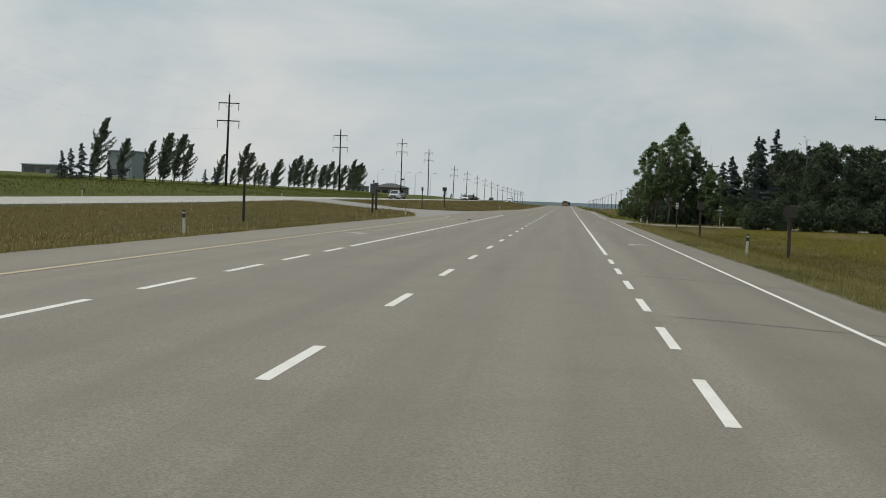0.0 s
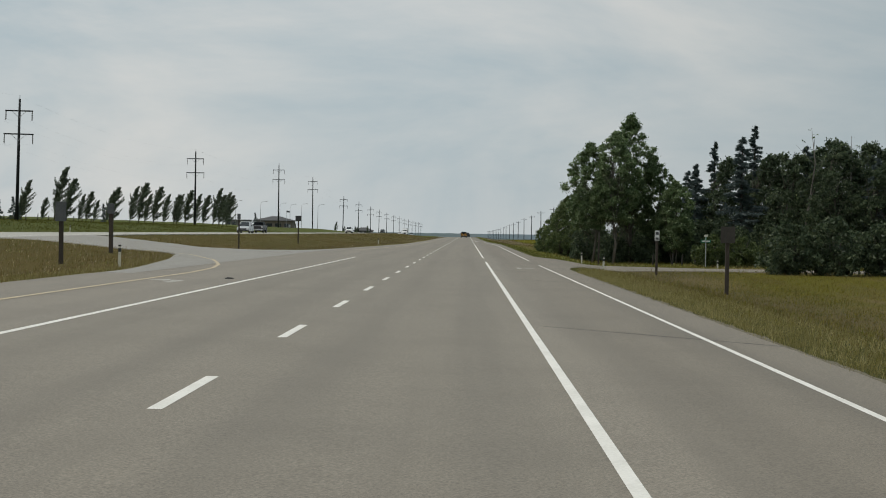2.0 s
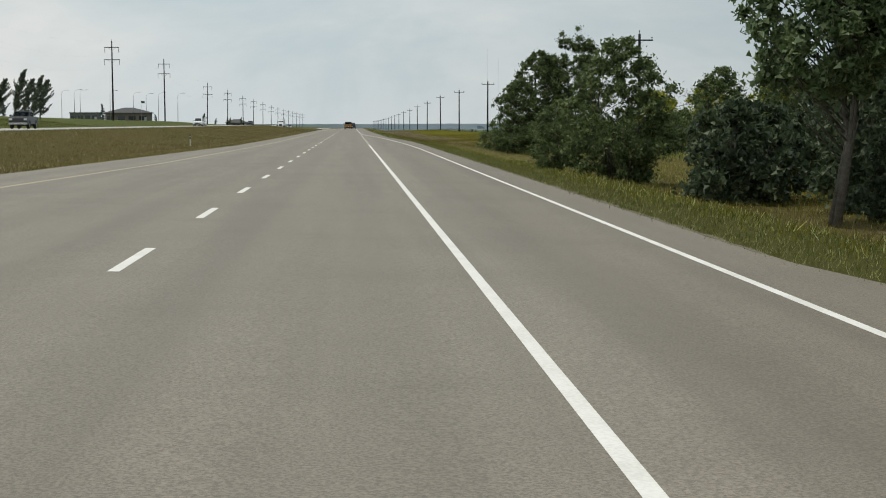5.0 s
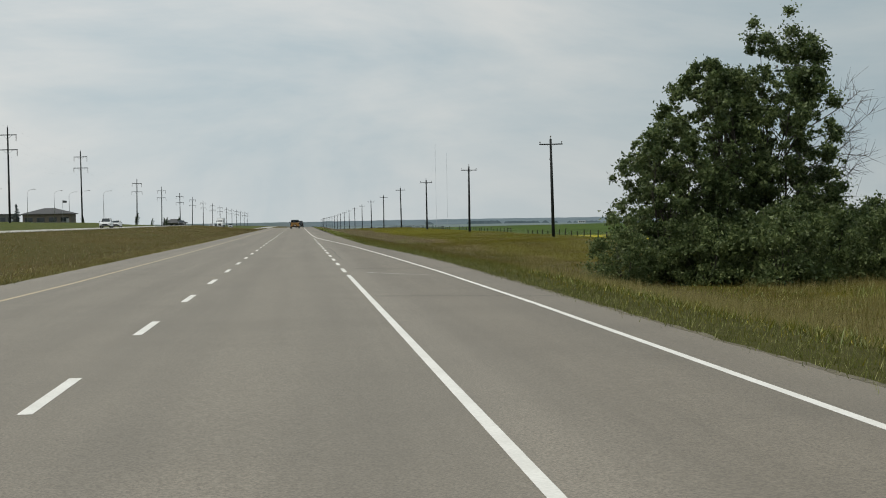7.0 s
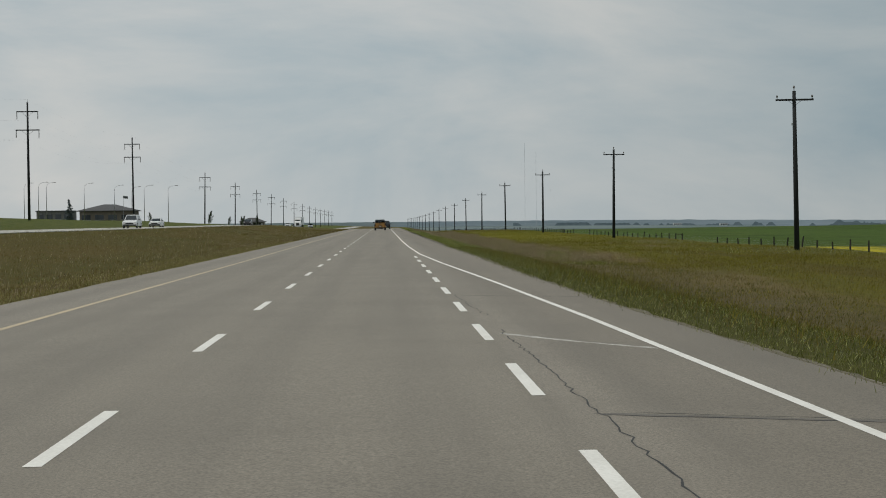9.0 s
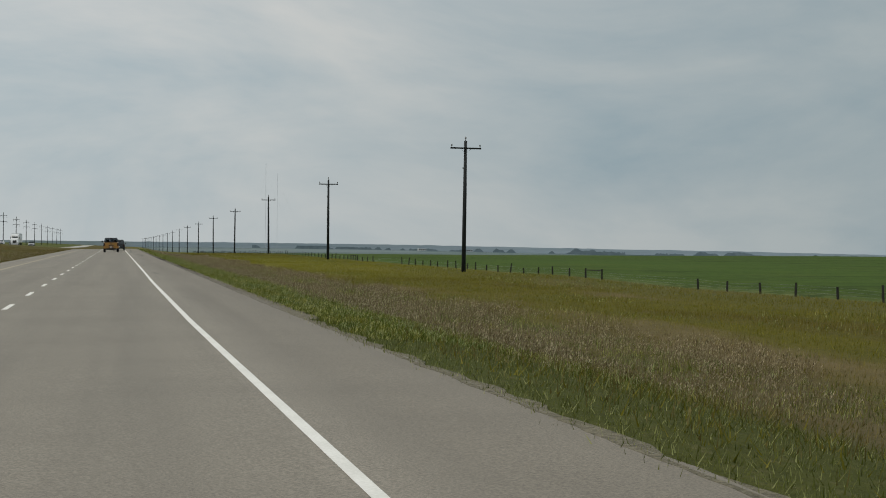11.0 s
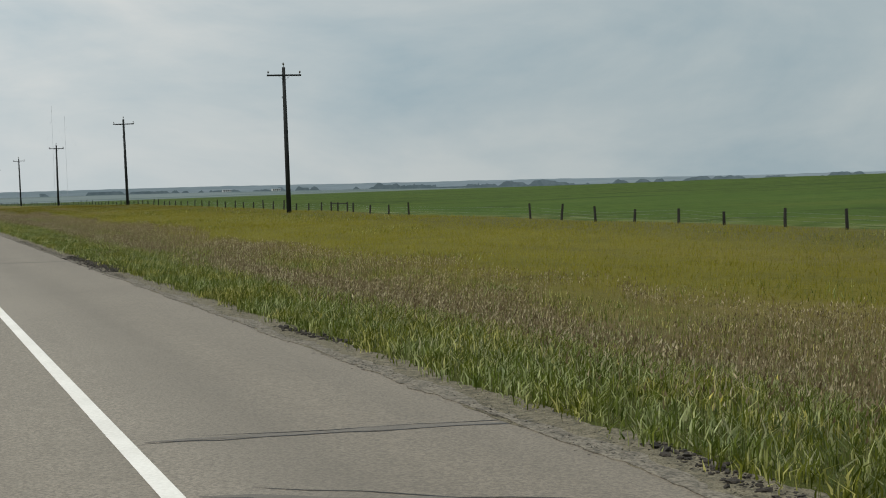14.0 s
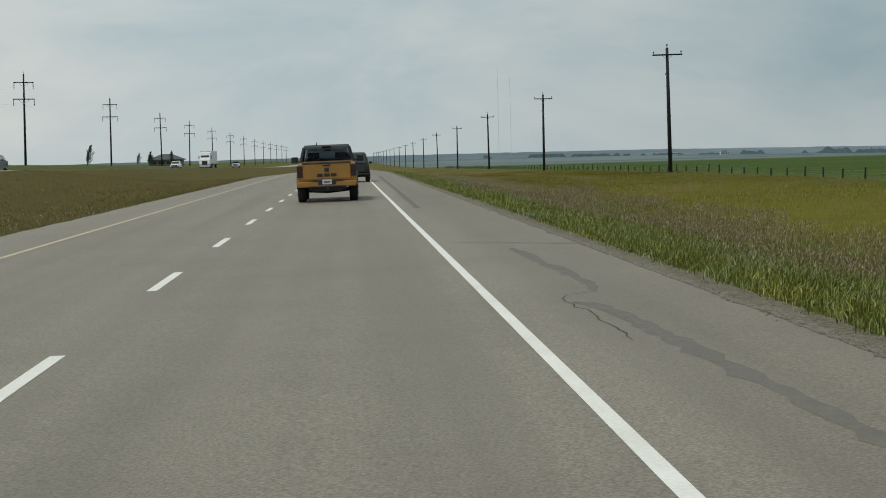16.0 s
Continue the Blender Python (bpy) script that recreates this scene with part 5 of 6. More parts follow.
# the large willow-like tree by the verge
stand(broadleaf("verge_tree", 8.2, 2.5, 0.03, 430, 50000, 0.078, 74, LEAF_DARK, BARK_DARK, "dense green tree of a roadside clump", stems=4, clump=0.115), 17.2, 266.8, 60)
willow = broadleaf("verge_tree", 7.9, 2.6, 0.03, 460, 72000, 0.078, 71, LEAF_DARK, BARK_DARK, "large dense green tree with dead branches by the verge", stems=4, dead=12, clump=0.115,
                   shape=lambda t: 1.0 if t < 0.6 else (0.92 if t < 0.85 else 0.7), lobes=((-0.5, 8.7, 0.75), (0.9, 8.3, 1.0), (1.3, 7.2, 0.9), (-1.5, 6.9, 0.9)))
stand(willow, 19.7, 267)
stand(broadleaf("verge_tree", 5.9, 2.4, 0.03, 340, 32000, 0.074, 72, LEAF_DARK, BARK_DARK, "lower leafy green tree with thin outer twigs", stems=4, clump=0.115), 15.5, 266, 180)
small = broadleaf("verge_shrub", 2.6, 1.9, 0.02, 120, 12000, 0.075, 73, LEAF_DARK, BARK_DARK, "dense low green shrub in the roadside grass", "shrub", stems=4, clump=0.2)
tagged(small, group="shrubs by the verge tree")
copies(small, [(18.6, 262.6, 0, 1.05), (23.4, 258.6, 70, 0.95), (25.0, 258.0, 250, 1.1), (26.8, 258.0, 30, 1.25), (29.6, 257.6, 100, 1.35), (32.6, 256.2, 200, 1.3), (36, 254.5, 280, 1.3), (22.6, 263.5, 90, 0.95), (13.4, 264.0, 200, 0.75), (16.3, 264, 30, 0.9), (25.5, 264.5, 140, 1.0), (21.2, 266, 300, 1.15), (24.3, 268.5, 60, 1.1)])
yellow = broadleaf("yellow_bush", 5.4, 2.3, 0.03, 190, 32000, 0.085, 81, LEAF_YELLOW, BARK_DARK, "large yellow-green flowering bush beside the verge", "bush", stems=4, dead=2, clump=0.21)
tagged(yellow, group="yellow bushes")
copies(yellow, [(25.8, 263, 0, 0.9), (30.4, 264, 120, 1.05), (34.8, 262, 220, 1.1)])

# windbreak rows beyond the far carriageway
def windswept(h, reach, shoots, leaves, size, seed, label):
    """A poplar combed by the wind: bent trunk, shoots swept up and to leeward, airy leaves along them."""
    rng = np.random.default_rng(seed)
    tree = new("windbreak_tree")
    wood, leaf_mid, leaf_way = bmesh.new(), [], []
    spine = lambda t: np.array([0.20 * h * t ** 1.6, 0.03 * h * math.sin(2.2 * t), -0.3 + (h + 0.3) * t])
    tube(wood, [spine(t) for t in (0, 0.2, 0.45, 0.7, 1.0)], [0.016 * h, 0.012 * h, 0.009 * h, 0.005 * h, 0.001 * h], 7)
    per = leaves // shoots
    for k in range(shoots):
        t = 0.14 + 0.82 * (k + rng.random()) / shoots
        a = rng.uniform(0, math.tau)
        long_ = reach * (0.55 + 0.75 * math.sin(math.pi * min(1, t * 1.15)) ** 0.8) * rng.uniform(0.5, 1.15) * (1.15 - 0.6 * t)
        out = np.array([0.62 * math.cos(a) + 0.42, 0.62 * math.sin(a), rng.uniform(0.55, 1.15)])
        p0 = spine(t)
        p2 = p0 + out * long_
        p1 = (p0 + p2) / 2 + np.array([0.0, 0, -0.10 * long_])
        tube(wood, [p0, p1, p2], [0.0028 * h, 0.0018 * h, 0.0006 * h], 3)
        u = rng.random(per) ** 0.75
        mid = ((1 - u) ** 2)[:, None] * p0 + (2 * u * (1 - u))[:, None] * p1 + (u ** 2)[:, None] * p2
        leaf_mid.append(mid + rng.normal(0, 0.06 * reach, (per, 3)) * (1.15 - 0.6 * u)[:, None])
        leaf_way.append(np.repeat(out[None], per, axis=0) * 0.7 + rng.normal(size=(per, 3)) * 0.6)
    mid, way = np.concatenate(leaf_mid), np.concatenate(leaf_way)
    way /= np.linalg.norm(way, axis=1)[:, None]
    b = np.cross(way, rng.normal(size=way.shape))
    b /= np.linalg.norm(b, axis=1)[:, None]
    z = (size * rng.uniform(0.6, 1.4, len(mid)))[:, None]
    part("trunk", wood, BARK_DARK, tree, smooth=True)
    soup_object("crown", np.stack([mid - way * z, mid + b * z * 0.5, mid + way * z - b * z * 0.2], axis=1).reshape(-1, 3), 3, LEAF_WIND, tree)
    return tagged(tree, label, "tree")


wind = windswept(8.8, 2.3, 60, 7200, 0.155, 91, "wind-bent poplar of a windbreak row, its green greyed for haze")
wind_two = windswept(7.8, 2.1, 54, 6600, 0.155, 92, "slender wind-swept poplar of a windbreak row")
for w in (wind, wind_two):
    tagged(w, group="windbreak trees")
rng = random.Random(31)
# along the row: distance and height
STAND = [(211, 8.6), (224, 6.4), (237, 6.4), (245, 8.2), (250, 6.7), (258, 8.5), (263.5, 6.8), (287, 4.0), (291.5, 5.8), (300, 3.6), (308, 8.4), (319, 7.1), (325, 4.6), (331, 5.4), (337, 3.9), (345, 5.8), (349, 5.0), (354, 6.8), (364, 7.0), (376.5, 8.2),
         (384, 6.0), (392.5, 8.0), (403, 6.4), (411, 6.8), (421, 6.8), (432, 8.2), (441, 7.4), (455, 7.6), (467, 9.4), (478, 8.2), (490, 9.0), (499, 8.6)]
row = [(-67.0 + rng.uniform(-0.8, 0.8), y, h / (7.5 if k % 2 else 8.4)) for k, (y, h) in enumerate(STAND)]
copies(wind, [(x, y, rng.uniform(-15, 15), s) for x, y, s in row[::2]])
copies(wind_two, [(x, y, rng.uniform(-15, 15), s) for x, y, s in row[1::2]])
little = spruce(5.2, 1.3, 7, 2600, 0.22, "small dark spruce on the far side of the highway", "small spruces")
copies(little, [(-65.4, 190.2, 0, 0.75), (-64.8, 192.2, 70, 0.82), (-65, 197.4, 40, 1.0), (-65, 202, 90, 0.66), (-66, 213.5, 20, 0.62), (-65, 217.2, 140, 0.6), (-66, 275, 200, 0.6), (-65, 278.7, 0, 0.7), (-65.5, 283, 100, 0.5), (-65, 336, 50, 0.72), (-95, 760, 0, 1.3), (-120, 700, 70, 1.2)])
far_tree = [(-78, 990, 20, 0.72), (-71, 1085, 40, 0.6), (-66, 1118, 90, 0.68), (-74, 1122, 150, 0.62), (-95, 930, 200, 0.5), (-88, 1180, 10, 0.6)]
for x, y, a, s in far_tree:
    c = copy_thing(wind, pose(x, y, land(x, y) - 0.05, 0, 0, a))
    c.scale = (s, s, s)


# ---- vehicles ----
def wheel(parent, x, y, r, w, rim=RIM):
    """A tyre with rounded shoulders, and its rim with five spokes."""
    bm = bmesh.new()
    prof = [(-w / 2, r * 0.62), (-w / 2, r * 0.93), (-w * 0.38, r), (w * 0.38, r), (w / 2, r * 0.93), (w / 2, r * 0.62)]
    rings = []
    for k in range(24):
        a = math.tau * k / 24
        rings.append([bm.verts.new((u, q * math.cos(a), q * math.sin(a))) for u, q in prof])
    for k in range(24):
        for j in range(len(prof) - 1):
            bm.faces.new((rings[k][j], rings[k][j + 1], rings[(k + 1) % 24][j + 1], rings[(k + 1) % 24][j]))
    wh = part("wheel", bm, TYRE, parent, "black rubber tyre", True)
    wh.location = (x, y, r)
    disc = bmesh.new()
    s = 1 if x > 0 else -1
    tube(disc, [(s * w * 0.1, 0, 0), (s * w * 0.42, 0, 0)], [r * 0.64, r * 0.6], 20)
    for k in range(5):
        a = math.tau * k / 5
        tube(disc, [(s * w * 0.45, 0, 0), (s * w * 0.47, r * 0.56 * math.cos(a), r * 0.56 * math.sin(a))], [r * 0.12, r * 0.1], 6)
    part("rim", disc, rim, wh, "grey alloy rim")
    return wh


def shell(outline, half, taper=None, bevel=0.06):
    return profile_body(bmesh.new(), outline, half, taper, bevel)


def quad_panel(corners, thick=0.012):
    """A thin pane from four corners."""
    bm = bmesh.new()
    c = [Vector(q) for q in corners]
    nrm = (c[1] - c[0]).cross(c[2] - c[0]).normalized() * thick
    a = [bm.verts.new(q) for q in c]
    b = [bm.verts.new(q + nrm) for q in c]
    bm.faces.new(a[::-1])
    bm.faces.new(b)
    for i in range(4):
        bm.faces.new((a[i], a[(i + 1) % 4], b[(i + 1) % 4], b[i]))
    return bm


def pickup(paint, label, name="pickup_truck", brand=True):
    """A crew-cab pickup; its tail stands at y = 0 and its nose at y = 5.85."""
    t = new(name)
    wide = 1.02
    body = part("body", shell([(0.10, 0.60), (0.06, 1.02), (0.08, 1.30), (2.15, 1.33), (4.15, 1.30), (5.55, 1.22), (5.82, 1.05), (5.86, 0.62), (5.3, 0.48), (0.6, 0.50)], wide, lambda z: 1.0 - 0.05 * max(0, (z - 0.9)) / 0.45, 0.07), paint, t)
    part("bed_well", boxed(-0.82, 0.82, 0.22, 2.0, 1.1, 1.345, 0.01), BLACK_PLASTIC, body, "dark open cargo bed")
    cab_taper = lambda z: 0.94 - 0.17 * max(0.0, (z - 1.3)) / 0.65
    cab = part("cab", shell([(2.12, 1.20), (2.15, 1.38), (4.34, 1.38), (4.50, 1.22)], wide, cab_taper, 0.03), paint, t)
    part("roof_skin", shell([(2.27, 1.80), (2.33, 1.885), (2.5, 1.945), (3.5, 1.955), (3.72, 1.885), (3.74, 1.82)], wide * 1.006, cab_taper, 0.05), PAINT_DARK, cab, "dark roof")
    for s in (-1, 1):
        low, high = s * wide * cab_taper(1.36) * 0.965, s * wide * cab_taper(1.84) * 0.965
        for y0, y1, r in ((2.19, 2.33, 0.075), (3.24, 3.20, 0.045), (4.36, 3.74, 0.045)):
            part("pillar", tubed([(low, y0, 1.34), (high, y1, 1.85)], [r, r * 0.85], 6), PAINT_DARK, cab, "dark window pillar")
    part("rear_window", quad_panel([(-0.86, 2.14, 1.38), (0.86, 2.14, 1.38), (0.74, 2.28, 1.82), (-0.74, 2.28, 1.82)], -0.012), TINTED_GLASS, cab, "tinted rear window")
    part("windscreen", quad_panel([(-0.80, 4.36, 1.38), (0.80, 4.36, 1.38), (0.70, 3.76, 1.86), (-0.70, 3.76, 1.86)], 0.01), TINTED_GLASS, cab, "tinted windscreen")
    for s in (-1, 1):
        for y0, y1, y2, y3 in ((2.32, 3.2, 3.17, 2.42), (3.28, 4.22, 3.70, 3.23)):
            xa, xb = s * (wide * cab_taper(1.39) - 0.03), s * (wide * cab_taper(1.83) - 0.03)
            part("side_window", quad_panel([(xa, y0, 1.39), (xa, y1, 1.39), (xb, y2, 1.83), (xb, y3, 1.83)], 0.010 * s), TINTED_GLASS, cab)
    part("dashboard", boxed(-0.78, 0.78, 3.95, 4.3, 1.36, 1.43, 0.02), BLACK_PLASTIC, cab)
    part("rear_bench", boxed(-0.76, 0.76, 2.34, 2.46, 1.36, 1.46, 0.04), BLACK_PLASTIC, cab, "dark rear seat back")
    for x, y in ((-0.52, 2.42), (0.52, 2.42), (-0.42, 3.1), (0.42, 3.1)):
        part("head_restraint", boxed(x - 0.14, x + 0.14, y - 0.05, y + 0.05, 1.44, 1.68, 0.035), BLACK_PLASTIC, cab)
    part("inner_mirror", boxed(-0.13, 0.13, 3.70, 3.74, 1.72, 1.79, 0.012), BLACK_PLASTIC, cab)
    part("brake_lamp", boxed(-0.16, 0.16, 2.27, 2.33, 1.865, 1.905, 0.008), LAMP_RED, cab)
    part("roof_aerial", tubed([(-0.35, 3.0, 1.94), (-0.35, 2.94, 2.05)], [0.02, 0.008], 6), BLACK_PLASTIC, cab)
    gate = part("tailgate", boxed(-0.80, 0.80, 0.03, 0.09, 0.74, 1.31, 0.025), paint, t)
    part("gate_cap", boxed(-0.80, 0.80, 0.022, 0.10, 1.285, 1.325, 0.012), BLACK_PLASTIC, gate, "black plastic top cap")
    part("gate_handle", boxed(-0.13, 0.13, 0.01, 0.05, 1.215, 1.265, 0.01), BLACK_PLASTIC, gate)
    part("gate_crease", boxed(-0.76, 0.76, 0.018, 0.05, 0.80, 0.83, 0.006), paint, gate)
    if brand:
        part("badge", boxed(-0.075, 0.075, 0.012, 0.04, 1.02, 1.15, 0.02), BLACK_PLASTIC, gate, "plain dark badge")
        for x in (-0.23, 0.0, 0.23):
            part("emblem_block", boxed(x - 0.095, x + 0.095, 0.014, 0.04, 0.86, 0.965, 0.012), BLACK_PLASTIC, gate, "plain dark block")
    for s in (-1, 1):
        part("tail_lamp", boxed(min(s * 0.815, s * 1.0), max(s * 0.815, s * 1.0), 0.02, 0.16, 0.86, 1.24, 0.02), LAMP_RED, t, "dark red tail lamp")
    bump = part("bumper", boxed(-0.98, 0.98, -0.10, 0.10, 0.52, 0.70, 0.035), paint, t)
    part("bumper_lip", boxed(-0.62, 0.62, -0.107, 0.05, 0.50, 0.545, 0.012), BLACK_PLASTIC, bump, "black lower lip")
    part("plate_recess", boxed(-0.30, 0.30, -0.108, -0.09, 0.585, 0.745, 0.012), BLACK_PLASTIC, bump, "black plate recess")
    part("step_pad", boxed(-0.55, 0.55, -0.105, 0.05, 0.695, 0.715, 0.006), BLACK_PLASTIC, bump)
    part("number_plate", boxed(-0.155, 0.155, -0.115, -0.09, 0.60, 0.76, 0.006), SIGN_WHITE, bump, "white number plate")
    part("plate_bar", boxed(-0.11, 0.11, -0.119, -0.114, 0.655, 0.705), SIGN_DARK, bump, "plain grey bar")
    part("tow_hitch", boxed(-0.045, 0.045, -0.16, 0.1, 0.40, 0.50, 0.008), BLACK_PLASTIC, t)
    for s in (-1, 1):
        part("exhaust_tip", tubed([(s * 0.58, -0.02, 0.46), (s * 0.58, 0.3, 0.46)], [0.05, 0.05], 10), BLACK_PLASTIC, t)
    part("chassis", boxed(-0.52, 0.52, 0.15, 5.4, 0.36, 0.56, 0.02), BLACK_PLASTIC, t, "black underside frame")
    part("rear_axle", tubed([(-0.85, 1.15, 0.40), (0, 1.15, 0.40), (0.85, 1.15, 0.40)], [0.06, 0.13, 0.06], 8), BLACK_PLASTIC, t)
    for s in (-1, 1):
        for y in (1.15, 4.75):
            wheel(t, s * 0.88, y, 0.41, 0.28)
            part("wheel_arch", tubed([(s * 1.012, y + 0.5 * math.cos(a), 0.44 + 0.5 * math.sin(a)) for a in (math.pi * k / 10 for k in range(11))], [0.035] * 11, 6), BLACK_PLASTIC, t)
        mirror = part("door_mirror", boxed(min(s * 1.06, s * 1.30), max(s * 1.06, s * 1.30), 3.86, 4.02, 1.33, 1.55, 0.03), BLACK_PLASTIC, t, "black door mirror")
        part("mirror_arm", boxed(min(s * 0.9, s * 1.08), max(s * 0.9, s * 1.08), 3.9, 3.98, 1.36, 1.41, 0.01), BLACK_PLASTIC, mirror)
        part("head_lamp", boxed(min(s * 0.62, s * 0.98), max(s * 0.62, s * 0.98), 5.74, 5.89, 0.92, 1.12, 0.03), LAMP_CLEAR, t, "clear headlamp")
    part("grille", boxed(-0.6, 0.6, 5.80, 5.90, 0.74, 1.13, 0.03), BLACK_PLASTIC, t, "black grille")
    part("front_bumper", boxed(-0.98, 0.98, 5.78, 5.98, 0.46, 0.68, 0.04), CHROME, t)
    return tagged(t, label, "pickup truck")


def passenger_car(paint, label, name="car", tall=False, category="car"):
    """A car or sport-utility; its tail stands at y = 0, its nose at y = 4.6."""
    t = new(name)
    h = 1.72 if tall else 1.45
    belt = 1.02 if tall else 0.92
    low = 0.30 if tall else 0.22
    wide = 0.93 if tall else 0.90
    part("body", shell([(0.06, low + 0.15), (0.0, 0.62), (0.08, belt), (1.0, belt + 0.03), (3.1, belt), (4.1, belt - 0.1), (4.52, belt - 0.27), (4.62, 0.55), (4.5, low), (0.3, low)], wide, lambda z: 1 - 0.06 * max(0, z - 0.6) / 0.4, 0.07), paint, t)
    tp = lambda z: 0.93 - 0.2 * max(0.0, z - belt) / (h - belt)
    back = 0.12 if tall else 0.55
    cab = part("cabin", shell([(back, belt - 0.02), (back + 0.42, h - 0.08), (back + 0.7, h), (2.3, h), (2.6, h - 0.06), (3.35, belt - 0.02)], wide, tp, 0.06), paint, t)
    part("windscreen", quad_panel([(-0.74, 3.30, belt + 0.05), (0.74, 3.30, belt + 0.05), (0.60, 2.68, h - 0.08), (-0.60, 2.68, h - 0.08)]), GLASS, cab, "dark windscreen")
    part("rear_window", quad_panel([(0.70, back + 0.02, belt + 0.08), (-0.70, back + 0.02, belt + 0.08), (-0.58, back + 0.38, h - 0.12), (0.58, back + 0.38, h - 0.12)]), GLASS, cab, "dark rear window")
    for s in (-1, 1):
        for y0, y1, y2, y3 in ((back + 0.45, 1.75, 1.75, back + 0.72), (1.83, 3.05, 2.52, 1.83)):
            xa, xb = s * (wide * tp(belt + 0.05) + 0.006), s * (wide * tp(h - 0.1) + 0.006)
            part("side_window", quad_panel([(xa, y0, belt + 0.05), (xa, y1, belt + 0.05), (xb, y2, h - 0.1), (xb, y3, h - 0.1)], 0.01 * s), GLASS, cab)
        for y in (0.85, 3.75):
            wheel(t, s * (wide - 0.12), y, 0.36 if tall else 0.33, 0.23)
        part("head_lamp", boxed(min(s * 0.52, s * 0.86), max(s * 0.52, s * 0.86), 4.42, 4.60, 0.64, 0.78, 0.03), LAMP_CLEAR, t, "clear headlamp")
        part("tail_lamp", boxed(min(s * 0.62, s * 0.86), max(s * 0.62, s * 0.86), -0.02, 0.12, 0.66, 0.92, 0.03), LAMP_RED, t, "red tail lamp")
        part("door_mirror", boxed(min(s * 0.92, s * 1.10), max(s * 0.92, s * 1.10), 2.85, 2.97, belt + 0.02, belt + 0.16, 0.03), BLACK_PLASTIC, t)
    part("grille", boxed(-0.48, 0.48, 4.55, 4.66, 0.52, 0.72, 0.03), BLACK_PLASTIC, t, "black grille")
    part("front_bumper", boxed(-0.84, 0.84, 4.46, 4.68, low + 0.02, 0.46, 0.05), BLACK_PLASTIC, t)
    part("rear_bumper", boxed(-0.84, 0.84, -0.08, 0.14, low + 0.1, 0.52, 0.05), paint, t)
    part("number_plate", boxed(-0.15, 0.15, -0.1, -0.07, 0.56, 0.66, 0.004), SIGN_WHITE, t, "white number plate")
    return tagged(t, label, category)


LANE = 1.82
truck = pickup(PAINT_ORANGE, "amber-orange pickup truck with dark rear window on the highway")
truck.matrix_world = pose(LANE - 0.10, 555.5, road_z(LANE, 556), 0, -math.degrees(math.atan(tilt(556))), 0)
suv = passenger_car(PAINT_DARK, "dark sport-utility vehicle driving ahead on the highway", "sport_utility", True, "suv")
suv.matrix_world = pose(2.80, 592.0, road_z(2.80, 592), 0, 0, 0)


def oncoming(ob, x, y, size=1.0):
    ob.matrix_world = pose(x, y, opposite_z(y) + 0.0, 0, 0, 180)


oncoming(passenger_car(PAINT_SILVER, "silver sport-utility vehicle on the opposite carriageway", "sport_utility", True, "suv"), -30, 279)
oncoming(pickup(PAINT_DARK, "dark pickup truck on the opposite carriageway", brand=False), -33.6, 322)
white_suv = passenger_car(PAINT_WHITE_CAR, "white sport-utility vehicle on the opposite carriageway", "sport_utility", True, "suv")
oncoming(white_suv, -30, 480)
oncoming(passenger_car(PAINT_WHITE_CAR, "white car on the pale opposite carriageway"), -33.6, 526)
oncoming(passenger_car(PAINT_DARK, "dark car far along the opposite carriageway"), -30, 650)
oncoming(passenger_car(PAINT_WHITE_CAR, "white car far along the opposite carriageway"), -30, 803)
oncoming(passenger_car(PAINT_DARK, "dark sport-utility vehicle far along the opposite carriageway", "sport_utility", True, "suv"), -33.6, 906)
oncoming(pickup(PAINT_SILVER, "silver pickup truck far along the opposite carriageway", brand=False), -30, 965)


def semi_truck():
    t = new("semi_truck")
    cab = part("cab", shell([(15.9, 0.7), (15.9, 3.5), (16.4, 3.85), (17.4, 3.6), (17.9, 2.6), (19.3, 2.1), (19.6, 1.2), (19.5, 0.6)], 1.2, None, 0.12), PAINT_WHITE_CAR, t)
    part("windscreen", quad_panel([(-1.0, 17.93, 2.62), (1.0, 17.93, 2.62), (0.95, 17.52, 3.32), (-0.95, 17.52, 3.32)], 0.02), GLASS, cab, "dark windscreen")
    part("grille", boxed(-0.6, 0.6, 19.4, 19.66, 0.9, 1.8, 0.04), BLACK_PLASTIC, cab, "black grille")
    part("bumper", boxed(-1.2, 1.2, 19.4, 19.75, 0.4, 0.85, 0.06), CHROME, t)
    part("trailer_box", boxed(-1.3, 1.3, 0.0, 15.2, 1.15, 4.1, 0.03), PAINT_WHITE_CAR, t, "white box trailer")
    part("trailer_frame", boxed(-0.5, 0.5, 0.2, 15.0, 0.85, 1.15), BLACK_PLASTIC, t)
    for s in (-1, 1):
        for y in (1.2, 2.5, 13.6, 14.9, 18.6):
            wheel(t, s * 1.05, y, 0.5, 0.42)
        part("head_lamp", boxed(min(s * 0.75, s * 1.15), max(s * 0.75, s * 1.15), 19.3, 19.62, 1.0, 1.25, 0.03), LAMP_CLEAR, t)
        part("door_mirror", boxed(min(s * 1.3, s * 1.5), max(s * 1.3, s * 1.5), 17.6, 17.75, 2.3, 3.0, 0.03), BLACK_PLASTIC, t)
    return tagged(t, "white semi truck with a white box trailer", "semi truck")


oncoming(semi_truck(), -30, 880)


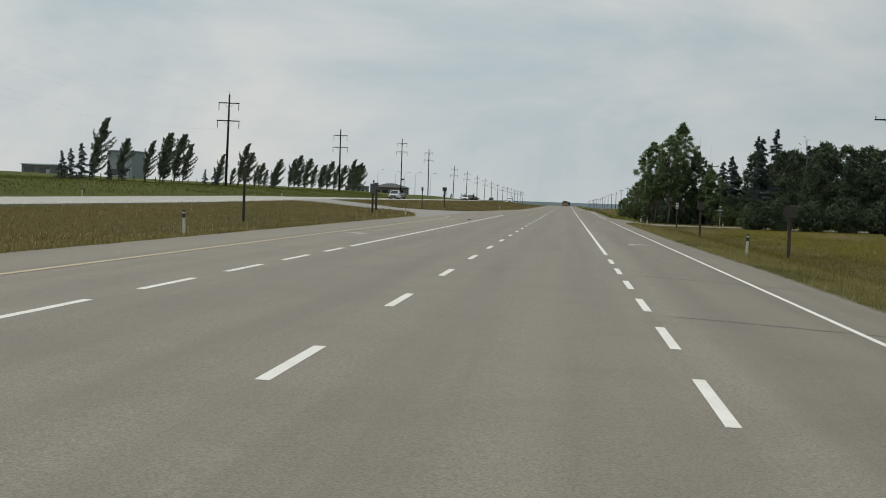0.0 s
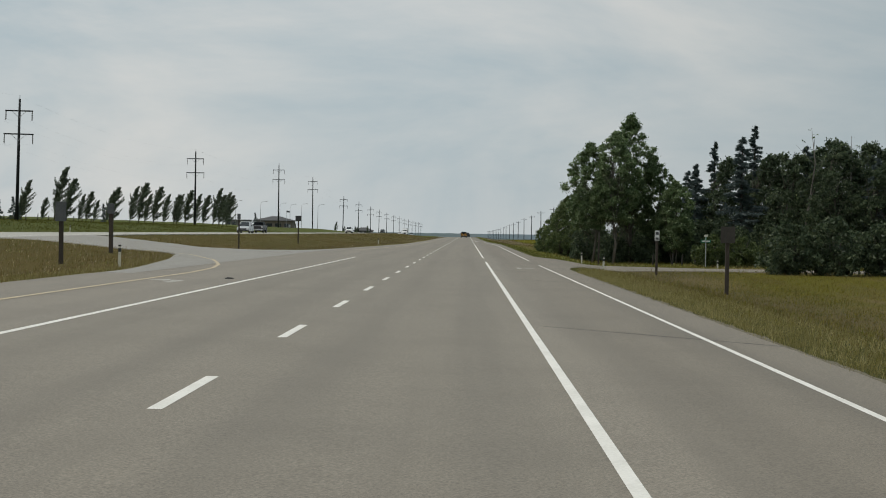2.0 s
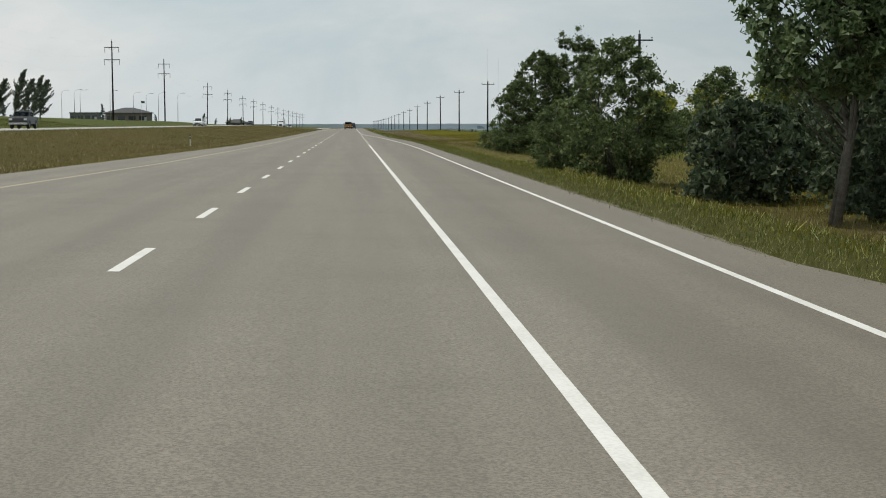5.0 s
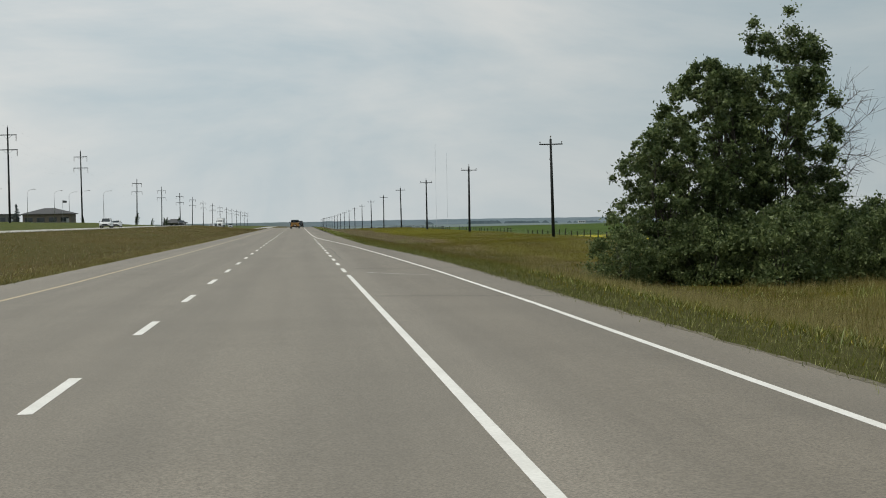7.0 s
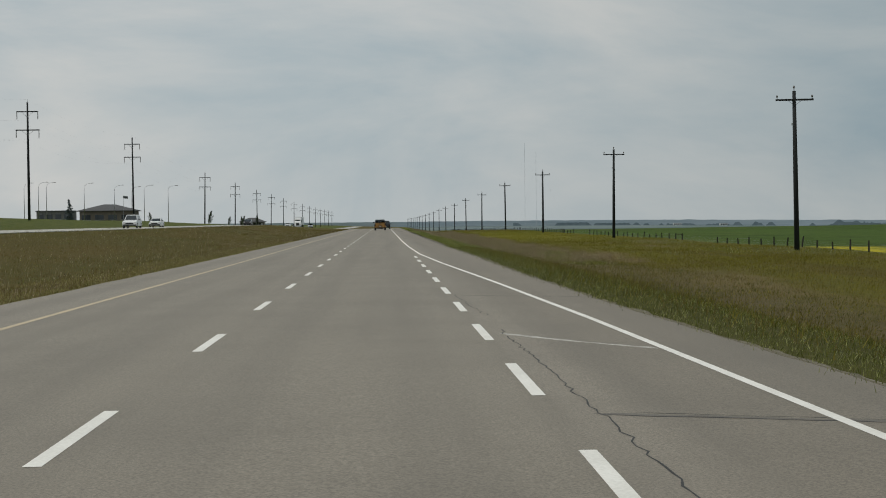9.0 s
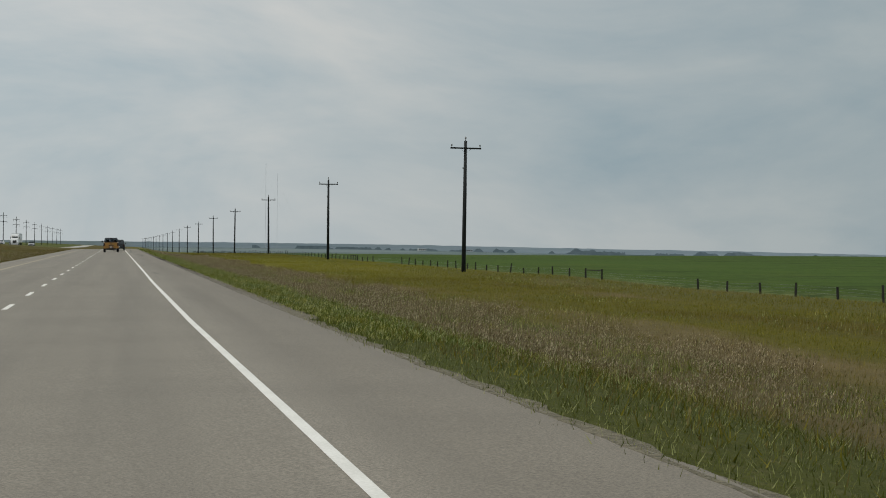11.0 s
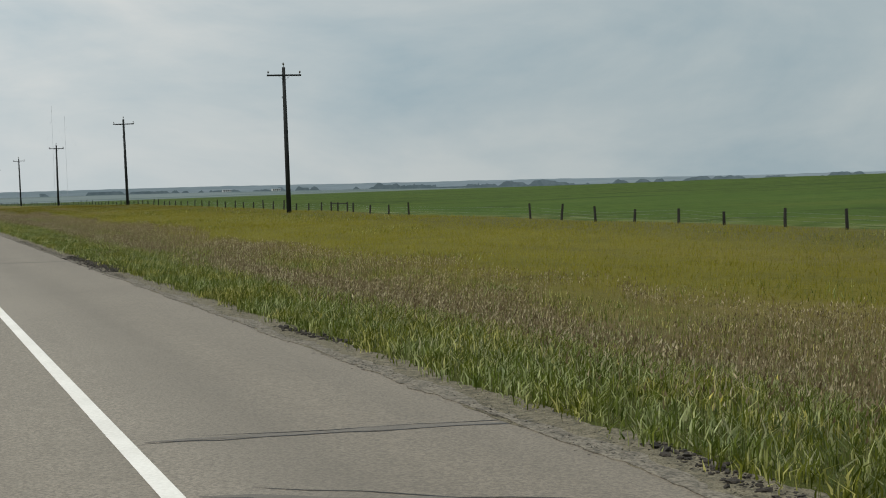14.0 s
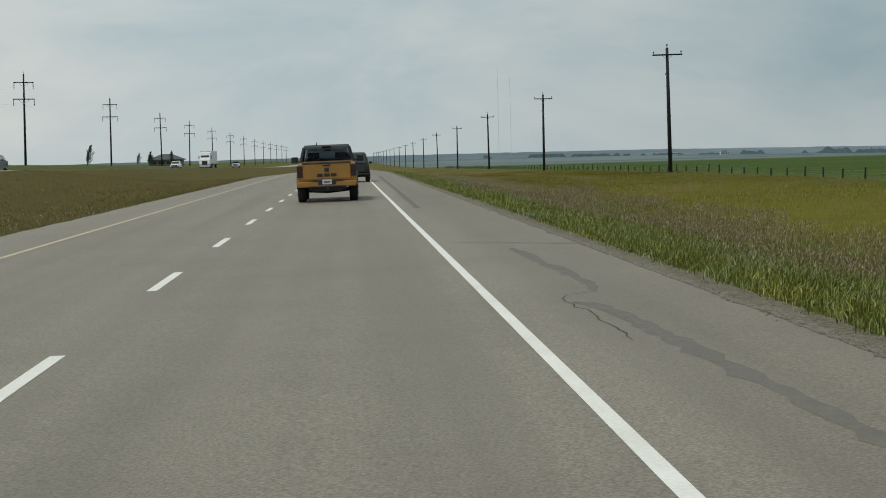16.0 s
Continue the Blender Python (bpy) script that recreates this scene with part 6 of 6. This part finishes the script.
# ---- buildings beyond the opposite carriageway ----
def hip_roof(x0, x1, y0, y1, z, rise, over=0.8):
    bm = bmesh.new()
    a = [bm.verts.new(q) for q in ((x0 - over, y0 - over, z), (x1 + over, y0 - over, z), (x1 + over, y1 + over, z), (x0 - over, y1 + over, z))]
    run = min(x1 - x0, y1 - y0) / 2
    b = [bm.verts.new((x0 + run, (y0 + y1) / 2, z + rise)), bm.verts.new((x1 - run, (y0 + y1) / 2, z + rise))]
    for f in ((a[0], a[1], b[1], b[0]), (a[1], a[2], b[1]), (a[2], a[3], b[0], b[1]), (a[3], a[0], b[0])):
        bm.faces.new(f)
    low = [bm.verts.new(v.co - Vector((0, 0, 0.25))) for v in a]
    for i in range(4):
        bm.faces.new((a[i], low[i], low[(i + 1) % 4], a[(i + 1) % 4]))
    bm.faces.new(low)
    bmesh.ops.recalc_face_normals(bm, faces=bm.faces)
    return bm


def building(x, y, w, d, h, wall, roof, label, name, hip=True, windows=4):
    z = land(x, y) - 0.2
    b = thing(name, pose(x, y, z), label, "building")
    body = part("wall", boxed(-w / 2, w / 2, 0, d, -0.8, h), wall, b)
    if hip:
        part("roof", hip_roof(-w / 2, w / 2, 0, d, h + 0.26, 2.2), roof, b)
    else:
        part("roof", boxed(-w / 2 - 0.3, w / 2 + 0.3, -0.3, d + 0.3, h, h + 0.35, 0.05), roof, b)
    for k in range(windows):
        u = -w / 2 + w * (k + 0.5) / windows
        win = part("window", boxed(u - w / windows * 0.33, u + w / windows * 0.33, -0.06, 0.02, 0.9, min(2.6, h - 0.5)), GLASS, body, "dark window")
        part("window_frame", boxed(u - w / windows * 0.36, u + w / windows * 0.36, -0.045, 0.03, 0.78, 0.9), STEEL, win)
    part("door", boxed(w / 2 - 1.6, w / 2 - 0.6, -0.07, 0.03, 0, 2.1, 0.01), STEEL, body)
    return b


building(-93, 812, 18, 14, 3.8, WALL_BROWN, ROOF_GREY, "low brown roadside building with a grey hip roof", "roadside_building")
building(-112, 818, 12, 9, 3.6, WALL_GREY, ROOF_GREY, "long low grey building beside the highway stop", "roadside_building", False)
building(-111.2, 372, 6.4, 12, 7.0, WALL_PALE, WALL_PALE, "large plain pale-grey metal-clad warehouse", "warehouse", False, 2)
building(-144.4, 405, 8.6, 14, 3.2, WALL_GREY, ROOF_PALE, "small shed with a pale blue metal roof", "shed", False, 2)
building(-70, 1130, 13, 9, 2.6, WALL_GREY, ROOF_GREY, "far low grey building under trees", "roadside_building")
for x, y in ((418, 2443), (481, 2429)):
    building(x, y, 11, 7, 3.2, SIGN_WHITE, ROOF_PALE, "far white farm shed on the plain", "shed", False)
flag = thing("flagpole", pose(-86, 806, land(-86, 806)), "thin flagpole with a dark flag by the building", "flagpole")
part("mast", tubed([(0, 0, -0.5), (0, 0, 9.2)], [0.07, 0.04], 8), STEEL, flag)
part("flag", quad_panel([(0.05, 0, 8.2), (1.5, 0.1, 8.1), (1.6, 0, 8.9), (0.05, 0, 9.1)], 0.01), SIGN_DARK, flag)


def street_lamp():
    lamp = new("street_lamp")
    part("column", tubed([(0, 0, -0.5), (0, 0, 7), (0, 0, 11)], [0.13, 0.1, 0.08], 8), STEEL, lamp, smooth=True)
    arm = part("arm", tubed([(0, 0, 11), (0.25, 0, 12.0), (1.1, 0, 12.6), (2.6, 0, 12.75)], [0.07, 0.06, 0.055, 0.05], 8), STEEL, lamp, smooth=True)
    part("lantern", boxed(2.4, 3.2, -0.16, 0.16, 12.68, 12.84, 0.05), WALL_GREY, arm, "grey lantern head")
    return tagged(lamp, "tall grey street lamp with a curved arm", "street lamp", "street lamps by the interchange")


lamp_spots = [(-118, 800), (-111, 790), (-109.5, 795), (-98, 800), (-90, 812), (-87, 830), (-78, 800), (-70, 800)]
lamp = street_lamp()
lamp.matrix_world = pose(*lamp_spots[0], land(*lamp_spots[0]))
for x, y in lamp_spots[1:]:
    copy_thing(lamp, pose(x, y, land(x, y), 0, 0, random.uniform(-12, 12)))

# ---- far masts and hills ----
for x, y, h in ((276, 3250, 160), (300, 3270, 143)):
    mast = thing("radio_mast", pose(x, y, ground_z(x, y)), "slender far radio mast on the plain", "radio mast", "radio masts")
    part("shaft", tubed([(0, 0, 0), (0, 0, h)], [0.20, 0.18], 4), HAZED_MAST, mast)
    for k in range(3):
        a = math.tau * k / 3
        part("guy_wire", tubed([(0, 0, h * 0.9), (60 * math.cos(a), 60 * math.sin(a), 0)], [0.02, 0.02], 3), HAZED_MAST, mast)


def ridge(name, radius, low, high, seed, label):
    v, f = [], []
    steps = 720
    for k in range(steps + 1):
        a = radians(-100 + 200 * k / steps)
        x, y = radius * math.sin(a), radius * math.cos(a)
        drop = 9.0 * smooth01(6, 20, math.degrees(a)) + 7.0 * smooth01(18, 30, math.degrees(a))
        top = low + (high - low) * (0.5 + 0.5 * noise.noise((k * 0.018, seed, 0))) - drop + 2.2 * abs(noise.noise((k * 0.35, seed, 3))) + 1.2 * noise.noise((k * 1.3, seed, 7))
        v += [(x, y, -60), (x, y, top)]
    for k in range(steps):
        f += [(2 * k, 2 * k + 1, 2 * k + 3, 2 * k + 2)]
    return tagged(raw_object(name, v, f, HAZED_HILLS, smooth=True), label, "distance", kind="structure")


ridge("backdrop_hills", 4300, -3, 3, 2.0, "far hills along the horizon, haze put into their blue-grey colour")


def treeline(radius, first, last, base, tall, gaps, seed):
    """A far broken line of trees across the plain, between two bearings."""
    v, f = [], []
    steps = int((last - first) * 26)
    for k in range(steps + 1):
        a = radians(first + (last - first) * k / steps)
        x, y = radius * math.sin(a), 400 + radius * math.cos(a)
        body = noise.noise((k * 0.028, seed, 1.7)) + 0.45 * noise.noise((k * 0.11, seed, 6.0)) - gaps
        crown = 0.72 + 0.5 * abs(noise.noise((k * 0.83, seed, 3.0))) + 0.2 * noise.noise((k * 2.9, seed, 9.0))
        full = max(0.0, min(1.0, body * 3.0))
        top = base - 9.0 * smooth01(17, 30, math.degrees(a)) - 9.0 * (1 - full) + tall * full * crown
        v += [(x, y, base - 25), (x, y, top), (x * 1.012, y * 1.012, top - 1.5)]
    for k in range(steps):
        f += [(3 * k, 3 * k + 1, 3 * k + 4, 3 * k + 3), (3 * k + 1, 3 * k + 2, 3 * k + 5, 3 * k + 4)]
    return tagged(raw_object("far_treeline", v, f, HAZED_TREES), "far line of trees across the plain, green paled and blued for haze", "trees", "far treelines", "stuff")


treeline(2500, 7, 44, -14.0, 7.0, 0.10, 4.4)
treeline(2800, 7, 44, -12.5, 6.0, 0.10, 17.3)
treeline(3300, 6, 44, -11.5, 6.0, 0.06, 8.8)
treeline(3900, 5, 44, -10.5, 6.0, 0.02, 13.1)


# ---- grass ----
def blades(name, xs, ys, per, tall, width, material, seed, label, spread=0.16, lean=0.45, drift=(0.10, 0.04), bent=False):
    """Tufts of tapering blades rooted on the ground, as one mass."""
    rng = np.random.default_rng(seed)
    zs = np.array([land(x, y) for x, y in zip(xs, ys)])
    k = len(xs) * per
    cx, cy, cz = np.repeat(xs, per), np.repeat(ys, per), np.repeat(zs, per)
    base = np.stack([cx + rng.normal(0, spread, k), cy + rng.normal(0, spread, k), cz - 0.03], axis=1)
    size = np.repeat(rng.uniform(0.75, 1.25, len(xs)), per)
    h = rng.uniform(*tall, k) * size
    a = rng.uniform(0, math.tau, k)
    side = np.stack([np.cos(a), np.sin(a), np.zeros(k)], axis=1) * (width * rng.uniform(0.6, 1.4, k) / 2)[:, None]
    bend = np.stack([rng.normal(drift[0], lean, k) * h, rng.normal(drift[1], lean, k) * h, np.zeros(k)], axis=1)
    up = np.stack([np.zeros(k), np.zeros(k), h], axis=1)
    tip = base + bend + up
    if bent:
        mid = base + bend * rng.uniform(-0.3, 0.3, k)[:, None] + up * rng.uniform(0.45, 0.75, k)[:, None]
        leaf = np.stack([base, mid + side, tip, mid - side], axis=1)
    else:
        leaf = np.stack([base - side, base + side, tip], axis=1)
    ob = soup_object(name, leaf.reshape(-1, 3), leaf.shape[1], material)
    return tagged(ob, label, "grass", kind="stuff"), tip


def scatter(count, y0, y1, near, far, seed, edge, power=1.0):
    rng = np.random.default_rng(seed)
    ys = rng.uniform(y0, y1, count)
    d = near + (far - near) * rng.random(count) ** power
    xs = np.array([edge(y) for y in ys]) + d
    return xs, ys


def off_road(xs, ys):
    near = np.array([along(x, (7.3, 118), (7.8, 127.8), (8.4, 130.4), (9.1, 131.8), (10, 133.5), (12.4, 135), (17, 137), (60, 139)) for x in xs])
    far = np.array([along(x, (7.3, 166), (8.3, 158), (9.2, 153), (10.5, 149), (12.5, 146.5), (15, 144.5), (18, 143.5), (60, 145.5)) for x in xs])
    keep = ~((ys > near - 0.25) & (ys < far + 0.25))
    return xs[keep], ys[keep]


def heads(name, tips, size, material, seed, label):
    """Drooping seed heads on the tips of stems."""
    rng = np.random.default_rng(seed)
    k = len(tips)
    a = rng.uniform(0, math.tau, k)
    side = np.stack([np.cos(a), np.sin(a), np.zeros(k)], axis=1) * (size * 0.17 * rng.uniform(0.7, 1.3, k))[:, None]
    along_ = np.stack([rng.normal(0.15, 0.3, k), rng.normal(0, 0.3, k), np.ones(k)], axis=1) * (size * rng.uniform(0.6, 1.2, k) / 2)[:, None]
    grain = np.stack([tips - along_ - side, tips - along_ * 0.4 + side, tips + along_], axis=1)
    return tagged(soup_object(name, grain.reshape(-1, 3), 3, material), label, "grass", kind="stuff")


xs, ys = scatter(66000, 366, 536, 0.30, 4.9, 1, right_edge, 1.2)
xs = xs + np.array([0.16 * noise.noise((y * 1.9, 3.0, 0)) for y in ys])
blades("roadside_grass", xs, ys, 5, (0.05, 0.17), 0.0115, GRASS_GREEN, 1, "dense fresh green grass along the pavement edge", spread=0.06, lean=0.30, bent=True)
xs, ys = scatter(9000, 536, 660, 0.4, 4, 23, right_edge)
blades("far_roadside_grass", xs, ys, 4, (0.06, 0.16), 0.03, GRASS_GREEN, 23, "green grass further along the pavement edge")
xs, ys = scatter(52000, 366, 540, 0.12, 0.8, 2, right_edge, 0.9)
xs, ys = patchy(xs, ys, 1.4, -0.2, 7.7)
blades("low_grass", xs, ys, 5, (0.012, 0.05), 0.010, GRASS_LIME, 2, "short yellow-green growth creeping over the gravel", spread=0.05, lean=0.7)
xs, ys = scatter(100000, 362, 600, 1.7, 10.6, 3, right_edge, 0.82)
xs = xs + np.array([1.5 * noise.noise((y * 0.16, 8.0, x * 0.1)) for x, y in zip(xs, ys)])
xs, ys = patchy(xs, ys, 0.55, -0.09, 12.5)
made, tips = blades("seeding_grass", xs, ys, 2, (0.14, 0.34), 0.005, GRASS_STRAW, 3, "tall straw-coloured grass in seed", spread=0.09, lean=0.13)
heads("grass_seed", tips, 0.058, GRASS_STRAW, 4, "pale mauve-tan seed heads above the grass")
xs, ys = scatter(40000, 362, 590, 2.2, 9, 16, right_edge)
blades("middle_grass", xs, ys, 4, (0.08, 0.22), 0.011, GRASS_GREEN, 16, "green grass between the seeding stems", spread=0.08, lean=0.22)
xs, ys = scatter(50000, 352, 720, 9.6, 27.5, 5, right_edge)
blades("hollow_grass", xs, ys, 4, (0.08, 0.2), 0.02, GRASS_OLIVE, 5, "olive-gold grass filling the wide ditch", lean=0.3)
xs, ys = scatter(16000, 374, 700, 9, 27.5, 6, right_edge)
xs, ys = patchy(xs, ys, 0.12, 0.05, 3.3)
blades("green_patch_grass", xs, ys, 4, (0.10, 0.26), 0.016, GRASS_GREEN, 6, "greener patches of grass in the ditch", lean=0.3)
xs, ys = off_road(*scatter(48000, -14, 372, 0.15, 10, 7, right_edge, 0.8))
blades("verge_grass", xs, ys, 4, (0.04, 0.12), 0.015, GRASS_VERGE, 7, "green roadside grass beside the slip lane")
xs, ys = off_road(*scatter(23000, -14, 372, 0.6, 22, 8, right_edge))
keep = (ys < 140) | (ys > 270) | (xs > np.array([right_edge(y) + 3.5 for y in ys]))
xs, ys = xs[keep], ys[keep]
made, tips = blades("dry_verge_grass", xs, ys, 3, (0.10, 0.24), 0.012, GRASS_BROWN, 8, "dry straw-coloured verge grass in seed", lean=0.2)
heads("verge_grass_seed", tips, 0.065, GRASS_BROWN, 9, "pale seed heads along the verge")
xs, ys = off_road(*scatter(44000, -14, 372, 0.5, 24, 10, right_edge))
blades("olive_verge_grass", xs, ys, 3, (0.06, 0.18), 0.022, GRASS_OLIVE, 10, "olive grass on the ditch slope")


def median(count, y0, y1, seed):
    rng = np.random.default_rng(seed)
    ys = rng.uniform(y0, y1, count)
    le = np.array([left_edge(y) for y in ys])
    u = rng.random(count) ** 1.4
    xs = le - 0.2 + (NEAR_OPP + 0.4 - le) * u
    near_side = np.array([nose_edge(x) for x in xs])
    far_side = np.array([along(x, (-26, 166), (-20, 160), (-15, 156), (-11, 160), (-9, 170), (-7.4, 196)) for x in xs])
    keep = ~((ys > near_side - 0.4) & (ys < far_side + 0.4))
    return xs[keep], ys[keep]


xs, ys = median(50000, 4, 640, 11)
blades("median_grass", xs, ys, 3, (0.06, 0.17), 0.026, GRASS_BROWN, 11, "olive-brown uncut grass on the median")
xs, ys = median(5000, 8, 600, 12)
blades("median_green_grass", xs, ys, 4, (0.05, 0.14), 0.022, GRASS_GREEN, 12, "green tufts in the median grass")
xs, ys = median(14000, 8, 560, 13)
made, tips = blades("median_dry_grass", xs, ys, 2, (0.12, 0.24), 0.012, GRASS_STRAW, 13, "dry straw stems in the median", lean=0.2)
heads("median_grass_seed", tips, 0.07, GRASS_STRAW, 14, "pale seed heads over the median grass")
rng = np.random.default_rng(31)
ys = rng.uniform(4, 420, 22000)
xs = np.array([left_edge(y) for y in ys]) - 0.08 - 2.6 * rng.random(22000) ** 1.5
clear = ~((ys > np.array([nose_edge(x) for x in xs]) - 0.5) & (ys < 200))
xs, ys = patchy(xs[clear], ys[clear], 0.2, -0.25, 8.8)
blades("median_fringe_grass", xs, ys, 4, (0.06, 0.18), 0.014, GRASS_GOLD, 31, "dry tan grass fringing the median along the pavement", spread=0.1, lean=0.3)
ys = rng.uniform(4, 420, 9000)
xs = np.array([left_edge(y) for y in ys]) - 0.05 - 0.6 * rng.random(9000)
clear = ~((ys > np.array([nose_edge(x) for x in xs]) - 0.5) & (ys < 200))
blades("median_edge_grass", xs[clear], ys[clear], 4, (0.03, 0.10), 0.013, GRASS_LIME, 32, "yellow-green grass at the edge of the median", spread=0.08, lean=0.4)
rng = np.random.default_rng(15)
xs, ys = rng.uniform(9, 60, 18000), rng.uniform(146, 262, 18000)
xs, ys = off_road(xs, ys)
blades("wood_edge_grass", xs[xs > np.array([right_edge(y) + 1 for y in ys])], ys[xs > np.array([right_edge(y) + 1 for y in ys])], 6, (0.07, 0.22), 0.024, GRASS_GREEN, 15, "lush green grass at the foot of the wood")
rng = np.random.default_rng(18)
xs, ys = rng.uniform(-72, -40.5, 26000), rng.uniform(90, 420, 26000)
blades("far_side_grass", xs, ys, 3, (0.10, 0.3), 0.05, GRASS_VERGE, 18, "rough olive grass beyond the opposite carriageway")
rng = np.random.default_rng(21)
ys = np.concatenate([rng.uniform(150, 262, 900), rng.uniform(395, 480, 500)])
xs = np.array([right_edge(y) for y in ys]) + rng.uniform(0.6, 4.0, 1400)
xs, ys = patchy(xs, ys, 0.35, 0.0, 9.1)
petals = np.array([(x, y, land(x, y) + 0.13) for x, y in zip(xs, ys)])
heads("wild_flowers", petals + rng.normal(0, 0.03, petals.shape), 0.05, FLOWER, 22, "small yellow wild flowers in the verge")
rng = np.random.default_rng(24)
xs, ys = rng.uniform(18.5, 36, 9000), rng.uniform(238, 259, 9000)
xs, ys = patchy(xs, ys, 0.15, -0.2, 2.2)
bx, by = rng.uniform(9.5, 24, 15000), rng.uniform(214, 264, 15000)
bx, by = patchy(bx, by, 0.22, -0.12, 4.9)
blades("tall_verge_grass", bx, by, 4, (0.16, 0.42), 0.009, GRASS_GOLD, 33, "tall pale grass before the verge trees", spread=0.12, lean=0.2)
blades("lush_grass", xs, ys, 5, (0.15, 0.45), 0.02, GRASS_GREEN, 24, "tall lush green grass before the yellow bushes", lean=0.3)
xs, ys = scatter(20000, -14, 133, 0.12, 2.6, 25, right_edge, 1.4)
xs, ys = off_road(*patchy(xs, ys, 0.25, -0.25, 5.5))
blades("gold_edge_grass", xs, ys, 4, (0.06, 0.2), 0.012, GRASS_GOLD, 25, "dry golden grass along the pavement edge", spread=0.12, lean=0.3)
xs, ys = off_road(*scatter(26000, 150, 372, -0.02, 3.2, 26, right_edge, 1.3))
blades("edge_grass", xs, ys, 4, (0.04, 0.13), 0.012, GRASS_LIME, 26, "bright yellow-green grass along the pavement edge", spread=0.12, lean=0.4)
xs, ys = scatter(30000, 372, 540, 0.5, 4.4, 27, right_edge, 1.0)
xs, ys = patchy(xs, ys, 0.45, -0.05, 6.4)
blades("roadside_weeds", xs, ys, 4, (0.05, 0.15), 0.022, GRASS_PALE, 27, "broad-leaved pale green weeds in the roadside grass", spread=0.05, lean=0.6)
